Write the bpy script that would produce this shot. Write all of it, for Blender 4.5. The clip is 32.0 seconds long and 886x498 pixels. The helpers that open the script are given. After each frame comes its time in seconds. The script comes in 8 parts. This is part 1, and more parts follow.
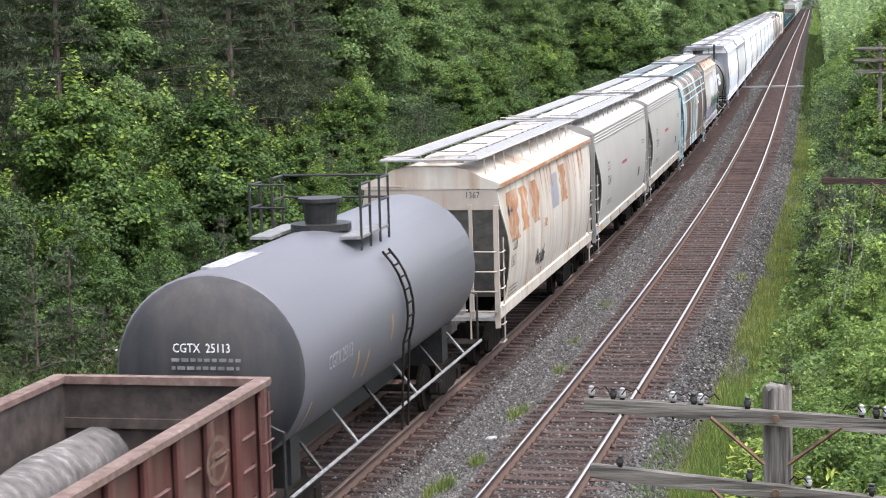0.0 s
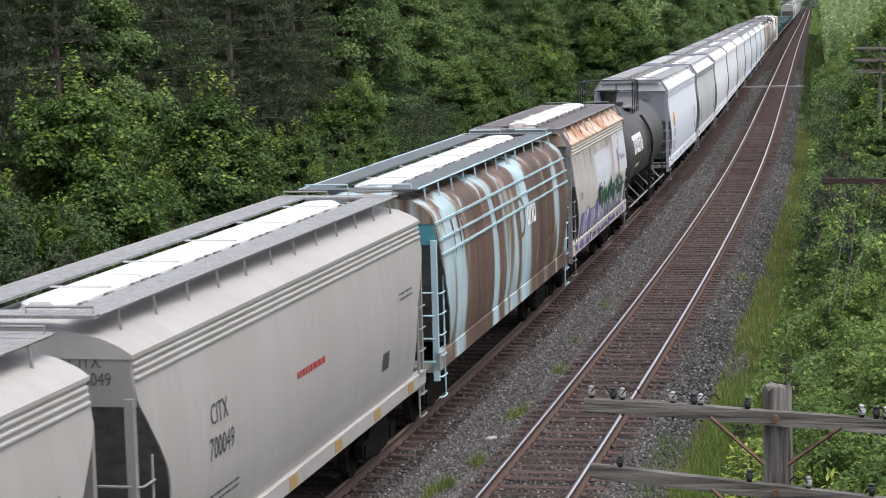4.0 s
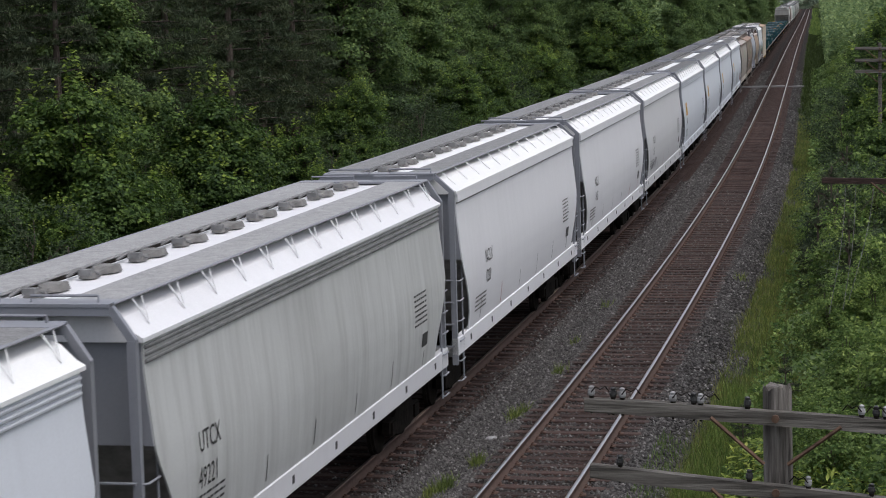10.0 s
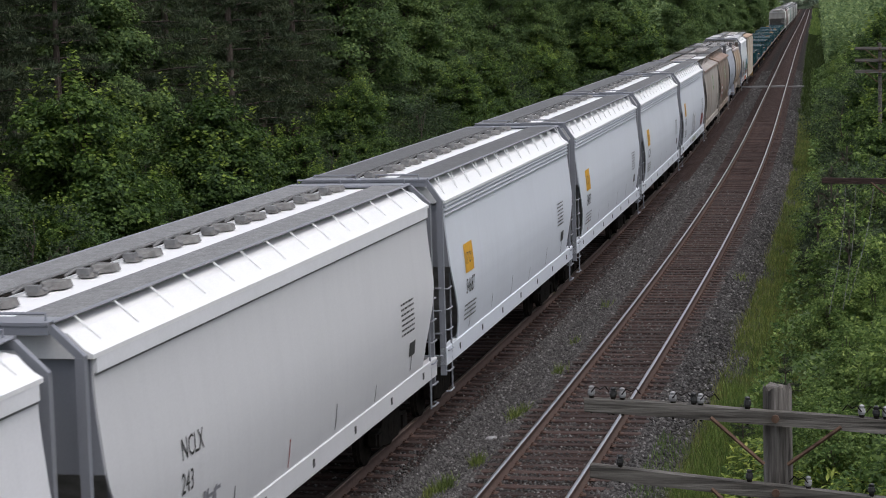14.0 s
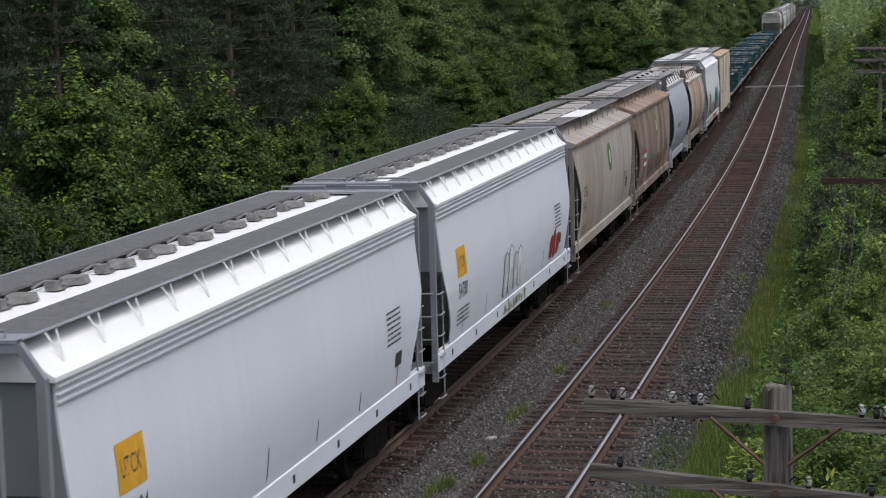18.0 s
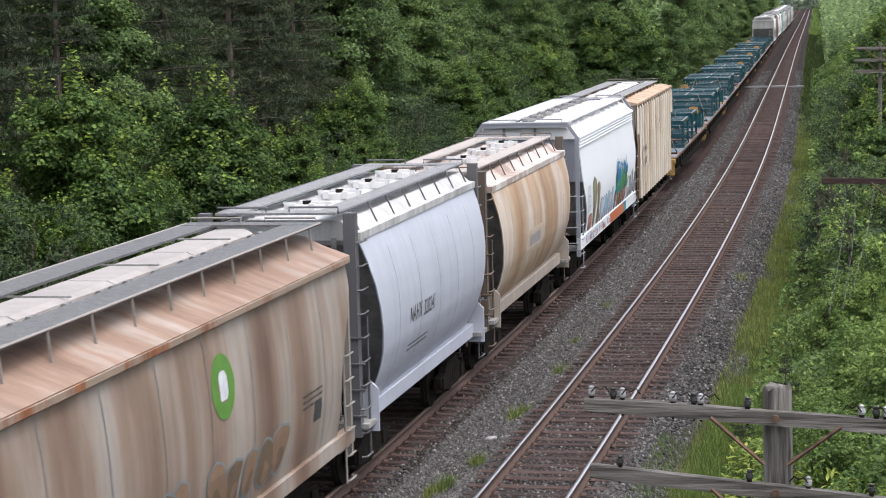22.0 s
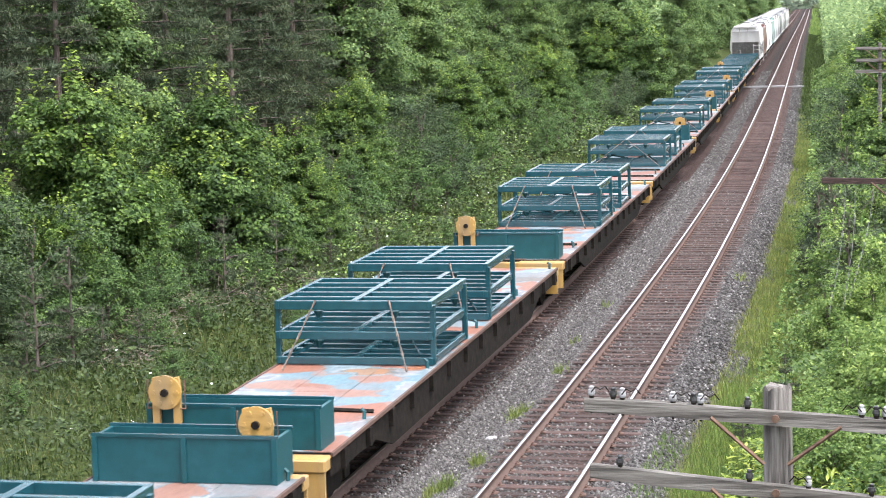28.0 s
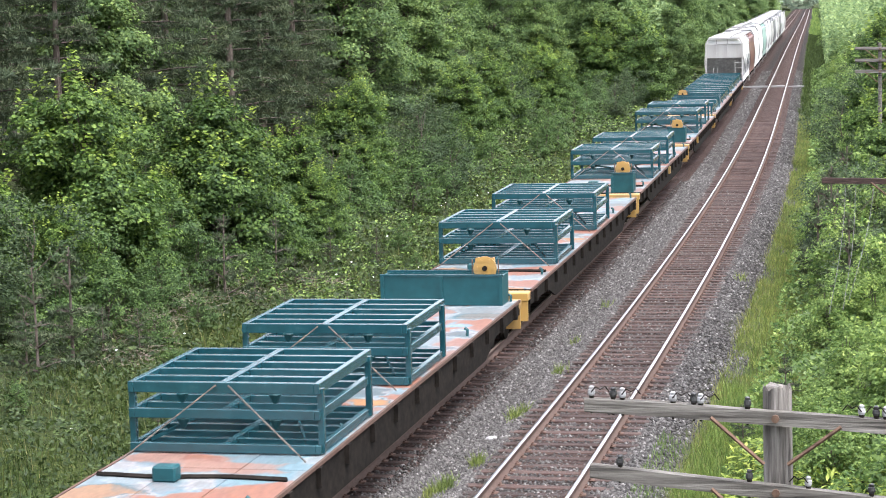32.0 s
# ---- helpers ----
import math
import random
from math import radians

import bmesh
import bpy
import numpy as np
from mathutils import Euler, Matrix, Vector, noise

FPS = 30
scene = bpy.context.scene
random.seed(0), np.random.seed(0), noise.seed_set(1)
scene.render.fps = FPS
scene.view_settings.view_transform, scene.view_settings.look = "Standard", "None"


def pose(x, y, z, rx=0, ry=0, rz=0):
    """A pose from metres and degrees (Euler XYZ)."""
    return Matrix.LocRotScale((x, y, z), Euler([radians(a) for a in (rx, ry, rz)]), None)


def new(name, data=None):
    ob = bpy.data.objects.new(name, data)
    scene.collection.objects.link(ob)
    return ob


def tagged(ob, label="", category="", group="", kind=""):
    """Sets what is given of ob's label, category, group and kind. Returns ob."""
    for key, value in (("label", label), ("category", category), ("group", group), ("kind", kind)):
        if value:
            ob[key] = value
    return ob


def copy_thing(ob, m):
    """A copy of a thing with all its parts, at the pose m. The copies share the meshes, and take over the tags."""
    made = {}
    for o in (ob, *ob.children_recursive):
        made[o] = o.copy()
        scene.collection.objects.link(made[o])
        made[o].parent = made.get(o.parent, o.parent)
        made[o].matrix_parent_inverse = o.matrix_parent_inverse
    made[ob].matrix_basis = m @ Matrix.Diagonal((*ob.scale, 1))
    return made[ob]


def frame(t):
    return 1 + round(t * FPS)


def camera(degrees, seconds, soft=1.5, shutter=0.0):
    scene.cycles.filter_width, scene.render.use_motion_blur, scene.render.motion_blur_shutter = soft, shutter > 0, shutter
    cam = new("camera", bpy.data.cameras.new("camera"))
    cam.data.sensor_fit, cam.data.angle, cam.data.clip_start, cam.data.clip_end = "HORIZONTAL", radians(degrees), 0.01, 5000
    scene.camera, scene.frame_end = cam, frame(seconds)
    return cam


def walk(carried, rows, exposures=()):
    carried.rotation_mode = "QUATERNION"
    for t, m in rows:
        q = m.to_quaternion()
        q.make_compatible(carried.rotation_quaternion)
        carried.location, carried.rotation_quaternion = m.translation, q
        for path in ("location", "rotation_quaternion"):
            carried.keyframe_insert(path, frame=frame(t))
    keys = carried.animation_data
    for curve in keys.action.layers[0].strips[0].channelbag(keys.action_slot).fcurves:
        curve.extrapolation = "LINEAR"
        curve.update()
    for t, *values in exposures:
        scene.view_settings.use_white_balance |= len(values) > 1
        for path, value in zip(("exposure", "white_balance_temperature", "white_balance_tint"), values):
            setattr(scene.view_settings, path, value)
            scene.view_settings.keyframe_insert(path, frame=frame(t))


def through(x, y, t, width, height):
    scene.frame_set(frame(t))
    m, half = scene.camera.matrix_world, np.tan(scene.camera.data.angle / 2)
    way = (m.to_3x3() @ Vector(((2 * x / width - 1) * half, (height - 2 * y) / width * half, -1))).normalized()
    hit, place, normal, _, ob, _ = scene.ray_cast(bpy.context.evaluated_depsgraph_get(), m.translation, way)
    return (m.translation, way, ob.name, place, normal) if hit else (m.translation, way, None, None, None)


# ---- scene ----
cam = camera(23.93, 32.0, 1.0, 0.12)

# ---- the path, light and exposure ----
EYE = (6.492, 0.0, 8.134)
EXPOSURE = ((0.0, 1.88), (1.0, 1.38), (2.0, 1.17), (4.5, 1.15), (7.0, 1.2), (8.0, 0.76), (9.0, 0.45), (11.0, 0.18), (13.0, 0.17), (14.0, 0.28), (17.0, 0.33), (18.0, 0.28), (19.0, 0.47), (20.0, 0.88), (21.0, 1.2), (22.0, 1.25), (23.0, 0.9), (25.0, 0.66), (28.0, 2.37), (30.0, 2.37), (32.0, 2.32))
STAND = pose(*EYE, 90 - 6.68, 0, 13.657) @ pose(0, 0, 0, 0, 0, -1.557)
walk(cam, [(0, STAND), (32, STAND)],
     [(t, e, 6300, 12.5) for t, e in EXPOSURE])

SUN_EL, SUN_AZ = 68, 120
world = bpy.data.worlds.new("overcast_sky")
scene.world = world
world.use_nodes = True
_nt = world.node_tree
_sky = _nt.nodes.new("ShaderNodeTexSky")
_sky.sky_type, _sky.sun_disc = "NISHITA", False
_sky.sun_elevation, _sky.sun_rotation = radians(SUN_EL), radians(SUN_AZ)
_sky.air_density, _sky.dust_density = 1.0, 4.0
_hsv = _nt.nodes.new("ShaderNodeHueSaturation")
_hsv.inputs["Saturation"].default_value = 0.35
_nt.links.new(_sky.outputs[0], _hsv.inputs["Color"])
_nt.links.new(_hsv.outputs[0], _nt.nodes["Background"].inputs["Color"])
_nt.nodes["Background"].inputs["Strength"].default_value = 0.145
_sun = bpy.data.lights.new("sun", "SUN")
_sun.energy, _sun.angle, _sun.color = 0.85, radians(30), (1.0, 0.97, 0.93)
sun = new("sun", _sun)
_el, _az = radians(SUN_EL), radians(SUN_AZ)
_dir = Vector((math.sin(_az) * math.cos(_el), math.cos(_az) * math.cos(_el), math.sin(_el)))
sun.matrix_world = Matrix.Translation((0, 0, 60)) @ _dir.to_track_quat("Z", "Y").to_matrix().to_4x4()

# ---- the line of the tracks ----
KNOTS = (0, 25, 50, 75, 100, 150, 200, 300, 500, 900)
BENDS = (5.97e-4, 6.26e-4, 5.61e-4, 4.55e-4, 3.52e-4, -8e-6, 6.2e-6, -2.06e-5, 4.1e-6, 2.2e-6)
SPREAD = 3.987                      # between the two track centres
_S = np.arange(-600.0, 1800.0, 1.0)
_k = np.interp(_S, KNOTS, BENDS)
_th = np.cumsum(_k)
_th -= np.interp(0, _S, _th)
_X, _Y = np.cumsum(-np.sin(_th)), np.cumsum(np.cos(_th))
_X -= np.interp(0, _S, _X)
_Y -= np.interp(0, _S, _Y)
_Z = 0.0003 * _S + 2.24e-6 * np.maximum(_S, 0) ** 2


def lay(s, u, z):
    """World places from metres along the line, across it from the right-hand track, and above its rails."""
    s, u, z = np.broadcast_arrays(np.asarray(s, float), np.asarray(u, float), np.asarray(z, float))
    t = np.interp(s, _S, _th)
    return np.stack([np.interp(s, _S, _X) + u * np.cos(t), np.interp(s, _S, _Y) + u * np.sin(t), np.interp(s, _S, _Z) + z], -1)


def on_line(s, u=0.0, z=0.0, turn=0.0):
    p = lay(s, u, z)
    return pose(*[float(a) for a in p], 0, 0, math.degrees(float(np.interp(s, _S, _th))) + turn)


# ---- materials ----
def material(name, rough=0.8, metal=0.0, spec=0.4):
    m = bpy.data.materials.new(name)
    m.use_nodes = True
    b = m.node_tree.nodes["Principled BSDF"]
    b.inputs["Roughness"].default_value, b.inputs["Metallic"].default_value = rough, metal
    b.inputs["Specular IOR Level"].default_value = spec
    return m, m.node_tree, b


def texture(nt, kind, scale, stretch=(1, 1, 1), detail=5, rough=0.6, where="Object", offset=None):
    tc = nt.nodes.new("ShaderNodeTexCoord")
    mp = nt.nodes.new("ShaderNodeMapping")
    mp.inputs["Scale"].default_value = stretch
    if offset is not None:
        mp.inputs["Location"].default_value = offset
    nt.links.new(tc.outputs[where], mp.inputs["Vector"])
    n = nt.nodes.new("ShaderNodeTexNoise" if kind == "noise" else "ShaderNodeTexVoronoi")
    n.inputs["Scale"].default_value = scale
    if kind == "noise":
        n.inputs["Detail"].default_value, n.inputs["Roughness"].default_value = detail, rough
    nt.links.new(mp.outputs[0], n.inputs["Vector"])
    return n


def ramp(nt, source, stops):
    r = nt.nodes.new("ShaderNodeValToRGB")
    e = r.color_ramp.elements
    while len(e) < len(stops):
        e.new(0.5)
    for el, (p, c) in zip(e, stops):
        el.position, el.color = p, (*c, 1) if len(c) == 3 else c
    nt.links.new(source, r.inputs["Fac"])
    return r


def blend(nt, fac, a, b, mode="MIX"):
    x = nt.nodes.new("ShaderNodeMix")
    x.data_type, x.blend_type = "RGBA", mode
    for sock, v in ((x.inputs[0], fac), (x.inputs[6], a), (x.inputs[7], b)):
        if hasattr(v, "links"):
            nt.links.new(v, sock)
        elif isinstance(v, (int, float)):
            sock.default_value = v
        else:
            sock.default_value = (*v, 1)
    return x.outputs[2]


def relief(nt, b, height, strength=0.3, depth=0.01):
    n = nt.nodes.new("ShaderNodeBump")
    n.inputs["Strength"].default_value, n.inputs["Distance"].default_value = strength, depth
    nt.links.new(height, n.inputs["Height"])
    nt.links.new(n.outputs[0], b.inputs["Normal"])


def g(v):
    return (v, v, v)


def paint(name, base, grime=0.25, rust=0.0, rust_col=(0.16, 0.07, 0.035), grime_col=(0.16, 0.14, 0.12), rough=0.45, seed=0.0, patch=1.0, metal=0.0):
    """Weathered car paint: base coat, vertical grime streaks, and rust where it has broken through."""
    m, nt, b = material(name, rough, metal, 0.35)
    streak = texture(nt, "noise", 2.2, (1, 1.6, 0.12), 6, 0.65, offset=(seed, seed * 1.7, seed))
    cloud = texture(nt, "noise", 0.55 * patch, (1, 1, 0.8), 4, 0.6, offset=(seed * 2, seed, 3 + seed))
    fine = texture(nt, "noise", 30, (1, 1, 1), 3, 0.6)
    col = blend(nt, ramp(nt, streak.outputs["Fac"], [(0.42, g(0)), (0.75, g(grime))]).outputs[0], base, grime_col)
    col = blend(nt, ramp(nt, cloud.outputs["Fac"], [(0.45, g(0)), (0.72, g(grime * 0.7))]).outputs[0], col, grime_col)
    col = blend(nt, 0.10, col, ramp(nt, fine.outputs["Fac"], [(0.3, g(0.35)), (0.7, g(1.0))]).outputs[0], "MULTIPLY")
    if rust:
        spots = texture(nt, "noise", 1.1 * patch, (1, 1.0, 0.16), 5, 0.6, offset=(7.3 + seed * 3.1, seed * 5.7, 1.9))
        k = ramp(nt, spots.outputs["Fac"], [(0.70 - 0.36 * rust, g(0)), (0.80 - 0.40 * rust, g(min(1, 0.55 + rust)))])
        tone = ramp(nt, texture(nt, "noise", 5, (1, 1, 0.4), 6).outputs["Fac"], [(0.3, tuple(c * 0.55 for c in rust_col)), (0.7, tuple(c * 1.5 for c in rust_col))])
        col = blend(nt, k.outputs[0], col, tone.outputs[0])
    nt.links.new(col, b.inputs["Base Color"])
    relief(nt, b, cloud.outputs["Fac"], 0.15, 0.02)
    return m


def streaked(name, stops, seed=0.0, scale=1.6, down=0.05, rough=0.6, fine=0.5, across=(1, 1)):
    """Paint and rust that have run in soft streaks down the sheet."""
    m, nt, b = material(name, rough, 0, 0.3)
    n = texture(nt, "noise", scale, (across[0], across[1], down), 5, 0.55, offset=(seed, seed * 2.3, seed))
    c = ramp(nt, n.outputs["Fac"], stops).outputs[0]
    k = texture(nt, "noise", scale * 3, (across[0], across[1], down * 1.6), 6, 0.6, offset=(seed * 3, seed, 1))
    c = blend(nt, fine, c, ramp(nt, k.outputs["Fac"], [(0.3, g(0.62)), (0.7, g(1.22))]).outputs[0], "MULTIPLY")
    w = texture(nt, "noise", 1.1, (1, 1, 0.6), 6, 0.65, offset=(seed, 4, seed))
    c = blend(nt, 0.45, c, ramp(nt, w.outputs["Fac"], [(0.35, g(0.68)), (0.65, g(1.15))]).outputs[0], "MULTIPLY")
    nt.links.new(c, b.inputs["Base Color"])
    relief(nt, b, w.outputs["Fac"], 0.12, 0.02)
    return m


def rough_stuff(name, stops, scale=8, detail=6, rough=0.9, bump=0.4, depth=0.02, stretch=(1, 1, 1), where="Object", metal=0.0, vary=0.0, second=0.0, spec=0.3):
    m, nt, b = material(name, rough, metal, spec)
    n = texture(nt, "noise", scale, stretch, detail, 0.65, where)
    out = ramp(nt, n.outputs["Fac"], stops).outputs[0]
    if second:
        big = texture(nt, "noise", scale * 0.12, (1, 1, 1), 3, 0.6, where)
        out = blend(nt, second, out, ramp(nt, big.outputs["Fac"], [(0.3, g(0.45)), (0.7, g(1.3))]).outputs[0], "MULTIPLY")
    if vary:
        oi = nt.nodes.new("ShaderNodeObjectInfo")
        out = blend(nt, vary, out, ramp(nt, oi.outputs["Random"], [(0, g(0.35)), (1, g(1.5))]).outputs[0], "MULTIPLY")
    nt.links.new(out, b.inputs["Base Color"])
    relief(nt, b, n.outputs["Fac"], bump, depth)
    return m


def foliage(name, dark, light, rough=0.6, through=0.35):
    """Leaves that let some light through, each tinted a little differently."""
    m, nt, b = material(name, rough, 0, 0.25)
    geo = nt.nodes.new("ShaderNodeNewGeometry")
    col = ramp(nt, geo.outputs["Random Per Island"], [(0.0, dark), (0.75, tuple((a + c) / 2 for a, c in zip(dark, light))), (1.0, light)]).outputs[0]
    oi = nt.nodes.new("ShaderNodeObjectInfo")
    col = blend(nt, 0.5, col, ramp(nt, oi.outputs["Random"], [(0, (0.7, 0.75, 0.7)), (1, (1.25, 1.2, 1.0))]).outputs[0], "MULTIPLY")
    big = texture(nt, "noise", 0.9, (1, 1, 1), 3, 0.6)
    col = blend(nt, 0.6, col, ramp(nt, big.outputs["Fac"], [(0.35, (0.65, 0.75, 0.7)), (0.65, (1.3, 1.22, 1.0))]).outputs[0], "MULTIPLY")
    nt.links.new(col, b.inputs["Base Color"])
    tr = nt.nodes.new("ShaderNodeBsdfTranslucent")
    nt.links.new(col, tr.inputs["Color"])
    mix = nt.nodes.new("ShaderNodeMixShader")
    mix.inputs[0].default_value = through
    nt.links.new(b.outputs[0], mix.inputs[1])
    nt.links.new(tr.outputs[0], mix.inputs[2])
    nt.links.new(mix.outputs[0], nt.nodes["Material Output"].inputs["Surface"])
    return m


M = {}
M["rail_head"] = rough_stuff("worn_rail_steel", [(0.3, g(0.55)), (0.7, g(0.8))], 20, 3, 0.28, 0.05, 0.002, metal=1.0)
M["dull_head"] = rough_stuff("dull_rail_steel", [(0.3, (0.10, 0.075, 0.06)), (0.7, (0.22, 0.17, 0.14))], 20, 3, 0.5, 0.05, 0.002, metal=0.6)
M["rail_web"] = rough_stuff("rusty_rail_steel", [(0.3, (0.05, 0.03, 0.024)), (0.7, (0.10, 0.066, 0.052))], 14, 6, 0.85, 0.3, 0.004)
M["tie"] = rough_stuff("weathered_tie_wood", [(0.3, (0.018, 0.0115, 0.01)), (0.55, (0.05, 0.03, 0.025)), (0.75, (0.10, 0.064, 0.054))], 9, 8, 0.9, 0.6, 0.02, (0.5, 6, 3), vary=0.55)
M["plate"] = rough_stuff("rusty_tie_plate", [(0.3, (0.045, 0.025, 0.02)), (0.7, (0.11, 0.065, 0.048))], 12, 5, 0.85, 0.3, 0.005)
M["scuffed"] = rough_stuff("scuffed_rusty_steel", [(0.3, (0.07, 0.04, 0.034)), (0.6, (0.15, 0.105, 0.09)), (0.8, (0.27, 0.22, 0.20))], 5, 7, 0.7, 0.3, 0.006)
M["concrete"] = rough_stuff("worn_concrete_slab", [(0.3, g(0.16)), (0.7, g(0.27))], 5, 6, 0.9, 0.3, 0.01)
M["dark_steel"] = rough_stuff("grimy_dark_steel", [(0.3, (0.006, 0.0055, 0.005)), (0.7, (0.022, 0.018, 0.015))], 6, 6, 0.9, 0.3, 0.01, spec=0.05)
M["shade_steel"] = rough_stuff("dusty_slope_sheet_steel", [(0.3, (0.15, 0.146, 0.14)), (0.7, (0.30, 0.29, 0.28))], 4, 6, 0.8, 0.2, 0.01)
M["grey_steel"] = rough_stuff("dusty_grey_steel", [(0.3, g(0.10)), (0.7, g(0.22))], 5, 6, 0.6, 0.15, 0.01)
M["grating"] = rough_stuff("grey_walkway_grating", [(0.35, g(0.15)), (0.65, g(0.27))], 60, 3, 0.6, 0.6, 0.01, (1, 0.25, 1), second=0.5)
M["pale_grating"] = rough_stuff("pale_walkway_grating", [(0.35, g(0.24)), (0.65, g(0.38))], 60, 3, 0.6, 0.6, 0.01, (1, 0.25, 1), second=0.4)
M["black"] = rough_stuff("black_paint", [(0.3, g(0.012)), (0.7, g(0.03))], 8, 5, 0.5, 0.1, 0.01)
M["letter_black"] = rough_stuff("faded_black_lettering", [(0.3, g(0.03)), (0.7, g(0.07))], 20, 5, 0.6, 0.05, 0.002)
M["letter_white"] = rough_stuff("white_lettering", [(0.3, g(0.6)), (0.7, g(0.8))], 20, 5, 0.6, 0.05, 0.002)
M["white"] = paint("white_sill_paint", (0.72, 0.73, 0.75), 0.25, 0.08, seed=4)
M["yellow"] = paint("yellow_paint", (0.36, 0.215, 0.055), 0.55, 0.3, seed=2)
M["bark"] = rough_stuff("grey_brown_bark", [(0.3, (0.05, 0.038, 0.03)), (0.7, (0.16, 0.13, 0.11))], 9, 7, 0.95, 0.8, 0.03, (1, 1, 0.2))
M["old_wood"] = rough_stuff("bleached_grey_wood", [(0.32, (0.02, 0.018, 0.016)), (0.46, (0.10, 0.09, 0.08)), (0.6, (0.19, 0.175, 0.16)), (0.75, (0.30, 0.28, 0.26))], 16, 9, 0.9, 1.0, 0.03, (1, 1, 0.06))
M["old_wood_arm"] = rough_stuff("bleached_grey_arm_wood", [(0.32, (0.02, 0.018, 0.016)), (0.46, (0.09, 0.082, 0.072)), (0.6, (0.17, 0.158, 0.142)), (0.75, (0.27, 0.25, 0.23))], 16, 9, 0.9, 1.0, 0.03, (0.06, 1, 1))
M["maple"] = foliage("maple_leaves", (0.020, 0.050, 0.014), (0.15, 0.235, 0.055), through=0.4)
M["bush"] = foliage("shrub_leaves", (0.028, 0.06, 0.02), (0.13, 0.205, 0.064), through=0.4)
M["verge_leaf"] = foliage("bright_verge_leaves", (0.07, 0.13, 0.038), (0.31, 0.41, 0.135), through=0.5)
M["pine"] = foliage("pine_needles", (0.034, 0.05, 0.029), (0.108, 0.136, 0.078), through=0.3)
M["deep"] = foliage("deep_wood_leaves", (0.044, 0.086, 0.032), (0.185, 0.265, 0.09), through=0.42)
# Air haze is put into the pale leaf colours of the far woods.
M["far"] = foliage("haze_paled_far_leaves", (0.105, 0.17, 0.08), (0.31, 0.40, 0.185), through=0.45)
M["haze"] = foliage("haze_paled_end_leaves", (0.22, 0.28, 0.25), (0.42, 0.48, 0.45), through=0.4)
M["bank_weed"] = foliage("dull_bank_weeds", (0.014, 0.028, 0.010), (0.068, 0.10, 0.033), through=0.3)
M["verge_grass"] = foliage("yellow_green_grass", (0.078, 0.115, 0.03), (0.26, 0.30, 0.095), through=0.45)
M["rank_grass"] = foliage("rank_green_grass", (0.055, 0.098, 0.025), (0.20, 0.275, 0.085), through=0.45)
M["maple_tip"] = foliage("yellow_green_new_leaves", (0.11, 0.17, 0.03), (0.31, 0.40, 0.09), through=0.5)
M["grey_leaf"] = foliage("grey_green_leaves", (0.022, 0.042, 0.02), (0.095, 0.135, 0.068))
M["rank_weed"] = foliage("rank_yellow_green_weeds", (0.12, 0.18, 0.035), (0.42, 0.48, 0.14), through=0.5)
M["twig"] = rough_stuff("dead_brown_twigs", [(0.3, (0.10, 0.078, 0.062)), (0.7, (0.24, 0.20, 0.17))], 9, 4, 0.9, 0.2, 0.01)
M["silver"] = foliage("silvery_leaves", (0.055, 0.095, 0.045), (0.19, 0.255, 0.13))
M["teal"] = rough_stuff("teal_frame_paint", [(0.25, (0.006, 0.036, 0.046)), (0.6, (0.010, 0.053, 0.067)), (0.8, (0.035, 0.08, 0.09))], 3, 6, 0.2, 0.03, 0.004, spec=0.8)
M["teal_dark"] = rough_stuff("teal_bin_paint", [(0.25, (0.005, 0.038, 0.045)), (0.6, (0.007, 0.056, 0.066)), (0.8, (0.02, 0.075, 0.085))], 3, 6, 0.45, 0.05, 0.006)
M["strap"] = rough_stuff("rusty_strap_iron", [(0.3, (0.05, 0.028, 0.02)), (0.7, (0.15, 0.092, 0.062))], 12, 5, 0.85, 0.3, 0.005)
M["dark_bark"] = rough_stuff("dark_bough_bark", [(0.3, (0.03, 0.024, 0.02)), (0.7, (0.10, 0.078, 0.066))], 9, 6, 0.95, 0.5, 0.02)
M["chain"] = rough_stuff("worn_chain_steel", [(0.3, g(0.04)), (0.55, (0.10, 0.08, 0.065)), (0.75, (0.26, 0.20, 0.15))], 9, 4, 0.6, 0.3, 0.01)
M["porcelain"] = rough_stuff("white_porcelain", [(0.3, g(0.17)), (0.7, g(0.36))], 10, 3, 0.25, 0.05, 0.002)
M["glass_dark"] = rough_stuff("dark_glazed_insulator", [(0.3, g(0.015)), (0.7, g(0.05))], 10, 3, 0.25, 0.05, 0.002)
M["grass"] = foliage("grass_blades", (0.021, 0.038, 0.010), (0.085, 0.12, 0.032), through=0.4)
M["straw"] = foliage("straw_grass", (0.09, 0.095, 0.035), (0.24, 0.23, 0.11))


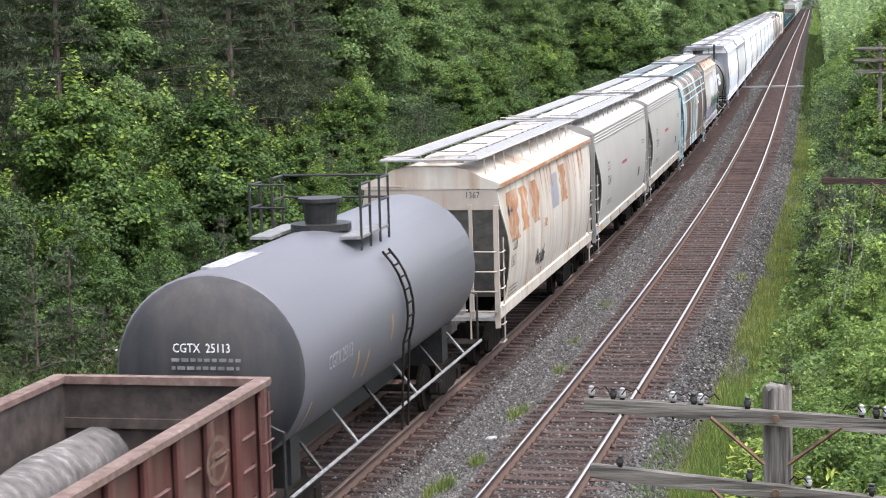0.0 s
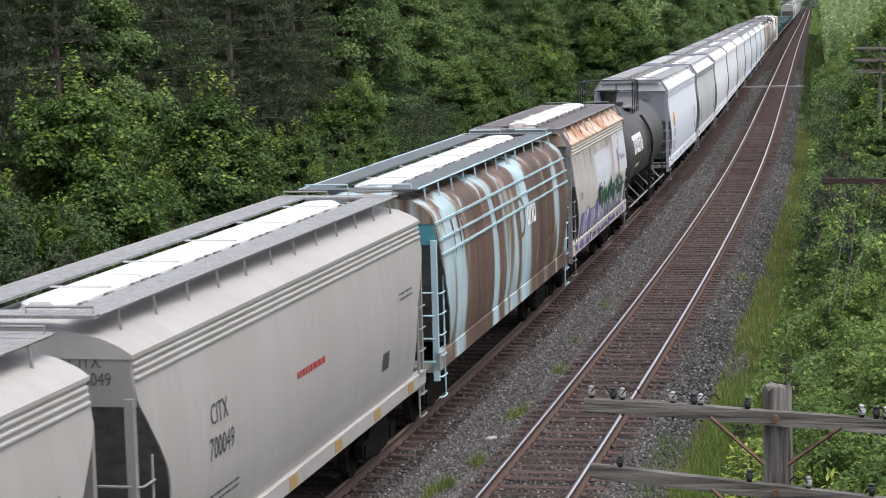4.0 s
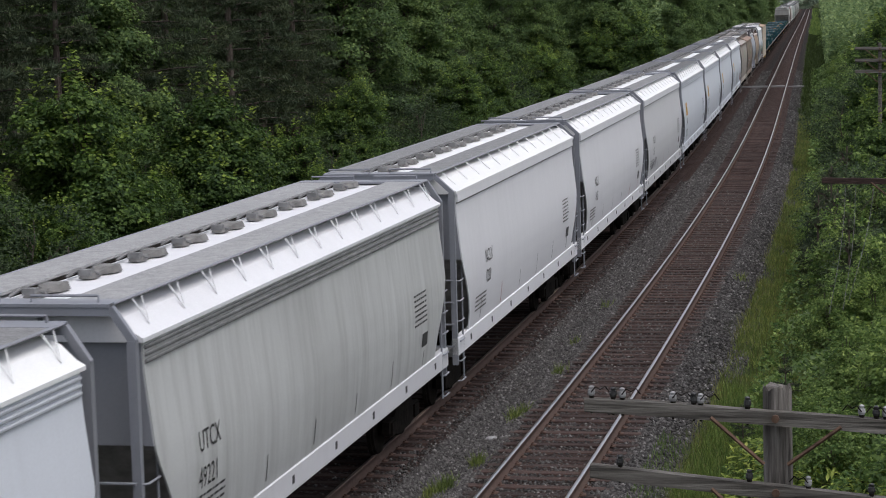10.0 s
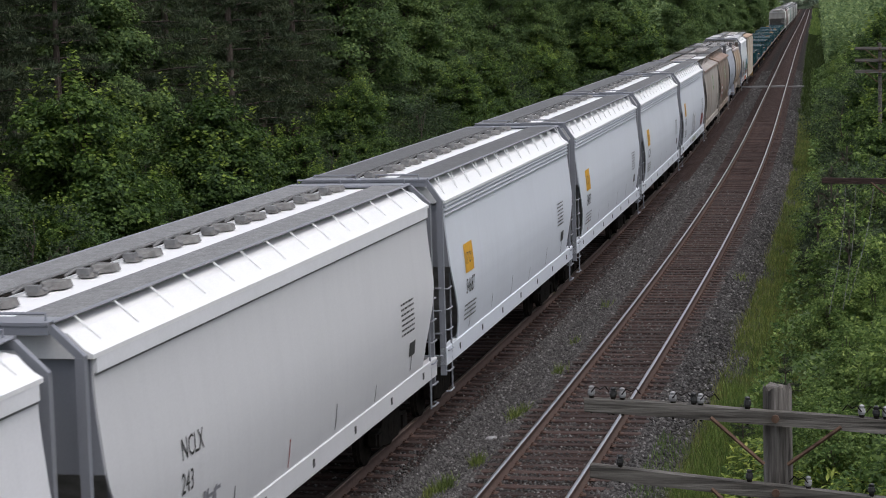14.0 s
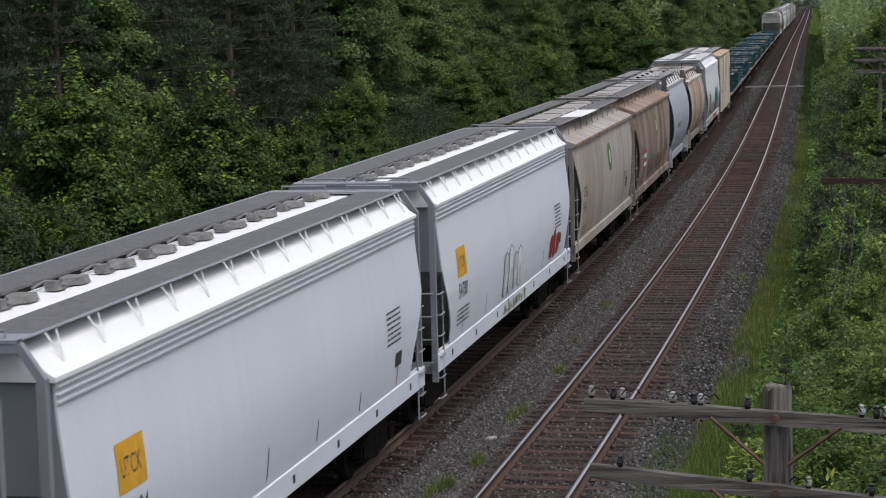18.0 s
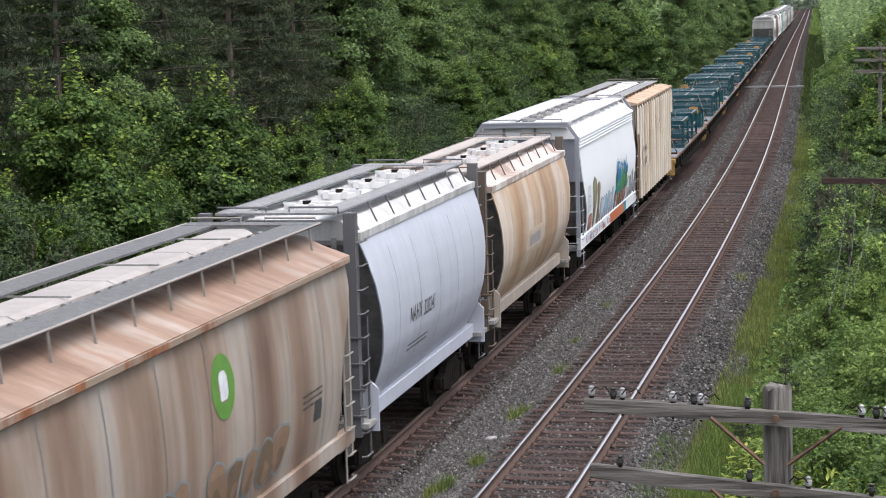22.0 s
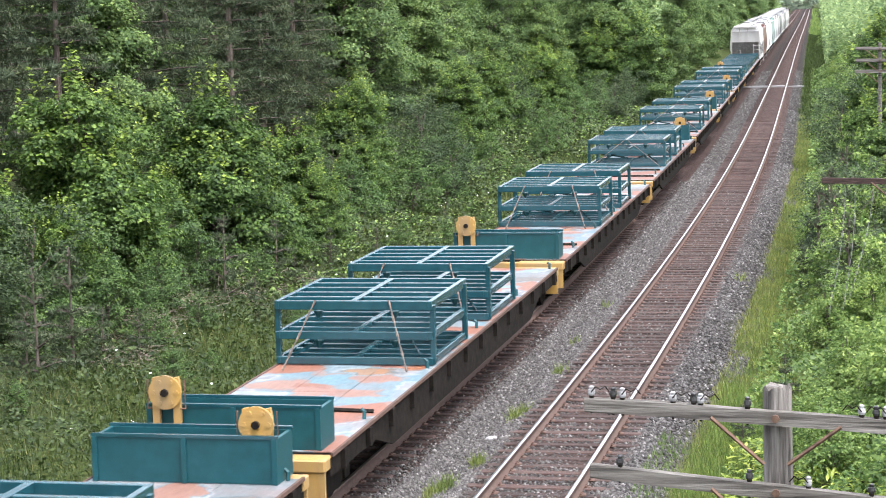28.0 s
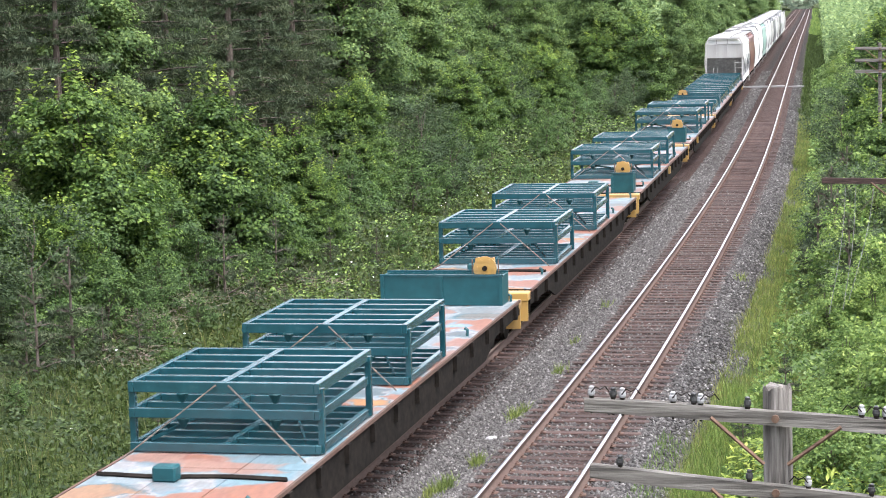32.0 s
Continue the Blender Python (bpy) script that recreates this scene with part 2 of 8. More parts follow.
def ground_material():
    """Ballast near the rails, grass on the verge and leaf litter under the trees, told apart by the vertex weights."""
    m, nt, b = material("ballast_and_verge", 0.95, 0.0, 0.08)
    at = nt.nodes.new("ShaderNodeAttribute")
    at.attribute_name = "zone"
    sep = nt.nodes.new("ShaderNodeSeparateColor")
    nt.links.new(at.outputs["Color"], sep.inputs[0])
    v = texture(nt, "voronoi", 16, (1, 1, 1))
    stone = blend(nt, 0.85, ramp(nt, v.outputs["Color"], [(0.0, (0.0138, 0.0126, 0.0118)), (0.6, (0.039, 0.0357, 0.0335)), (1.0, (0.102, 0.094, 0.089))]).outputs[0],
                  ramp(nt, v.outputs["Distance"], [(0.2, g(1.0)), (0.75, g(0.25))]).outputs[0], "MULTIPLY")
    n = texture(nt, "noise", 0.7, (1, 1, 1), 5)
    stone = blend(nt, 0.6, stone, ramp(nt, n.outputs["Fac"], [(0.3, (0.5, 0.44, 0.42)), (0.7, (1.1, 1.04, 1.02))]).outputs[0], "MULTIPLY")
    brown = blend(nt, 0.7, ramp(nt, v.outputs["Color"], [(0.0, (0.016, 0.0105, 0.0095)), (1.0, (0.082, 0.053, 0.045))]).outputs[0],
                  ramp(nt, v.outputs["Distance"], [(0.2, g(1.0)), (0.75, g(0.3))]).outputs[0], "MULTIPLY")
    f = texture(nt, "noise", 9, (1, 1, 1), 8)
    turf = blend(nt, 0.7, ramp(nt, f.outputs["Fac"], [(0.3, (0.015, 0.022, 0.008)), (0.55, (0.036, 0.05, 0.015)), (0.75, (0.085, 0.09, 0.036))]).outputs[0],
                 ramp(nt, n.outputs["Fac"], [(0.35, (0.75, 0.8, 0.7)), (0.65, (1.2, 1.1, 0.95))]).outputs[0], "MULTIPLY")
    litter = ramp(nt, f.outputs["Fac"], [(0.3, (0.012, 0.014, 0.008)), (0.6, (0.035, 0.045, 0.018)), (0.8, (0.08, 0.085, 0.035))]).outputs[0]
    c = blend(nt, sep.outputs[0], litter, turf)
    c = blend(nt, sep.outputs[1], c, stone)
    c = blend(nt, sep.outputs[2], c, brown)
    nt.links.new(c, b.inputs["Base Color"])
    relief(nt, b, v.outputs["Distance"], 0.5, 0.05)
    return m


def stone_material():
    m, nt, b = material("crushed_stone", 0.9)
    geo = nt.nodes.new("ShaderNodeNewGeometry")
    r = ramp(nt, geo.outputs["Random Per Island"], [(0.0, (0.0165, 0.0148, 0.014)), (0.5, (0.047, 0.0435, 0.0415)), (0.93, (0.097, 0.0915, 0.088)), (1.0, (0.22, 0.213, 0.205))])
    n = texture(nt, "noise", 25, (1, 1, 1), 4)
    nt.links.new(blend(nt, 0.5, r.outputs[0], ramp(nt, n.outputs["Fac"], [(0.3, g(0.6)), (0.7, g(1.2))]).outputs[0], "MULTIPLY"), b.inputs["Base Color"])
    return m


M["ground"] = ground_material()
M["stone"] = stone_material()


# ---- mesh helpers ----
def part(name, bm, mat, parent=None, label="", smooth=False):
    me = bpy.data.meshes.new(name)
    bm.to_mesh(me)
    bm.free()
    if smooth:
        me.shade_smooth()
    me.materials.append(mat)
    ob = new(name, me)
    if parent is not None:
        ob.parent = parent
    if label:
        tagged(ob, label)
    return ob


def arrays(name, verts, faces, mat, parent=None, label=""):
    """A mesh from numpy arrays; all faces have the same number of corners."""
    me = bpy.data.meshes.new(name)
    k = faces.shape[1]
    me.vertices.add(len(verts))
    me.vertices.foreach_set("co", np.ascontiguousarray(verts, dtype=np.float32).ravel())
    me.loops.add(faces.size)
    me.loops.foreach_set("vertex_index", np.ascontiguousarray(faces, dtype=np.int32).ravel())
    me.polygons.add(len(faces))
    me.polygons.foreach_set("loop_start", np.arange(0, faces.size, k, dtype=np.int32))
    me.update(calc_edges=True)
    me.validate()
    me.materials.append(mat)
    ob = new(name, me)
    if parent is not None:
        ob.parent = parent
    if label:
        tagged(ob, label)
    return ob


def empty(name, m=None):
    ob = new(name)
    ob.empty_display_size = 0.2
    if m is not None:
        ob.matrix_world = m
    return ob


def box(bm, x0, x1, y0, y1, z0, z1, m=None):
    vs = [bm.verts.new((x, y, z)) for x in (x0, x1) for y in (y0, y1) for z in (z0, z1)]
    if m is not None:
        for v in vs:
            v.co = m @ v.co
    for f in ((0, 1, 3, 2), (4, 6, 7, 5), (0, 4, 5, 1), (2, 3, 7, 6), (0, 2, 6, 4), (1, 5, 7, 3)):
        bm.faces.new([vs[i] for i in f])
    return vs


def tube(bm, path, r, n=6, cap=True):
    """A round bar along a list of places; r is a number or a list."""
    rings = []
    pts = [Vector(p) for p in path]
    for i, p in enumerate(pts):
        d = (pts[min(i + 1, len(pts) - 1)] - pts[max(i - 1, 0)]).normalized()
        a = d.orthogonal().normalized() if abs(d.z) > 0.9 else d.cross(Vector((0, 0, 1))).normalized()
        b = d.cross(a)
        rr = r[i] if isinstance(r, (list, tuple)) else r
        rings.append([bm.verts.new(p + rr * (math.cos(2 * math.pi * k / n) * a + math.sin(2 * math.pi * k / n) * b)) for k in range(n)])
    for p, q in zip(rings, rings[1:]):
        for k in range(n):
            bm.faces.new((p[k], p[(k + 1) % n], q[(k + 1) % n], q[k]))
    if cap:
        bm.faces.new(rings[0][::-1])
        bm.faces.new(rings[-1])


def loft(bm, sections, close=True, caps=True):
    """Skin between sections (lists of places of equal length)."""
    rings = [[bm.verts.new(p) for p in s] for s in sections]
    n = len(rings[0])
    for p, q in zip(rings, rings[1:]):
        for k in range(n if close else n - 1):
            bm.faces.new((p[k], p[(k + 1) % n], q[(k + 1) % n], q[k]))
    if caps and close:
        bm.faces.new(rings[0][::-1])
        bm.faces.new(rings[-1])
    return rings


def disc(bm, c, axis, r, depth, n=14):
    c, axis = Vector(c), Vector(axis).normalized()
    tube(bm, [c - axis * depth / 2, c + axis * depth / 2], r, n)


B = bmesh.new

# ---- ground ----
PROFILE_U = (-400, -120, -60, -42, -30, -22, -17, -13.5, -10.5, -8.2, -6.9, -5.7, -5.3, -3.99, -2.6, -2.0, -1.4, 0, 1.45, 1.75, 2.4, 3.2, 5.0, 8.0, 14, 40, 400)
PROFILE_Z = (16, 15, 13.0, 10.0, 6.2, 2.4, 0.6, -0.2, -0.6, -0.85, -0.9, -0.3, -0.2, -0.2, -0.2, -0.3, -0.2, -0.2, -0.2, -0.28, -0.62, -0.75, -0.7, -0.4, 0.6, 6.0, 10)


def height(s, u):
    """The ground above the rails, with its unevenness."""
    z = np.interp(u, PROFILE_U, PROFILE_Z)
    off = np.clip((np.abs(u + 2) - 5.5) / 5, 0, 1)
    z = z + off * (0.22 * np.sin(s * 0.31 + u * 0.23) + 0.16 * np.sin(s * 0.73 - u * 0.61) + 0.3 * np.sin(s * 0.07 + u * 0.11))
    return z


def make_ground():
    ss = np.concatenate([np.arange(-560, 20, 20), np.arange(20, 120, 1.0), np.arange(120, 300, 3.0), np.arange(300, 1780, 20.0)])
    uu = np.concatenate([[-400, -250, -160, -120, -80, -60, -50, -42, -36], np.arange(-32, -9, 1.0), np.arange(-9, -5.2, 0.45), np.arange(-5.2, 1.5, 0.35),
                         np.arange(1.5, 4, 0.2), [4.4, 5, 6, 7, 8, 10, 12, 14, 18, 24, 40, 70, 120, 200, 300, 400]])
    Sg, Ug = np.meshgrid(ss, uu, indexing="ij")
    rng = np.random.default_rng(3)
    z = height(Sg, Ug) + rng.normal(0, 0.012, Sg.shape)
    v = lay(Sg, Ug, z).reshape(-1, 3)
    n, k = Sg.shape
    i = np.arange(n * k).reshape(n, k)
    f = np.stack([i[:-1, :-1], i[:-1, 1:], i[1:, 1:], i[1:, :-1]], -1).reshape(-1, 4)
    ob = arrays("ground", v, f, M["ground"])
    ob.data.shade_smooth()
    edge = 0.25 * np.sin(Sg * 0.9) + 0.2 * np.sin(Sg * 2.3 + 1)
    turf = np.clip((Ug + 13 + 1.5 * edge) / 2.0, 0, 1) * np.clip((7 - Ug) / 2, 0, 1)
    stone = np.clip((Ug + 7.0 + edge) / 0.5, 0, 1) * np.clip((2.32 + edge * 0.6 - Ug) / 0.35, 0, 1)
    near = np.minimum(np.abs(Ug), np.abs(Ug + SPREAD))
    brown = np.clip((1.28 - near) / 0.35, 0, 1) * 0.9
    brown = np.maximum(brown, np.clip((2.05 + 0.3 * edge - np.abs(Ug + SPREAD)) / 0.4, 0, 1) * 0.9)
    col = np.stack([turf, stone, brown, np.ones_like(turf)], -1).reshape(-1, 4).astype(np.float32)
    a = ob.data.color_attributes.new("zone", "FLOAT_COLOR", "POINT")
    a.data.foreach_set("color", col.ravel())
    tagged(ob, "grey ballast, grassy verge and wooded bank", "ground", kind="structure")


make_ground()

# ---- the two tracks ----
RAIL = ((-0.036, 0.0), (0.036, 0.0), (0.036, -0.035), (0.010, -0.05), (0.010, -0.145), (0.070, -0.165), (0.070, -0.18), (-0.070, -0.18), (-0.070, -0.165), (-0.010, -0.145), (-0.010, -0.05), (-0.036, -0.035))
HEAD = ((-0.030, 0.004), (0.030, 0.004), (0.034, -0.004), (-0.034, -0.004))


def strip(name, section, u, s0, s1, mat, parent, label=""):
    ss = np.concatenate([np.arange(s0, 200, 2.0), np.arange(200, s1 + 1, 15.0)])
    k = len(section)
    v = np.concatenate([lay(ss, u + a, b)[:, None, :] for a, b in section], 1).reshape(-1, 3)
    i = np.arange(len(ss) * k).reshape(len(ss), k)
    j = np.roll(i, -1, axis=1)
    f = np.stack([i[:-1], j[:-1], j[1:], i[1:]], -1).reshape(-1, 4)
    return arrays(name, v, f, mat, parent, label)


def tie_mesh():
    bm = B()
    vs = box(bm, -1.3, 1.3, -0.115, 0.115, -0.36, -0.178)
    bmesh.ops.bevel(bm, geom=[e for e in bm.edges if all(v.co.z > -0.2 for v in e.verts)], offset=0.015, segments=1, affect="EDGES")
    me = bpy.data.meshes.new("tie")
    bm.to_mesh(me)
    bm.free()
    me.materials.append(M["tie"])
    return me


TIE_STEP = 0.56


def make_track(name, u, near_end, label):
    tr = empty(name)
    tagged(tr, label, "railway track", kind="structure")
    for side in (-0.755, 0.755):
        r = strip("rail", RAIL, u + side, -560, 1700, M["rail_web"], tr, "rusty steel rail")
        strip("rail_head", HEAD, u + side, -560, 1700, M["rail_head"] if u > -1 else M["dull_head"], r, "worn running surface")
    me, rng = tie_mesh(), random.Random(11 + int(u))
    s = 33.0
    while s < near_end:
        t = new("tie", me)
        t.parent = tr
        t.matrix_world = on_line(s + rng.uniform(-0.05, 0.05), u + rng.uniform(-0.04, 0.04), rng.uniform(-0.008, 0.012), rng.uniform(-1.2, 1.2))
        s += TIE_STEP
    far = np.concatenate([np.arange(-60, 33, TIE_STEP), np.arange(s, 700, TIE_STEP)])
    c = np.array([(x, y, z) for x in (-1.3, 1.3) for y in (-0.115, 0.115) for z in (-0.36, -0.172)])
    q = np.array(((0, 1, 3, 2), (4, 6, 7, 5), (0, 4, 5, 1), (2, 3, 7, 6), (0, 2, 6, 4), (1, 5, 7, 3)))
    v = lay(far[:, None] + c[None, :, 1], u + c[None, :, 0], c[None, :, 2] + 0 * far[:, None]).reshape(-1, 3)
    f = (q[None] + 8 * np.arange(len(far))[:, None, None]).reshape(-1, 4)
    tagged(arrays("far_ties", v, f, M["tie"], tr), kind="stuff")
    # tie plates and spike heads on every tie
    rows = np.arange(33.0, 160, TIE_STEP)
    bits = []
    for side in (-0.755, 0.755):
        bits += [(side - 0.17, side + 0.17, -0.09, 0.09, -0.182, -0.165)]
        for dx in (-0.10, 0.10):
            for dy in (-0.055, 0.05):
                bits += [(side + dx - 0.02, side + dx + 0.02, dy - 0.018, dy + 0.018, -0.17, -0.135)]
    c = np.array([[(x, y, z) for x in b[0:2] for y in b[2:4] for z in b[4:6]] for b in bits]).reshape(-1, 3)
    v = lay(rows[:, None] + c[None, :, 1], u + c[None, :, 0], c[None, :, 2] + 0 * rows[:, None]).reshape(-1, 3)
    nb = len(bits)
    f = (q[None] + 8 * np.arange(len(rows) * nb)[:, None, None]).reshape(-1, 4)
    tagged(arrays("tie_plates", v, f, M["plate"], tr, "rusty tie plates and spikes"), kind="stuff")
    return tr


def make_stones():
    """Loose crushed stone on the ballast beds."""
    rng = np.random.default_rng(5)
    ico = np.array([(1, 0, 0), (-1, 0, 0), (0, 1, 0), (0, -1, 0), (0, 0, 1), (0, 0, -1)], float)
    tri = np.array([(0, 2, 4), (2, 1, 4), (1, 3, 4), (3, 0, 4), (2, 0, 5), (1, 2, 5), (3, 1, 5), (0, 3, 5)])

    def scatter(n, s0, s1, u0, u1, size, lift=0.01, power=1.6):
        s = s0 + (s1 - s0) * rng.random(n) ** power
        u = rng.uniform(u0, u1, n)
        z = height(s, u) + lift
        r = size * rng.uniform(0.6, 1.5, n)
        P = lay(s, u, z)
        off = ico[None] * rng.uniform(0.6, 1.3, (n, 6, 1)) * r[:, None, None] * np.array([1, 1, 0.75])
        a = rng.uniform(0, 6.3, n)
        ca, sa = np.cos(a), np.sin(a)
        x = off[..., 0] * ca[:, None] - off[..., 1] * sa[:, None]
        y = off[..., 0] * sa[:, None] + off[..., 1] * ca[:, None]
        v = P[:, None, :] + np.stack([x, y, off[..., 2]], -1)
        return v.reshape(-1, 3)
    chunks = [scatter(40000, 33, 95, -2.45, -1.2, 0.036), scatter(5000, 33, 95, -2.9, -2.3, 0.03, 0.0), scatter(22000, 34, 95, 1.2, 2.6, 0.036), scatter(17000, 33, 90, -1.25, 1.3, 0.03, 0.004),
              scatter(5000, 33, 70, -7, -5.2, 0.036), scatter(3500, 33, 80, -5.1, -2.8, 0.03, 0.0), scatter(9000, 95, 230, -2.35, -1.3, 0.05, power=2.0), scatter(6000, 95, 230, 1.3, 2.4, 0.05, power=2.0)]
    v = np.concatenate(chunks)
    n = len(v) // 6
    f = (tri[None] + 6 * np.arange(n)[:, None, None]).reshape(-1, 3)
    tagged(arrays("ballast_stones", v, f, M["stone"]), "loose grey crushed stone ballast", "ballast", kind="stuff")


make_stones()


def crossing_boards():
    """A narrow pale strip laid across both tracks far along the line."""
    th = empty("walkway_boards", on_line(189.5, 0, 0))
    tagged(th, "pale concrete strip laid across the tracks", "crossing", kind="structure")
    for i, (a, b) in enumerate(((-3.2, -0.9), (-0.6, 0.6), (0.9, 2.3))):
        bm = B()
        box(bm, a, b, -0.4, 0.4, -0.22, -0.06 - 0.05 * (i == 2))
        part("slab", bm, M["concrete"], th)


crossing_boards()

# ---- plants ----
LEAF = np.array([(0, -0.5, 0), (0.42, -0.12, 0.06), (0.30, 0.30, 0.03), (0, 0.55, -0.08), (-0.30, 0.30, 0.03), (-0.42, -0.12, 0.06)], float)
LEAF_F = np.array([(0, 1, 2), (0, 2, 3), (0, 3, 4), (0, 4, 5)])
OVAL = np.array([(0, -0.5, 0), (0.30, 0.0, 0.05), (0, 0.55, -0.03), (-0.30, 0.0, 0.05)], float)
OVAL_F = np.array([(0, 1, 2), (0, 2, 3)])
BROAD = np.array([(0, -0.5, 0), (0.48, 0.05, 0.09), (0, 0.55, -0.06), (-0.48, 0.05, 0.09)], float)


def frames_for(rng, n, up=0.6):
    """Random leaf axes that tend to face upward."""
    nrm = rng.normal(0, 1, (n, 3))
    nrm /= np.linalg.norm(nrm, axis=1)[:, None]
    nrm[:, 2] = np.abs(nrm[:, 2]) + up
    nrm /= np.linalg.norm(nrm, axis=1)[:, None]
    t = np.cross(nrm, rng.normal(0, 1, (n, 3)))
    t /= np.linalg.norm(t, axis=1)[:, None] + 1e-9
    return t, np.cross(nrm, t), nrm


def leaves(rng, P, size, shape=LEAF, faces=LEAF_F, up=0.6):
    n = len(P)
    a, b, c = frames_for(rng, n, up)
    sc = size * rng.uniform(0.65, 1.35, n)
    v = P[:, None, :] + sc[:, None, None] * (shape[None, :, 0:1] * a[:, None] + shape[None, :, 1:2] * b[:, None] + shape[None, :, 2:3] * c[:, None])
    f = faces[None] + len(shape) * np.arange(n)[:, None, None]
    return v.reshape(-1, 3), f.reshape(-1, faces.shape[1])


def clumps(rng, centres, radii, per, flat=0.75):
    """Places on and in uneven clumps round the centres."""
    out = []
    for c, r in zip(centres, radii):
        n = max(6, int(per * r * r))
        d = rng.normal(0, 1, (n, 3))
        d /= np.linalg.norm(d, axis=1)[:, None]
        rad = r * rng.random(n) ** 0.4 * (1 + 0.25 * np.sin(5 * d[:, 0] + c[1] * 9) * np.sin(4 * d[:, 1] + c[0] * 7))
        out.append(c + d * rad[:, None] * np.array([1, 1, flat]))
    return np.concatenate(out)


def trunk_and_limbs(rng, h, lean, centres, r0):
    bm = B()
    top = Vector((lean[0], lean[1], h))
    path = [Vector((0, 0, -0.3))] + [top * (k / 5) + Vector((rng.uniform(-0.1, 0.1), rng.uniform(-0.1, 0.1), 0)) for k in range(1, 6)]
    tube(bm, path, [r0 * (1.15 - 0.19 * k) for k in range(6)], 7)
    stem, bm = bm, B()
    for c in centres:
        k = min(0.9, max(0.15, (c[2] - 0.8) / h * 0.8))
        a = top * k
        mid = (a + Vector(c)) / 2 + Vector((0, 0, 0.12 * h * 0.3))
        tube(bm, [a, mid, Vector(c)], [r0 * 0.4, r0 * 0.26, r0 * 0.1], 4, cap=False)
    return stem, bm


def broadleaf(name, label, seed, h, spread, leaf, per, mat, shape=LEAF, faces=LEAF_F, low=0.12, n_clump=26, r0=0.09, category="tree", up=0.6, knot=1.0):
    rng = np.random.default_rng(seed)
    cs, rs = [], []
    for i in range(n_clump):
        k = (i + rng.random()) / n_clump
        z = h * (low + (0.97 - low) * k)
        reach = spread * (0.35 + 0.75 * math.sin(math.pi * min(1, 0.22 + 0.8 * (1 - k) ** 0.75))) * rng.uniform(0.35, 1.0)
        a = i * 2.4 + rng.uniform(-0.5, 0.5)
        cs.append((reach * math.cos(a), reach * math.sin(a), z))
        rs.append(knot * spread * rng.uniform(0.24, 0.46) * (1.1 - 0.45 * k))
    cs = np.array(cs)
    P = clumps(rng, cs, rs, per, 0.75 if knot == 1.0 else 0.5)
    P = P[P[:, 2] > 0.05]
    root = empty(name)
    stem, limbs = trunk_and_limbs(rng, h * 0.8, (rng.uniform(-0.3, 0.3), rng.uniform(-0.3, 0.3)), cs[:: (2 if knot == 1.0 else 7)], r0)
    part("trunk", stem, M["bark"], root)
    tagged(part("limb_mass", limbs, M["dark_bark"], root), kind="stuff")
    v, f = leaves(rng, P, leaf, shape, faces, up)
    arrays("crown", v, f, mat, root)
    return tagged(root, label, category)


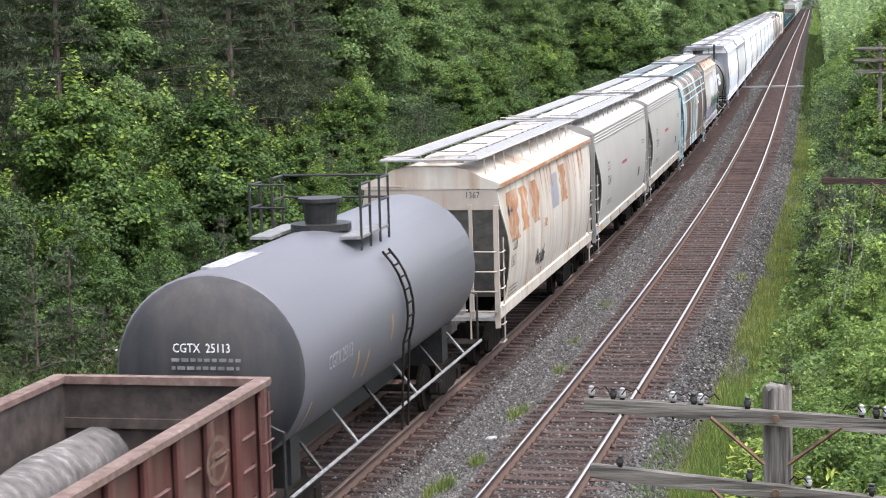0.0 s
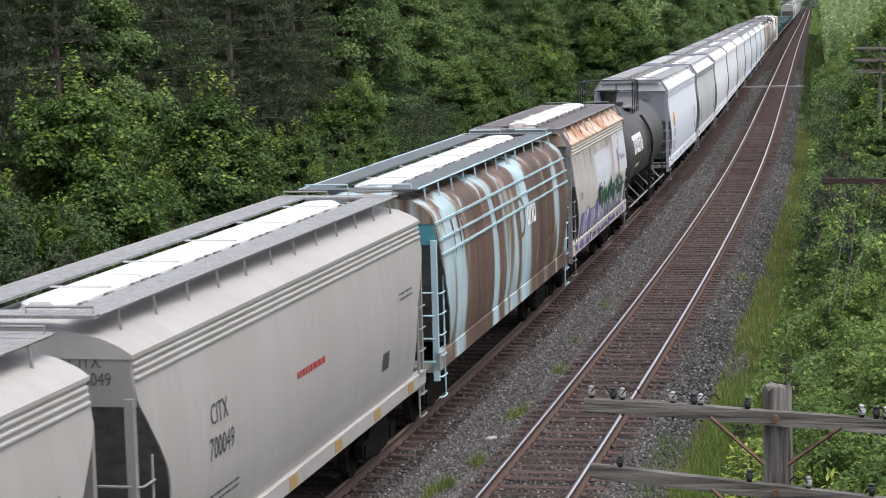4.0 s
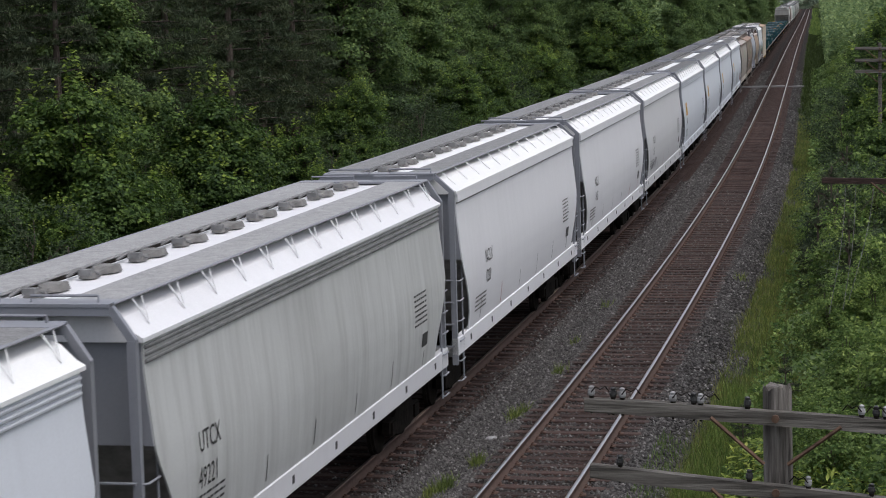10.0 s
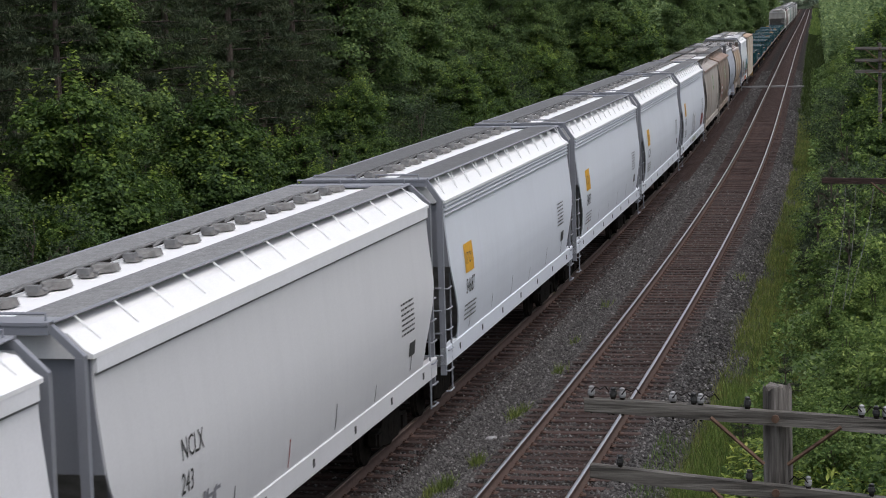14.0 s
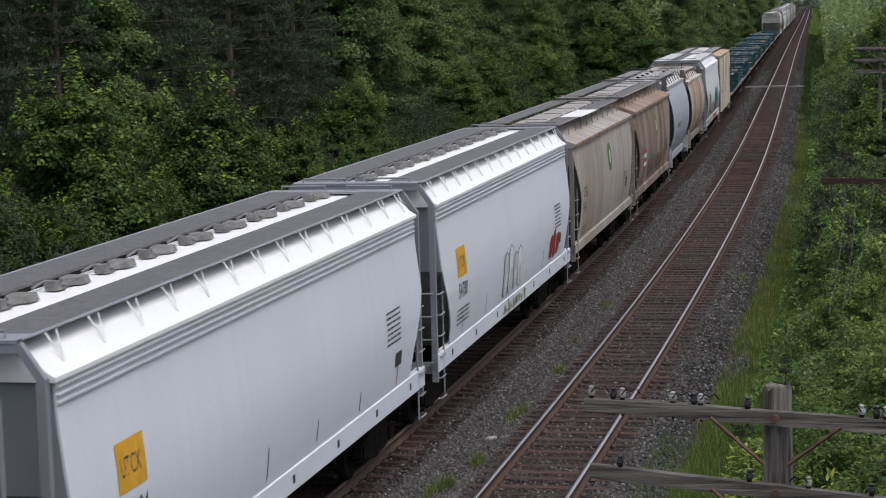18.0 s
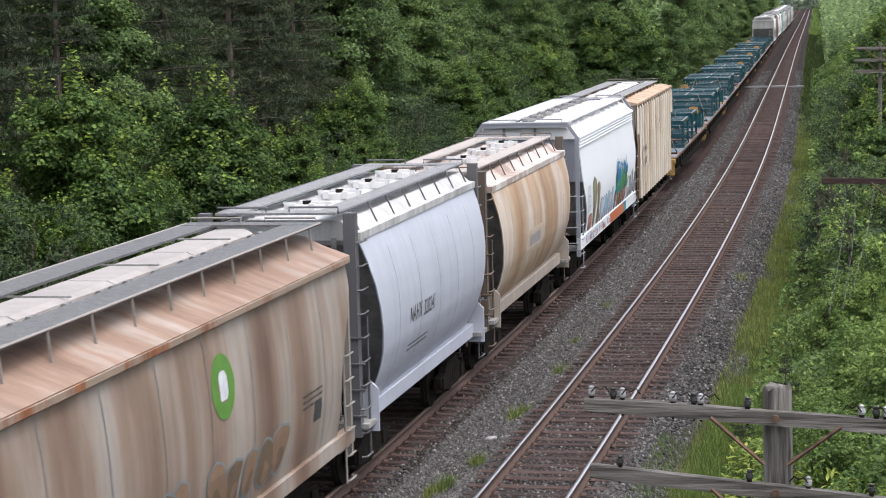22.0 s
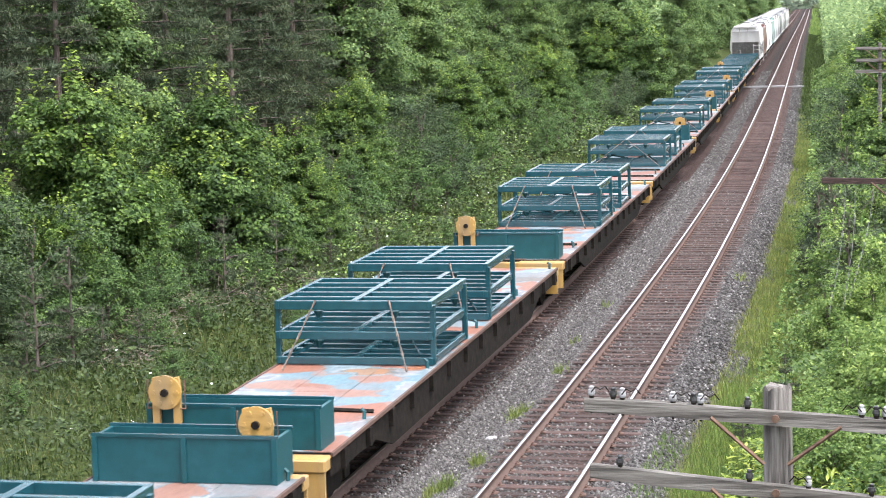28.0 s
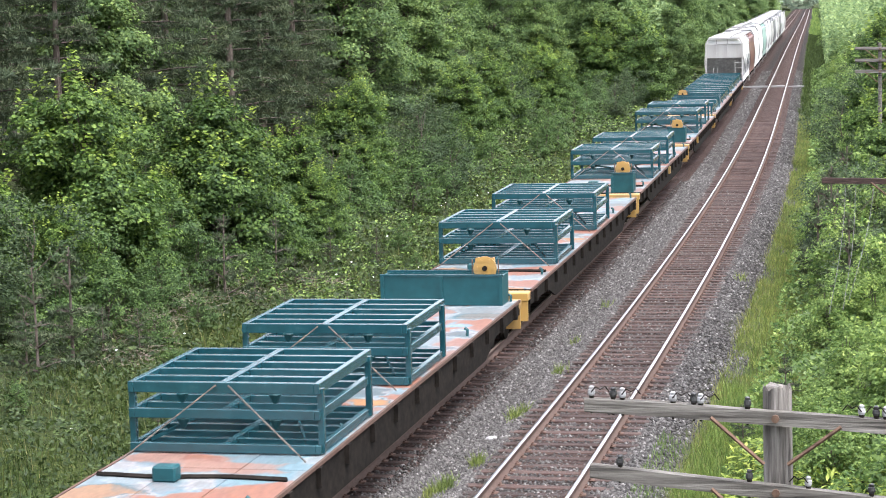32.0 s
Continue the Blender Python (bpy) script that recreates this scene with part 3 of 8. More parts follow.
def dome_tree(name, label, seed, h, spread, leaf, mat, n_clump=70, per=150, knot=0.8, r0=0.07, category="tree", shape=LEAF, faces=LEAF_F, skirt=0.0, tips=None):
    """A young tree leafed to the ground: tiers of flattened sprays over a rounded crown, with upright shoots at the top, and new leaves in the material tips at the ends of its sprays."""
    rng = np.random.default_rng(seed)
    cs, rs, out = [], [], []
    lobes = [(rng.uniform(-0.42, 0.42) * spread, rng.uniform(-0.42, 0.42) * spread, h * rng.uniform(0.62, 1.0), spread * rng.uniform(0.5, 0.72)) for _ in range(5)]
    lobes.append((0, 0, h * 0.97, spread * 0.6))
    lobes.append((0, 0, h * 0.55, spread))
    for i in range(n_clump):
        lx, ly, top, wide = lobes[i % len(lobes)]
        k = rng.random() ** 0.8
        a = i * 2.4 + rng.uniform(-0.6, 0.6)
        prof = math.sqrt(max(0.02, 1 - (1.25 * k - 0.25) ** 2)) if k > 0.2 else 0.85 + 0.75 * k
        q = prof * rng.uniform(0.78, 1.05)
        cs.append((lx + wide * q * math.cos(a), ly + wide * q * math.sin(a), skirt + top * (0.06 + 0.9 * k)))
        rs.append(knot * rng.uniform(0.55, 1.15))
        out.append((math.cos(a) * q, math.sin(a) * q, 0.5 + 0.8 * k))
    for i in range(9):
        lx, ly, top, wide = lobes[i % 6]
        for j in range(3):
            cs.append((lx + rng.uniform(-0.3, 0.3) * wide, ly + rng.uniform(-0.3, 0.3) * wide, top * 0.95 + 0.22 * j * rng.uniform(0.6, 1.4)))
            rs.append(knot * (0.38 - 0.09 * j))
            out.append((0, 0, 1))
    P, N = [], []
    for c, r, o in zip(cs, rs, out):
        n = max(8, int(per * r * r))
        d = rng.normal(0, 1, (n, 3))
        d /= np.linalg.norm(d, axis=1)[:, None]
        rad = r * rng.random(n) ** 0.45 * (1 + 0.3 * np.sin(4 * d[:, 0] + c[1] * 9) * np.sin(5 * d[:, 1] + c[0] * 7))
        q = d * rad[:, None] * np.array([1, 1, 0.5])
        q[:, 2] -= 0.22 * (q[:, 0] ** 2 + q[:, 1] ** 2) / max(r, 0.2)
        P.append(np.array(c) + q)
        N.append(0.55 * d * np.array([1, 1, 0.6]) + 0.45 * np.array(o) + np.array([0, 0, 0.35]) + rng.normal(0, 0.38, (n, 3)))
    P, N = np.concatenate(P), np.concatenate(N)
    keep = P[:, 2] > 0.05
    P, N = P[keep], N[keep]
    N /= np.linalg.norm(N, axis=1)[:, None]
    t = np.cross(N, rng.normal(0, 1, N.shape))
    t /= np.linalg.norm(t, axis=1)[:, None] + 1e-9
    b = np.cross(N, t)
    n = len(P)
    sc = leaf * rng.uniform(0.6, 1.35, n)
    v = P[:, None, :] + sc[:, None, None] * (shape[None, :, 0:1] * t[:, None] + shape[None, :, 1:2] * b[:, None] + shape[None, :, 2:3] * N[:, None])
    f = faces[None] + len(shape) * np.arange(n)[:, None, None]
    root = empty(name)
    stem, limbs = trunk_and_limbs(rng, h * 0.8, (rng.uniform(-0.3, 0.3), rng.uniform(-0.3, 0.3)), np.array(cs)[::6] * np.array([0.8, 0.8, 0.95]), r0)
    part("trunk", stem, M["bark"], root)
    tagged(part("limb_mass", limbs, M["dark_bark"], root), kind="stuff")
    arrays("crown", v.reshape(-1, 3), f.reshape(-1, faces.shape[1]), mat, root)
    if tips:
        Q = []
        for c, r, o in zip(cs, rs, out):
            if c[2] > 0.42 * h and rng.random() < 0.62:
                d = np.array(o) / np.linalg.norm(o)
                e = np.array(c) + d * r * np.array([1.0, 1.0, 0.75])
                lift = np.array([0, 0, 0.55 if c[2] > 0.86 * h else 0.12])
                for j in range(9):
                    Q.append(e + (d * 0.25 + lift) * (j / 9) + rng.normal(0, 0.1 * (1 - 0.07 * j), 3) * np.array([1, 1, 0.45]))
        v, f = leaves(rng, np.array(Q), leaf * 1.25, shape, faces, 1.2)
        tagged(arrays("new_growth", v, f, tips, root, "yellow-green new leaves"), kind="stuff")
    return tagged(root, label, category)


def conifer(name, label, seed, h, spread, tufts, size=0.30, low=0.1):
    """Whorls of drooping branches set with needle tufts."""
    rng = np.random.default_rng(seed)
    root = empty(name)
    bm = B()
    tube(bm, [(0, 0, -0.3), (0, 0, h * 0.5), (0.05, 0, h)], [0.16 * h / 9, 0.10 * h / 9, 0.02], 7)
    part("trunk", bm, M["bark"], root)
    bm = B()
    P = []
    whorls = int(h * 1.7)
    for w in range(whorls):
        k = (w + 0.5) / whorls
        z = h * (low + (1 - low) * k)
        reach = spread * (1 - k) ** 0.8 * rng.uniform(0.75, 1.1) + 0.15
        nb = rng.integers(4, 7)
        for b in range(nb):
            a = 6.283 * b / nb + rng.uniform(-0.5, 0.5)
            L = reach * rng.uniform(0.6, 1.1)
            tip = np.array([math.cos(a) * L, math.sin(a) * L, z - 0.06 * L + rng.uniform(-0.15, 0.3)])
            base = np.array([0, 0, z - 0.1])
            tube(bm, [base, (base + tip) / 2 + np.array([0, 0, 0.08]), tip], [0.04, 0.028, 0.01], 3, cap=False)
            m = max(3, int(tufts * L))
            q = rng.random(m) ** 0.42
            side = rng.normal(0, 0.10 * L + 0.05, (m, 3)) * np.array([1, 1, 0.35]) * (0.5 + 0.5 * (1 - q))[:, None]
            P.append(base + (tip - base) * q[:, None] + side)
    tagged(part("bough_mass", bm, M["dark_bark"], root), kind="stuff")
    P = np.concatenate(P)
    n = len(P)
    # a tuft is six thin needles' bundles spread like a brush
    d = rng.normal(0, 1, (n, 6, 3)) + np.array([0, 0, 0.5])
    d /= np.linalg.norm(d, axis=2)[..., None]
    s = np.cross(d, rng.normal(0, 1, (n, 6, 3)))
    s /= np.linalg.norm(s, axis=2)[..., None]
    ln = size * rng.uniform(0.6, 1.2, (n, 6, 1))
    P = P[:, None, :]
    v = np.stack([P - s * 0.022, P + s * 0.022, P + d * ln], 2).reshape(-1, 3)
    arrays("crown", v, np.arange(len(v)).reshape(-1, 3), M["pine"], root)
    return tagged(root, label, "tree")


def forest_mass(name, label, rng, n, s_rng, u_of, z_of, size, mat, shape=LEAF, faces=LEAF_F, category="woods", power=1.0):
    """Far foliage that nobody could count."""
    s = s_rng[0] + (s_rng[1] - s_rng[0]) * rng.random(n) ** power
    u = u_of(rng, s, n)
    z = z_of(rng, s, u, n)
    v, f = leaves(rng, lay(s, u, z), size * (0.5 + s / 600), shape, faces)
    return tagged(arrays(name, v, f, mat), label, category, kind="stuff")


def set_tree(ob, s, u, scale=1.0, turn=0.0, sink=0.05):
    p = lay(s, u, float(height(np.array(s), np.array(u))) - sink)
    ob.scale = (scale, scale, scale)
    ob.matrix_basis = pose(*[float(a) for a in p], 0, 0, turn) @ Matrix.Diagonal((scale, scale, scale, 1))
    return ob


def copy_tree(ob, s, u, scale, turn, sink=0.05):
    p = lay(s, u, float(height(np.array(s), np.array(u))) - sink)
    c = copy_thing(ob, pose(*[float(a) for a in p], 0, 0, turn))
    c.matrix_basis = pose(*[float(a) for a in p], 0, 0, turn) @ Matrix.Diagonal((scale, scale, scale, 1))
    return c


def plant(kinds, spots):
    """Set each kind of tree at its first spot and copies of it at the others: (kind, s, u, scale)."""
    used, rng = set(), random.Random(21)
    for k, s, u, sc in spots:
        turn = rng.uniform(0, 360)
        if k in used:
            copy_tree(kinds[k], s, u, sc, turn)
        else:
            used.add(k)
            set_tree(kinds[k], s, u, sc, turn)


def woods():
    K = {}
    for i in range(3):
        K["maple%d" % i] = dome_tree("maple_tree", "bright green young maple on the grassy bank", 40 + i, 5.6, 2.4, 0.105, M["maple"], 190, 800, 0.58, shape=BROAD, faces=OVAL_F, tips=M["maple_tip"])
    for i in range(2):
        K["bush%d" % i] = dome_tree("shrub", "leafy green shrub on the railway bank", 50 + i, 2.5, 1.35, 0.10, M["bush"], 60, 520, 0.42, 0.03, "shrub", OVAL, OVAL_F)
    for i in range(2):
        K["light%d" % i] = dome_tree("leafy_shrub", "light green leafy shrub beside the ballast", 55 + i, 3.4, 1.6, 0.11, M["verge_leaf"], 80, 480, 0.46, 0.03, "shrub", OVAL, OVAL_F)
    for i in range(2):
        K["deep%d" % i] = dome_tree("broadleaf_tree", "dense dark green broadleaf tree in the woods", 60 + i, 10.0, 3.3, 0.135, M["deep"], 230, 330, 0.80, 0.14, shape=BROAD, faces=OVAL_F)
    for i in range(2):
        K["pine%d" % i] = conifer("pine_tree", "tall dark pine with drooping branches", 70 + i, 11.0, 3.3, 24, 0.27)
    K["spruce"] = conifer("young_conifer", "small blue-green conifer on the bank", 75, 3.0, 1.1, 24, 0.2, 0.02)
    K["silver0"] = broadleaf("willow_shrub", "grey-green shrub with pale leaves beside the line", 80, 4.2, 2.0, 0.11, 700, M["grey_leaf"], OVAL, OVAL_F, 0.04, 26, 0.05, "shrub")
    rng = random.Random(5)
    spots = [("maple0", 53.5, -15.7, 1.06), ("maple1", 63.5, -14.9, 1.04), ("maple2", 57.5, -17.0, 0.85), ("maple2", 50.0, -18.2, 0.9), ("maple0", 72.5, -14.6, 0.70), ("maple1", 61.5, -15.8, 0.5), ("maple1", 79, -17, 0.5), ("maple0", 91, -16.6, 0.8),
             ("spruce", 43.5, -12.9, 0.85), ("spruce", 46.8, -12.6, 0.5), ("spruce", 60.5, -12.2, 0.7), ("spruce", 74, -14.8, 1.1), ("spruce", 45.2, -13.9, 0.6), ("silver0", 46.5, -15.6, 0.7), ("silver0", 45.0, -17.0, 0.8), ("silver0", 48.6, -15.1, 0.8), ("bush0", 50.6, -14.3, 0.95), ("bush1", 52.4, -14.7, 1.05), ("bush0", 55.0, -14.0, 0.85), ("bush1", 57.2, -14.4, 0.95), ("bush1", 47.0, -14.4, 0.7), ("bush0", 48.0, -14.1, 0.8), ("bush1", 49.6, -13.5, 0.75), ("bush0", 52.0, -13.0, 0.7), ("maple2", 50.2, -14.9, 0.5), ("maple1", 54.3, -14.6, 0.5), ("maple0", 76.0, 6.0, 0.75), ("spruce", 60.6, 4.5, 1.05), ("spruce", 62.3, 3.95, 1.0), ("spruce", 65.2, 4.3, 1.2), ("spruce", 67.8, 4.15, 1.1), ("spruce", 71.0, 4.7, 1.3), ("spruce", 40.6, 3.1, 0.32), ("light0", 53.5, 5.7, 0.85), ("light1", 50.0, 6.4, 0.9), ("light0", 70.0, 5.4, 1.15), ("light1", 79.0, 5.6, 1.2), ("spruce", 56.2, -12.5, 0.85), ("spruce", 45.6, -12.9, 1.0), ("spruce", 64.0, 4.5, 1.0), ("spruce", 58.0, 4.9, 0.9), ("maple1", 70.5, -13.6, 0.5), ("maple2", 66.0, -13.8, 0.45),
             ("bush0", 49.5, -14.6, 0.8), ("bush1", 53, -13.4, 0.6), ("bush0", 57.5, -13.6, 0.75), ("bush1", 64, -14.2, 0.8), ("bush0", 67.5, -13.6, 0.7), ("bush1", 51.0, -13.0, 0.45), ("bush0", 61.8, -13.2, 0.5)]
    # low shrubs and seedlings down the bank
    for i in range(26):
        spots.append((rng.choice(["bush0", "bush1", "spruce", "bush1", "bush0", "spruce"]), rng.uniform(40, 84), rng.uniform(-13.0, -9.2), rng.uniform(0.22, 0.46)))
    # the shrubs that edge the woods on the left
    for i in range(96):
        s = 66 + 160 * (i / 96) ** 1.2
        spots.append((rng.choice(["bush0", "bush1", "bush0", "bush1", "silver0"]), s + rng.uniform(-2, 2), rng.uniform(-18.5, -10.6 if s > 95 else -12.2), rng.uniform(0.5, 1.1)))
        if i % 5 == 0:
            spots.append((rng.choice(["maple2", "maple0"]), s, rng.uniform(-19, -14), rng.uniform(0.35, 0.6) * (1.4 if s > 110 else 1)))
    for i in range(26):
        spots.append((rng.choice(["pine0", "pine1"]), 54 + 62 * (i / 26) + rng.uniform(-1.5, 1.5), rng.uniform(-25.5, -20.5), rng.uniform(0.8, 1.15)))
    # dark trees behind them
    for i in range(62):
        s = 52 + 180 * (i / 62) ** 1.15
        spots.append((rng.choice(["pine0", "pine1", "deep0", "pine0", "pine1"] if s < 110 else ["deep0", "deep1", "deep1", "pine1", "maple1"]), s + rng.uniform(-2, 2), rng.uniform(-27, -20), rng.uniform(0.75, 1.1)))
    for i in range(40):
        s = 58 + 170 * (i / 40)
        spots.append((rng.choice(["pine0", "pine1", "deep1"]), s, rng.uniform(-38, -28), rng.uniform(0.9, 1.3)))
    # the far reaches of the line
    for i in range(90):
        s = 170 + 560 * (i / 90) ** 1.6
        spots.append((rng.choice(["deep0", "deep1", "maple0", "deep1", "maple2", "light0"]), s + rng.uniform(-3, 3), rng.uniform(-20, -10.5), rng.uniform(0.7, 1.25)))
        if i % 2:
            spots.append((rng.choice(["deep0", "deep1", "pine0"]), s + rng.uniform(-3, 3), rng.uniform(-30, -20), rng.uniform(0.9, 1.3)))
        if i % 3:
            spots.append((rng.choice(["light0", "light1", "light0", "silver0"]), s - 60 + rng.uniform(-3, 3), rng.uniform(5.2, 9.5), rng.uniform(0.7, 1.2)))
    # the right-hand side
    for i in range(70):
        s = 38 + 190 * (i / 70) ** 1.25
        spots.append((rng.choice(["light0", "light1", "bush0", "silver0", "light1"]), s, rng.uniform(4.1, 8.0) + 0.003 * s, rng.uniform(0.55, 1.0)))
    for i in range(44):
        s = 60 + 190 * (i / 44) ** 1.15
        spots.append((rng.choice(["light1", "light0", "light1", "light0", "maple1"]), s, rng.uniform(6.6, 11), rng.uniform(0.8, 1.3)))
    spots += [("maple2", 47.5, 6.6, 0.5), ("light0", 41.5, 5.2, 0.65), ("light1", 39.0, 4.6, 0.5), ("light0", 43.5, 5.9, 0.6), ("light1", 51, 5.5, 0.7), ("light0", 36.5, 5.0, 0.6), ("light1", 37.5, 6.2, 0.8), ("silver0", 54, 5.6, 0.7), ("spruce", 44.5, 3.75, 0.42)]
    plant(K, spots)
    r = np.random.default_rng(8)
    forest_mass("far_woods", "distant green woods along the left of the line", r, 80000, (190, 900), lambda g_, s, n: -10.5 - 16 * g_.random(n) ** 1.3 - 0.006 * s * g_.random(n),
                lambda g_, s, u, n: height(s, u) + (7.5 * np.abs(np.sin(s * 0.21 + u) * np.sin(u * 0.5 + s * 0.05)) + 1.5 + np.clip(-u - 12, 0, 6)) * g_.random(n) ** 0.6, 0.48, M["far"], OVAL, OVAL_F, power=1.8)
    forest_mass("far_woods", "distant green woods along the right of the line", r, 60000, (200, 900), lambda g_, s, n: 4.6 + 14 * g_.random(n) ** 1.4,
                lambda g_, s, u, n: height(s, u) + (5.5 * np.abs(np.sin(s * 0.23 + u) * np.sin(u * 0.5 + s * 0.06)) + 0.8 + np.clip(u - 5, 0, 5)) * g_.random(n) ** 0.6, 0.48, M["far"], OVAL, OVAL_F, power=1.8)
    def low_left(s, u):
        bump = 0.55 + 0.45 * np.sin(s * 0.9 + 1.7 * np.sin(u * 0.8)) * np.sin(u * 1.1 + 0.6 * np.sin(s * 0.5))
        return bump * np.interp(-u, (7.6, 9, 12, 14, 16, 26), (0.15, 0.3, 0.6, 1.0, 1.3, 1.5))

    def low_right(s, u):
        bump = 0.55 + 0.45 * np.sin(s * 0.8 + 1.4 * np.sin(u * 0.9)) * np.sin(u * 1.2 + 0.7 * np.sin(s * 0.45))
        return bump * np.interp(u, (2.6, 3.4, 5, 8, 12), (0.2, 0.55, 1.5, 2.6, 3.8))
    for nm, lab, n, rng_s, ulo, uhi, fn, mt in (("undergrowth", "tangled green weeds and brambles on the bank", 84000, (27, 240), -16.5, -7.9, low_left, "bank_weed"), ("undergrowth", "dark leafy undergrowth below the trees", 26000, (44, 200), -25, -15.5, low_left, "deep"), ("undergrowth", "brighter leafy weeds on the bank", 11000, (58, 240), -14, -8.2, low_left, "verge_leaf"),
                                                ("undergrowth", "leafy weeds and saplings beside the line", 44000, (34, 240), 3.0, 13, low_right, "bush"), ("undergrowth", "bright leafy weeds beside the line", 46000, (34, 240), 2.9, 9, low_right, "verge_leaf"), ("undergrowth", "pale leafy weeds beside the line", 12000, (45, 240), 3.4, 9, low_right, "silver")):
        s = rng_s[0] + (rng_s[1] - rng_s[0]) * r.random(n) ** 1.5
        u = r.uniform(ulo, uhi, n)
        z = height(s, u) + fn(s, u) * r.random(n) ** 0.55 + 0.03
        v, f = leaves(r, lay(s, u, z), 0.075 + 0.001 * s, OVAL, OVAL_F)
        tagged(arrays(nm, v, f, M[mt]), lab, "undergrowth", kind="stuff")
    # a rank bed of broad-leaved weeds at the foot of the near pole
    n = 5200
    s, u = r.uniform(27, 38.5, n), r.uniform(3.0, 6.6, n)
    z = height(s, u) + (0.45 + 0.35 * np.sin(s * 2.1 + u) * np.sin(u * 2.3)) * r.random(n) ** 0.5
    v, f = leaves(r, lay(s, u, z), 0.17, np.array([(0, -0.5, 0), (0.17, -0.05, 0.06), (0, 0.6, -0.12), (-0.17, -0.05, 0.06)]), OVAL_F, 1.2)
    tagged(arrays("weed_bed", v, f, M["rank_weed"]), "bright yellow-green broad-leaved weeds below the pole", "weeds", kind="stuff")
    # woods that close the view at the end of the line, air haze put into their colour
    forest_mass("far_woods", "haze-paled woods closing the end of the line", r, 16000, (905, 1000), lambda g_, s, n: g_.uniform(-90, 90, n),
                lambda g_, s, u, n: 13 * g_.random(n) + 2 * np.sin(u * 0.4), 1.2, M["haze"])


def grasses():
    rng = np.random.default_rng(9)

    def patch(n, s0, s1, u0, u1, tall, mat, name, label, power=1.5):
        s = s0 + (s1 - s0) * rng.random(n) ** power
        u = rng.uniform(u0, u1, n)
        keep = (np.sin(s * 0.8 + u * 1.3) + np.sin(s * 0.33 - u * 2.1) + rng.normal(0, 0.8, n)) > -0.9
        s, u = s[keep], u[keep]
        P = lay(s, u, height(s, u) - 0.02)
        k = len(P)
        a = rng.uniform(0, 6.283, k)
        h = tall * rng.uniform(0.4, 1.3, k)
        w = 0.006 + 0.00014 * s
        x, y = np.cos(a), np.sin(a)
        side = np.stack([x, y, 0 * x], -1) * w[:, None]
        tip = np.stack([-y * 0.4 * h + rng.normal(0, 0.15, k) * h, x * 0.4 * h, h], -1)
        v = np.stack([P - side, P + side, P + tip], 1).reshape(-1, 3)
        tagged(arrays(name, v, np.arange(3 * k).reshape(-1, 3), mat), label, "grass", kind="stuff")
    patch(150000, 33, 150, 2.2, 4.3, 0.17, M["verge_grass"], "verge_grass", "tall green grass along the ballast edge")
    patch(7000, 33, 46, 2.35, 3.4, 0.3, M["rank_grass"], "verge_grass", "rank tall grass beside the ballast below the pole", 1.0)
    patch(1500, 33, 39.5, 1.62, 2.35, 0.15, M["rank_grass"], "verge_grass", "thin green weeds creeping onto the ballast", 1.0)
    patch(14000, 40, 150, 2.45, 4.2, 0.2, M["rank_grass"], "verge_grass", "green clumps in the verge grass")
    patch(16000, 33, 150, 2.1, 4.0, 0.24, M["straw"], "dry_grass", "straw-coloured grass stems on the verge")
    patch(90000, 26, 130, -13.5, -7.0, 0.28, M["grass"], "bank_grass", "rough green grass on the bank beyond the tracks", 1.2)
    patch(6000, 26, 130, -13.5, -7.2, 0.40, M["straw"], "dry_grass", "straw-coloured grass stems on the bank", 1.2)
    patch(16000, 150, 420, 2.1, 5.0, 0.5, M["grass"], "verge_grass", "green grass along the far ballast edge", 1.2)
    patch(9000, 420, 900, 2.1, 5.5, 0.9, M["verge_leaf"], "verge_grass", "pale grass beside the far rails", 1.2)
    # small white flowers on the bank
    n = 70
    s, u = rng.uniform(38, 95, n), rng.uniform(-13, -8, n)
    v, f = leaves(rng, lay(s, u, height(s, u) + rng.uniform(0.25, 0.6, n)), 0.07, LEAF, LEAF_F, 1.5)
    tagged(arrays("wild_flowers", v, f, M["letter_white"]), "small white wild flowers in the grass", "flowers", kind="stuff")
    # tufts that grow in the ballast beside the sleepers
    for s, u, n, r in ((34.6, -1.60, 260, 0.22), (34.1, -1.75, 120, 0.2), (36.3, -1.38, 150, 0.16), (40.7, -1.45, 160, 0.2), (41.3, -1.38, 60, 0.12), (45.8, -1.35, 90, 0.2), (50, -1.6, 40, 0.2), (56, -1.6, 40, 0.25), (62, 1.7, 60, 0.3)):
        a = rng.normal(0, 1, (n, 2)) * r * np.array([1.2, 0.35])
        ss, uu = s + a[:, 0], u + a[:, 1]
        P = lay(ss, uu, height(ss, uu) - 0.02)
        h = rng.uniform(0.08, 0.3, n)
        th = rng.uniform(0, 6.283, n)
        side = np.stack([np.cos(th), np.sin(th), 0 * th], -1) * 0.011
        tip = np.stack([rng.normal(0, 0.4, n) * h, rng.normal(0, 0.4, n) * h, h], -1)
        v = np.stack([P - side, P + side, P + tip], 1).reshape(-1, 3)
        tagged(arrays("grass_tuft", v, np.arange(3 * n).reshape(-1, 3), M["verge_grass"]), "bright green weed tuft growing in the ballast", "grass", kind="stuff")
    # dead twigs and old stems lying in the bank's bare patches
    n = 1500
    c = np.array([(53.0, -12.6), (47.6, -12.2), (57.5, -12.4), (50.2, -12.9), (62.0, -11.8)])[rng.integers(0, 5, n)]
    s, u = c[:, 0] + rng.normal(0, 1.0, n), c[:, 1] + rng.normal(0, 0.45, n)
    P = lay(s, u, height(s, u) + rng.uniform(0.0, 0.25, n))
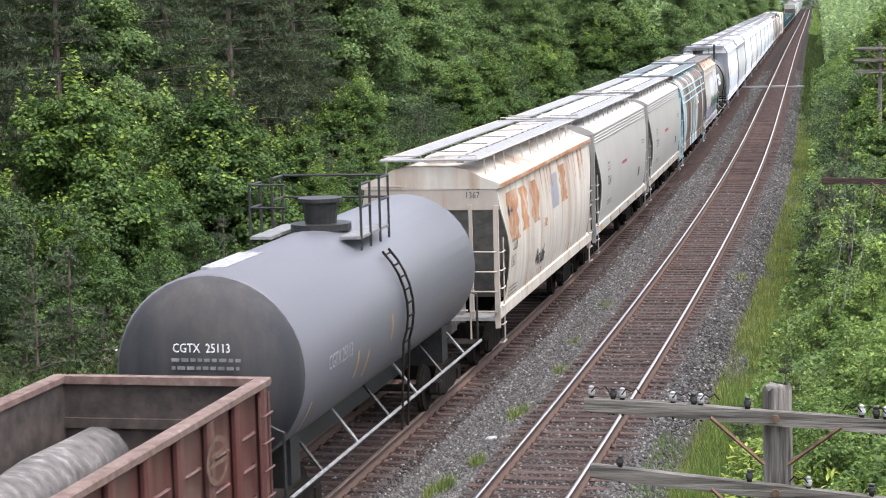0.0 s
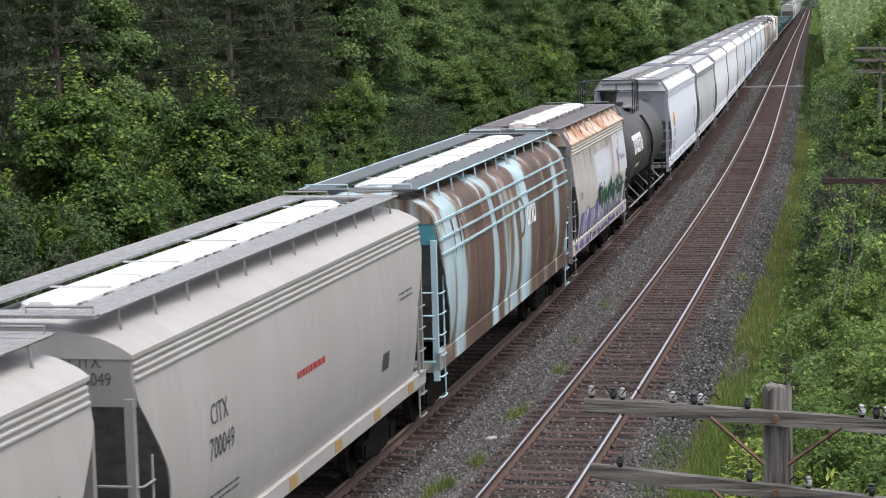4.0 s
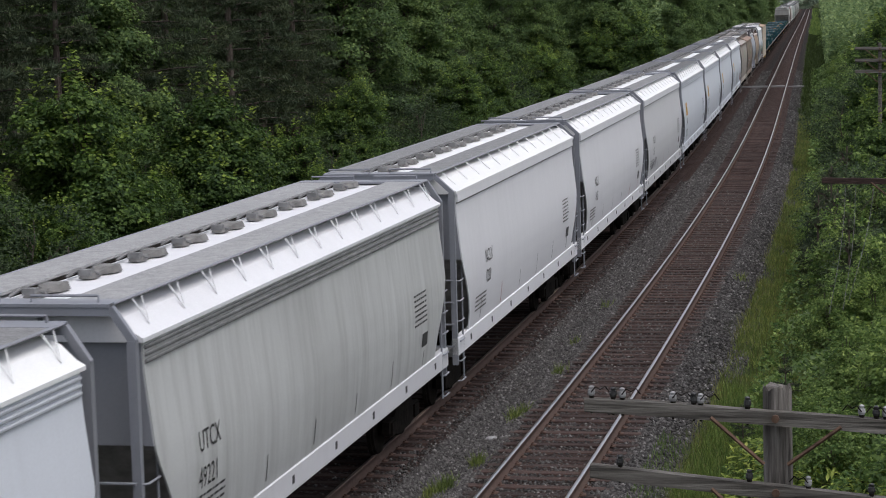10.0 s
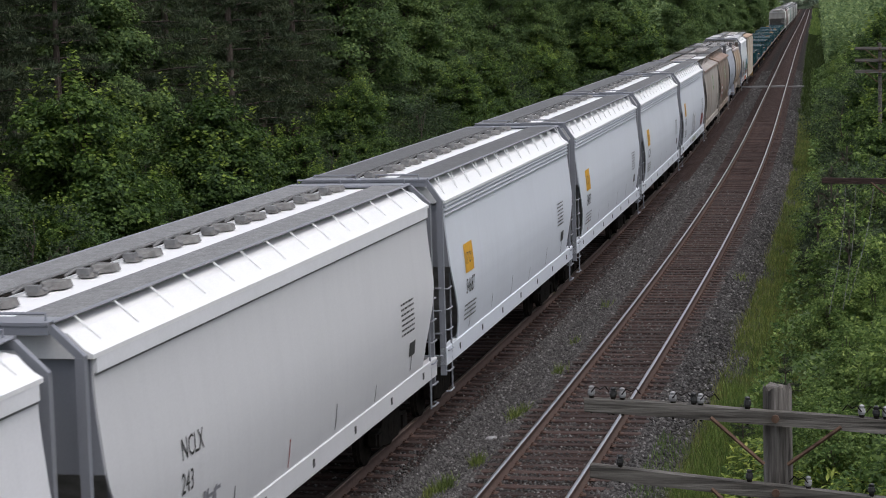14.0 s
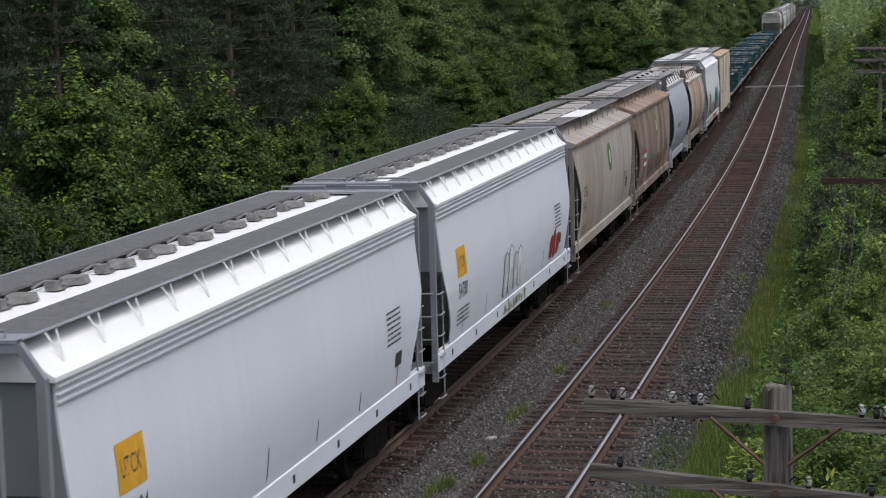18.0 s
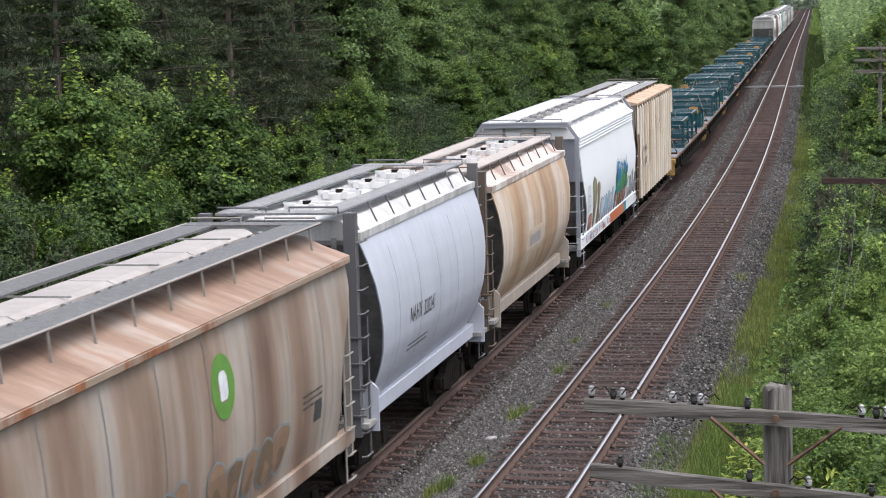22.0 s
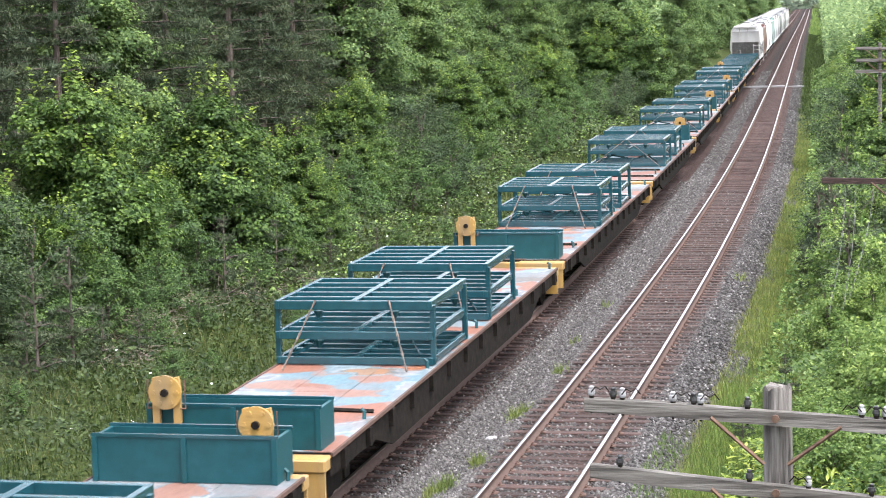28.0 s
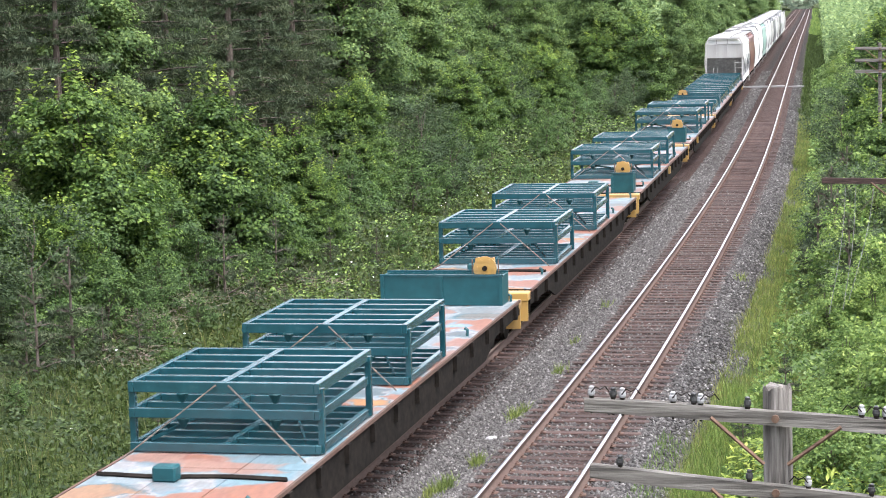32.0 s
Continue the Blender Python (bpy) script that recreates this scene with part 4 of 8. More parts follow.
    d = rng.normal(0, 1, (n, 3)) * np.array([1, 1, 0.45])
    d *= (rng.uniform(0.15, 0.6, n) / np.linalg.norm(d, axis=1))[:, None]
    e = np.cross(d, rng.normal(0, 1, (n, 3)))
    e *= (0.009 / (np.linalg.norm(e, axis=1) + 1e-9))[:, None]
    v = np.stack([P - e, P + e, P + d + e * 0.4, P + d - e * 0.4], 1).reshape(-1, 3)
    tagged(arrays("dead_twigs", v, np.arange(4 * n).reshape(-1, 4), M["twig"]), "dead brown twigs and stems on the bank", "twigs", kind="stuff")


def pale_stone():
    bm = B()
    bmesh.ops.create_icosphere(bm, subdivisions=2, radius=0.085)
    for q in bm.verts:
        q.co = Vector((q.co.x * 1.5, q.co.y, q.co.z * 0.55)) * (1 + 0.18 * math.sin(17 * q.co.x + 11 * q.co.y + 5 * q.co.z))
    ob = part("stone", bm, M["porcelain"], None)
    tagged(ob, "pale flat stone lying on the grey ballast", "stone")
    ob.matrix_basis = on_line(38.6, -1.57, float(height(np.array(38.6), np.array(-1.57))) + 0.03, 30)


woods()
grasses()
pale_stone()

# ---- the train ----
V, A = 13.5617, -0.00506            # metres a second at 16 s, and its change
MOVERS = []                          # (thing, place along the line at 16 s, across, up)


def moving(ob, s, x=0.0, z=0.0):
    """Remember a thing of the train by its place along the line at 16 s; x and z are measured from the train's track."""
    MOVERS.append((ob, s, x, z))
    ob.matrix_basis = on_line(s + V * 16 - A * 128, -SPREAD + x, z)
    return ob


def wheel_mesh():
    bm = B()
    tube(bm, [(-0.07, 0, 0), (0.0, 0, 0), (0.001, 0, 0), (0.05, 0, 0)], [0.49, 0.485, 0.457, 0.452], 18)
    tube(bm, [(0.05, 0, 0), (0.09, 0, 0)], [0.13, 0.10], 10)
    me = bpy.data.meshes.new("wheel")
    bm.to_mesh(me)
    bm.free()
    me.materials.append(M["dark_steel"])
    return me


WHEEL = wheel_mesh()


def truck(parent, y):
    """A two-axle bogie with side frames, bolster and four wheels."""
    bm = B()
    for x in (-0.99, 0.99):
        prof = [(-1.15, 0.62), (-0.75, 0.66), (-0.45, 0.86), (0.45, 0.86), (0.75, 0.66), (1.15, 0.62), (1.15, 0.42), (0.8, 0.40), (0.5, 0.28), (-0.5, 0.28), (-0.8, 0.40), (-1.15, 0.42)]
        loft(bm, [[(x + d, y + a, b) for a, b in prof] for d in (-0.07, 0.07)])
        for a in (-0.89, 0.89):
            box(bm, x - 0.09, x + 0.11, y + a - 0.16, y + a + 0.16, 0.36, 0.6)
        for a in (-0.2, 0.0, 0.2):
            tube(bm, [(x, y + a, 0.38), (x, y + a, 0.62)], 0.075, 8)
    box(bm, -1.05, 1.05, y - 0.2, y + 0.2, 0.5, 0.8)
    for a in (-0.89, 0.89):
        tube(bm, [(-0.8, y + a, 0.457), (0.8, y + a, 0.457)], 0.075, 8)
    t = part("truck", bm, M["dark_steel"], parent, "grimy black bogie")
    for a in (-0.89, 0.89):
        for x, r in ((0.755, 0), (-0.755, 180)):
            w = new("wheel", WHEEL)
            w.parent = t
            w.matrix_basis = pose(x, y + a, 0.457, 0, 0, r)


def coupler(parent, y, d):
    bm = B()
    box(bm, -0.09, 0.09, min(y, y + d * 0.75), max(y, y + d * 0.75), 0.76, 0.92)
    box(bm, -0.16, 0.16, min(y + d * 0.55, y + d * 0.8), max(y + d * 0.55, y + d * 0.8), 0.68, 1.0)
    part("coupler", bm, M["dark_steel"], parent)


def ladder(parent, mat, x, y, z0, z1, width=0.42, along="y", step=0.38, name="ladder"):
    """Two rails and rungs, flat to a side (along y) or to an end (along x)."""
    bm = B()
    e = (0, width, 0) if along == "y" else (-width, 0, 0)
    a0, b0 = Vector((x, y, z0)), Vector((x, y, z0)) + Vector(e)
    up = Vector((0, 0, z1 - z0))
    tube(bm, [a0, a0 + up], 0.022, 5)
    tube(bm, [b0, b0 + up], 0.022, 5)
    k = z0 + 0.12
    off = Vector((0.05, 0, 0)) if along == "y" else Vector((0, 0, 0))
    while k < z1:
        q = Vector((0, 0, k - z0))
        tube(bm, [a0 + q, a0 + q + off, b0 + q + off, b0 + q] if along == "y" else [a0 + q, b0 + q], 0.017, 5)
        k += step
    return part(name, bm, mat, parent)


class Side:
    """The curve of a car's right-hand side: half width by height."""

    def __init__(self, pts):
        self.z = np.array([p[0] for p in pts])
        self.u = np.array([p[1] for p in pts])

    def __call__(self, z):
        return np.interp(z, self.z, self.u)


def decal(parent, name, mat, side, cells, lift=0.008, label=""):
    """Paint on the side: flat outlines (y, z) laid on the curve of the side, each cut in bands so that it follows it."""
    bm = B()
    for poly in cells:
        vs = [bm.verts.new((float(side(z)) + lift, y, z)) for y, z in poly]
        try:
            bm.faces.new(vs)
        except ValueError:
            pass
    return part(name, bm, mat, parent, label)


def patch_cells(y0, y1, z0, z1, n=6, ragged=0.0, rng=None, slant=0.0):
    """A rectangle as a column of bands, with ragged ends where wanted."""
    out = []
    zs = np.linspace(z0, z1, n + 1)
    lo = [y0 + (rng.uniform(-ragged, ragged) if ragged else 0) + slant * (z - z0) for z in zs]
    hi = [y1 + (rng.uniform(-ragged, ragged) if ragged else 0) + slant * (z - z0) for z in zs]
    for k in range(n):
        out.append([(lo[k], zs[k]), (hi[k], zs[k]), (hi[k + 1], zs[k + 1]), (lo[k + 1], zs[k + 1])])
    return out


def writing(parent, text, mat, side, y, z, size, name="lettering", label="", end=None, squeeze=0.8):
    """Words in the built-in font on the side (reading towards the rear) or, with end=y of the end sheet, on the car's end."""
    cu = bpy.data.curves.new("words", "FONT")
    cu.body, cu.size = text, size * 1.38
    cu.resolution_u = 2
    tmp = bpy.data.objects.new("words", cu)
    scene.collection.objects.link(tmp)
    bpy.context.view_layer.update()
    me = bpy.data.meshes.new_from_object(tmp.evaluated_get(bpy.context.evaluated_depsgraph_get()))
    bpy.data.objects.remove(tmp)
    bpy.data.curves.remove(cu)
    for v in me.vertices:
        a, b = v.co.x * squeeze, v.co.y
        if end is None:
            v.co = (float(side(z + b)) + 0.009, y + a, z + b)
        else:
            v.co = (y + a, end - 0.009, z + b)
    me.materials.append(mat)
    ob = new(name, me)
    ob.parent = parent
    if label:
        tagged(ob, label)
    return ob


def bars(parent, mat, side, y, z, rows, length, gap=0.09, thick=0.035, seed=1, name="small_print"):
    """Small print that cannot be read, as plain bars."""
    rng = random.Random(seed)
    cells = []
    for r in range(rows):
        q = y
        while q < y + length:
            w = min(rng.uniform(0.06, 0.22), y + length - q)
            cells.append([(q, z - r * gap - thick), (q + w, z - r * gap - thick), (q + w, z - r * gap), (q, z - r * gap)])
            q += w + 0.04
    return decal(parent, name, mat, side, cells)


WIDE = {"long": [(1.1, 1.44), (1.4, 1.50), (1.8, 1.565), (2.2, 1.605), (2.6, 1.62), (3.0, 1.60), (3.4, 1.555), (3.8, 1.51), (4.05, 1.49), (4.6, 1.48)],
        "arch": [(1.1, 1.40), (1.4, 1.47), (1.8, 1.55), (2.2, 1.60), (2.6, 1.62), (3.0, 1.61), (3.4, 1.58), (3.8, 1.53), (4.05, 1.49), (4.6, 1.46)],
        "shoulder": [(1.1, 1.42), (1.4, 1.50), (1.8, 1.57), (2.2, 1.61), (2.6, 1.62), (3.0, 1.61), (3.4, 1.58), (3.8, 1.52), (4.05, 1.45), (4.6, 1.40)],
        "round": [(1.1, 0.98), (1.3, 1.12), (1.6, 1.32), (1.9, 1.46), (2.3, 1.575), (2.7, 1.61), (3.1, 1.60), (3.5, 1.545), (3.9, 1.44), (4.2, 1.33), (4.5, 1.24)],
        "flat": [(1.0, 1.55), (4.6, 1.55)]}

# how far each kind's side sheets are cut back at the ends, by height
CUTS = {"long": [(1.4, 0.80), (1.9, 0.70), (2.2, 0.52), (2.6, 0.22), (2.85, 0.06), (3.0, 0.0)],
        "arch": [(1.4, 0.74), (2.0, 0.79), (2.4, 0.82), (2.75, 0.72), (3.1, 0.45), (3.4, 0.2), (3.6, 0.05), (3.7, 0.0)],
        "shoulder": [(1.4, 0.9), (2.0, 0.7), (2.6, 0.4), (3.2, 0.12), (3.8, 0.0)],
        "round": [(1.2, 0.62), (2.0, 0.52), (2.5, 0.40), (3.4, 0.18), (4.2, 0.0)],
        "flat": [(1.1, 0.80), (2.75, 0.76), (3.7, 0.0), (4.0, 0.0)]}
INSET = {"long": 0.32, "arch": 0.08, "shoulder": 0.12, "round": 0.36, "flat": 0.05}
CORE_TOP = {"long": 3.08, "arch": 3.62, "shoulder": 3.6, "round": 4.2, "flat": 3.95}

M["hatch_grey"] = rough_stuff("dusty_hatch_grey", [(0.3, (0.10, 0.097, 0.092)), (0.7, (0.23, 0.225, 0.215))], 6, 6, 0.6, 0.2, 0.01)


def roof_profile(kind, ew, eave, top, lip):
    """The right half of the roof's section, from the eave to the middle."""
    crown = top - (0.03 if kind == "long" else 0.12)
    if kind == "flat":
        return [(ew + 0.07, eave - 0.07), (ew + 0.07, eave + 0.0), (1.2, eave + 0.09), (0.5, crown)]
    if kind == "round":
        return [(ew + 0.04, eave - 0.02), (ew + 0.05, eave + 0.11), (1.22, eave + 0.12), (1.02, crown - 0.02), (0.5, crown)]
    if kind == "shoulder":
        return [(ew + 0.004, eave - 0.02), (ew - 0.02, eave + 0.08), (1.38, eave + 0.20), (1.24, eave + 0.32), (1.05, crown - 0.07), (0.5, crown)]
    if kind == "arch" and lip:
        return [(ew + 0.02, eave - 0.11), (ew + 0.075, eave - 0.09), (ew + 0.085, eave + 0.01), (1.38, eave + 0.08), (1.15, eave + 0.16), (0.85, crown - 0.07), (0.5, crown)]
    if kind == "arch":
        return [(ew + 0.03, eave - 0.03), (ew + 0.03, eave + 0.02), (1.36, eave + 0.12), (1.12, eave + 0.22), (0.8, crown - 0.05), (0.4, crown)]
    return [(ew + 0.04, eave - 0.03), (ew + 0.04, eave + 0.02), (1.42, eave + 0.08), (1.24, eave + 0.25), (0.95, crown - 0.03), (0.4, crown)]


def dog_bone(bm, y, z, wide):
    """One latch bar of a trough hatch: two flat pads joined by a narrow neck."""
    ring = [(-0.46, 0.30), (-0.40, 0.62), (-0.22, 0.66), (-0.14, 0.34), (0.0, 0.28), (0.08, 0.5), (0.14, 1.0), (0.42, 1.05), (0.50, 0.6)]
    loft(bm, [[(-0.10 - wide * f, y + q, z), (-0.10 - wide * f * 0.8, y + q, z + 0.03 + 0.06 * f), (-0.10 + wide * f * 0.8, y + q, z + 0.03 + 0.06 * f), (-0.10 + wide * f, y + q, z)] for q, f in ring])
    bmesh.ops.recalc_face_normals(bm, faces=bm.faces)


def hopper(label, s0, s1, body, kind="long", roof=None, sill=None, board=None, eave=4.33, top=4.75, end_mat=None, post=None, hatch="pads", hatch_mat=None,
           ribs=0, rib_mat=None, grooves=True, strip_mat=None, sill_z=(1.17, 1.53), name="covered_hopper_car", fascia=0.0, lines=(), line_mat=None, lip=False, stripe=None, reach=None):
    """A covered hopper car from its front post at s0 to its rear post at s1 (places along the line at 16 s)."""
    L = s1 - s0
    h = L / 2
    side = Side(WIDE[kind])
    roof, sill, end_mat = roof or body, sill or body, end_mat or M["grey_steel"]
    post, board, hatch_mat = post or end_mat, board or M["grating"], hatch_mat or M["white"]
    car = empty(name)
    tagged(car, label, "hopper car", "freight cars of the train")
    rnd, framed = kind == "round", kind == "long"
    inset, foot, core = INSET[kind], 1.36 if kind != "flat" else 1.12, CORE_TOP[kind]
    cz, cy = [p[0] for p in CUTS[kind]], [p[1] for p in CUTS[kind]]
    ew = float(side(eave))
    # the two side sheets, bowed and cut back towards the foot of their ends
    zs = np.linspace(eave + 0.01, foot, 30)
    bm = B()
    for d in (-1, 1):
        rows = []
        for z in zs:
            x, e = float(side(z)), h - inset - float(np.interp(z, cz, cy))
            rows.append([(d * x, -e, z), (d * x, -e / 3, z), (d * x, e / 3, z), (d * x, e, z), (d * (x - 0.025), e, z), (d * (x - 0.025), -e, z)])
        loft(bm, rows)
    bmesh.ops.recalc_face_normals(bm, faces=bm.faces)
    part("body", bm, body, car, "", True).data.set_sharp_from_angle(angle=radians(35))
    # the bin behind them, with its sloping end sheets
    bm = B()
    rows = []
    for z in np.linspace(eave - 0.02, foot, 12):
        x, e = float(side(z)) - 0.04, h - inset - 0.03 - max(0.0, core - z) * (0.95 if not rnd else 0.62)
        rows.append([(x, -e, z), (x, e, z), (-x, e, z), (-x, -e, z)])
    loft(bm, rows)
    bmesh.ops.recalc_face_normals(bm, faces=bm.faces)
    part("slope_sheet", bm, M["shade_steel"], car, "dark sloping hopper end")
    n_bay = 4 if L > 15.5 else 3 if L > 12.8 else 2
    span = (L - 5.0) / n_bay
    for k in range(n_bay):
        bm = B()
        yc = -h + 2.5 + span * (k + 0.5)
        top_r = [(x * 1.05, yc + y * span * 0.48, foot + 0.12) for x, y in ((-1, -1), (1, -1), (1, 1), (-1, 1))]
        low_r = [(x * 0.42, yc + y * 0.3, 0.42) for x, y in ((-1, -1), (1, -1), (1, 1), (-1, 1))]
        loft(bm, [top_r, low_r])
        bmesh.ops.recalc_face_normals(bm, faces=bm.faces)
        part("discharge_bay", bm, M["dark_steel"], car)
    # roof
    half = roof_profile(kind, ew, eave, top, lip)
    prof = half + [(-x, z) for x, z in reversed(half)]
    bm = B()
    e = h - inset + (0.08 if framed else 0.03)
    loft(bm, [[(x, y, z) for x, z in prof] for y in (-e, -e / 3, e / 3, e)])
    bmesh.ops.recalc_face_normals(bm, faces=bm.faces)
    part("roof", bm, roof, car, "", True).data.set_sharp_from_angle(angle=radians(22))
    bw = reach or {"long": 1.22, "arch": 1.10, "shoulder": 1.16, "round": 1.04, "flat": 1.02}[kind]
    for d in (-1, 1):
        # end sheet under the roof, with its upright stiffeners
        bm = B()
        y0 = d * (h - inset - 0.02)
        pts = [(float(side(z)) - 0.025, z) for z in np.linspace(core - 0.02, eave - 0.02, 8)] + [(max(0.3, x - 0.04), z - 0.02) for x, z in half[2:]]
        pts += [(-x, z) for x, z in reversed(pts)]
        loft(bm, [[(x, y0 + d * q, z) for x, z in pts] for q in (0.0, 0.04)])
        bmesh.ops.recalc_face_normals(bm, faces=bm.faces)
        part("end_sheet", bm, end_mat, car)
        for x in (0.26, -0.62) if framed else (0.9,):
            bm = B()
            za, zb = (core + 0.02, top - 0.12) if framed else (1.2, core + 0.1)
            ya, yb = sorted((y0 + d * 0.04, y0 + d * 0.13))
            box(bm, x - 0.035, x + 0.035, ya, yb, za, zb)
            part("stiffener", bm, end_mat, car)
        # end platform and centre sill
        bm = B()
        box(bm, -1.48, 1.48, *sorted((d * (h - 0.02), d * (h - 0.75))), 1.14, 1.22)
        box(bm, -0.22, 0.22, *sorted((d * (h + 0.1), d * (h - 2.6))), 0.7, 1.14)
        box(bm, -0.6, 0.6, *sorted((d * (h - 0.35), d * (h - 0.75))), 1.22, 1.5)
        part("end_platform", bm, M["grey_steel"] if framed else M["shade_steel"], car)
        # corner posts, with the slanted head that meets the roof
        for x in (-1, 1):
            if rnd:
                bm = B()
                ya, yb = sorted((d * (h + 0.02), d * (h - 0.18)))
                box(bm, x * 1.25 - 0.10, x * 1.25 + 0.10, ya, yb, 1.0, top + 0.03)
                part("end_column", bm, post, car, "thick end column")
                bm = B()
                ya, yb = sorted((d * (h - 0.55), d * (h - 0.60)))
                loft(bm, [[(x * 1.18, q, 1.0), (x * 1.52, q, 1.0), (x * 1.52, q, 1.72), (x * 1.38, q, 1.86), (x * 1.18, q, 1.5)] for q in (ya, yb)])
                bmesh.ops.recalc_face_normals(bm, faces=bm.faces)
                part("jacking_plate", bm, sill, car)
                continue
            bm = B()
            px = x * 1.46
            ya, yb = sorted((d * h, d * (h - 0.10)))
            box(bm, px - 0.055, px + 0.055, ya, yb, 0.98, eave + 0.02 if framed else core + 0.08)
            if framed:
                ym = d * (h - 0.05)
                loft(bm, [[(x * a, ym - 0.045, z), (x * a, ym + 0.045, z), (x * (a - 0.09), ym + 0.045, z - 0.03), (x * (a - 0.09), ym - 0.045, z - 0.03)] for a, z in ((1.515, eave + 0.0), (1.515, eave + 0.04), (bw + 0.03, top + 0.01))])
            bmesh.ops.recalc_face_normals(bm, faces=bm.faces)
            part("corner_post", bm, post, car)
        bm = B()
        if framed:
            box(bm, -bw, bw, *sorted((d * (h + 0.02), d * (h - 0.08))), top - 0.10, top + 0.0)
        box(bm, -bw, bw, *sorted((d * (h + 0.03), d * (h - 0.42))), top + 0.002, top + 0.04)
        part("end_walkway", bm, board if not framed else end_mat, car)
        bm = B()
        for x in (-0.62, 0.62):
            tube(bm, [(x - 0.42, d * (h - 0.12), top + 0.03), (x - 0.42, d * (h - 0.12), top + 0.12), (x + 0.42, d * (h - 0.12), top + 0.12), (x + 0.42, d * (h - 0.12), top + 0.03)], 0.018, 5)
        part("roof_grab_iron", bm, post, car)
        coupler(car, d * h, d)
        truck(car, d * (h - 1.75))
        # ladders on the side and the end, with a step below the sill
        bm = B()
        xa, ly = 1.53 if not rnd else 1.38, d * (h - 0.50)
        tube(bm, [(xa, ly, 0.62), (xa, ly, 2.95)], 0.02, 5)
        z = 0.66
        while z < (3.0 if not rnd else top - 0.3):
            tube(bm, [(xa - 0.04, d * (h - 0.04), z), (xa + 0.04, d * (h - 0.08), z), (xa + 0.04, d * (h - 0.46), z), (xa, ly, z)], 0.017, 5)
            z += 0.40
        part("side_ladder", bm, post, car)
        bm = B()
        tube(bm, [(0.86, d * (h + 0.01), 0.66), (0.86, d * (h + 0.01), 2.85)], 0.024, 5)
        z = 1.36
        while z < 2.85:
            tube(bm, [(1.46, d * (h + 0.03), z), (0.86, d * (h + 0.03), z)], 0.018, 5)
            z += 0.44
        part("end_ladder", bm, post, car)
        bm = B()
        tube(bm, [(0.8, d * (h + 0.03), 1.38), (-1.4, d * (h + 0.03), 1.38)], 0.02, 5)
        tube(bm, [(-0.62, d * (h + 0.03), eave - 0.03), (-1.45, d * (h + 0.03), eave - 0.03)], 0.02, 5)
        tube(bm, [(-0.9, d * (h - 0.3), 1.22), (-0.9, d * (h - 0.3), 2.2), (-0.55, d * (h - 0.3), 2.2), (-0.55, d * (h - 0.3), 1.22)], 0.025, 5)
        part("grab_iron", bm, post, car)
    # side sills
    for x in (-1, 1):
        bm = B()
        if kind == "flat":
            box(bm, *sorted((x * 1.40, x * 1.50)), -h + 0.7, h - 0.7, 1.05, 1.2)
        else:
            a, b = sorted((x * 1.40, x * 1.545)) if not rnd else sorted((x * 1.14, x * 1.30))
            q = 0.62 if rnd else 0.0
            box(bm, a, b, -h + q, h - q, *(sill_z if not rnd else (1.12, 1.40)))
        bmesh.ops.bevel(bm, geom=bm.edges[:], offset=0.015, segments=1, affect="EDGES")
        part("side_sill", bm, sill, car)
    ee = h - inset - 0.02
    if grooves:
        for k in range(3):
            bm = B()
            z = eave - 0.10 - 0.085 * k
            x = float(side(z))
            box(bm, x - 0.02, x + 0.030, -ee, ee, z - 0.026, z + 0.026)
            bmesh.ops.bevel(bm, geom=bm.edges[:], offset=0.014, segments=1, affect="EDGES")
            part("top_rib", bm, strip_mat or body, car)
    if fascia:
        for x in (-1, 1):
            bm = B()
            zf = eave - fascia
            ring = [(float(side(eave)) + 0.036, eave), (float(side(zf)) + 0.036, zf), (float(side(zf)) - 0.02, zf), (float(side(eave)) - 0.02, eave)]
            loft(bm, [[(x * a, y, z) for a, z in ring] for y in (-ee, ee)])
            bmesh.ops.recalc_face_normals(bm, faces=bm.faces)
            part("top_chord", bm, strip_mat or roof, car)
    if lip:
        bm = B()
        box(bm, ew + 0.01, ew + 0.092, -ee - 0.04, ee + 0.04, eave - 0.115, eave + 0.004)
        bmesh.ops.bevel(bm, geom=bm.edges[:], offset=0.02, segments=1, affect="EDGES")
        part("top_chord", bm, strip_mat or roof, car, "rust-stained eave chord")
    for z in lines:
        bm = B()
        x = float(side(z))
        q = ee - float(np.interp(z, cz, cy))
        box(bm, x - 0.02, x + 0.035, -q, q, z - 0.022, z + 0.022)
        part("side_line", bm, line_mat or body, car)
    for k in range(ribs):
        bm = B()
        y = -h + inset + 0.22 + (L - 2 * inset - 0.44) * k / (ribs - 1)
        gap = h - inset - abs(y)
        zb = foot if gap > 0.82 else float(np.interp(gap, (0.0, 0.76), (3.7, 2.75)))
        box(bm, 1.54, 1.645, y - 0.14, y + 0.14, zb, eave - 0.10)
        bmesh.ops.bevel(bm, geom=[e_ for e_ in bm.edges if abs(e_.verts[0].co.z - e_.verts[1].co.z) > 0.5], offset=0.055, segments=1, affect="EDGES")
        for v in bm.verts:
            if v.co.z > eave - 0.2 and v.co.x > 1.6:
                v.co.z -= 0.12
        part("side_rib", bm, rib_mat or body, car)
    # running boards on either side of the hatches, on brackets
    for x in (-1, 1):
        bm = B()
        a, b = sorted((x * (0.52 if framed else 0.58), x * bw)) if not rnd else sorted((x * 0.62, x * bw))
        box(bm, a, b, -h + 0.02, h - 0.02, top + 0.0, top + 0.035)
        part("running_board", bm, board, car, "grey grated running board")
        bm = B()
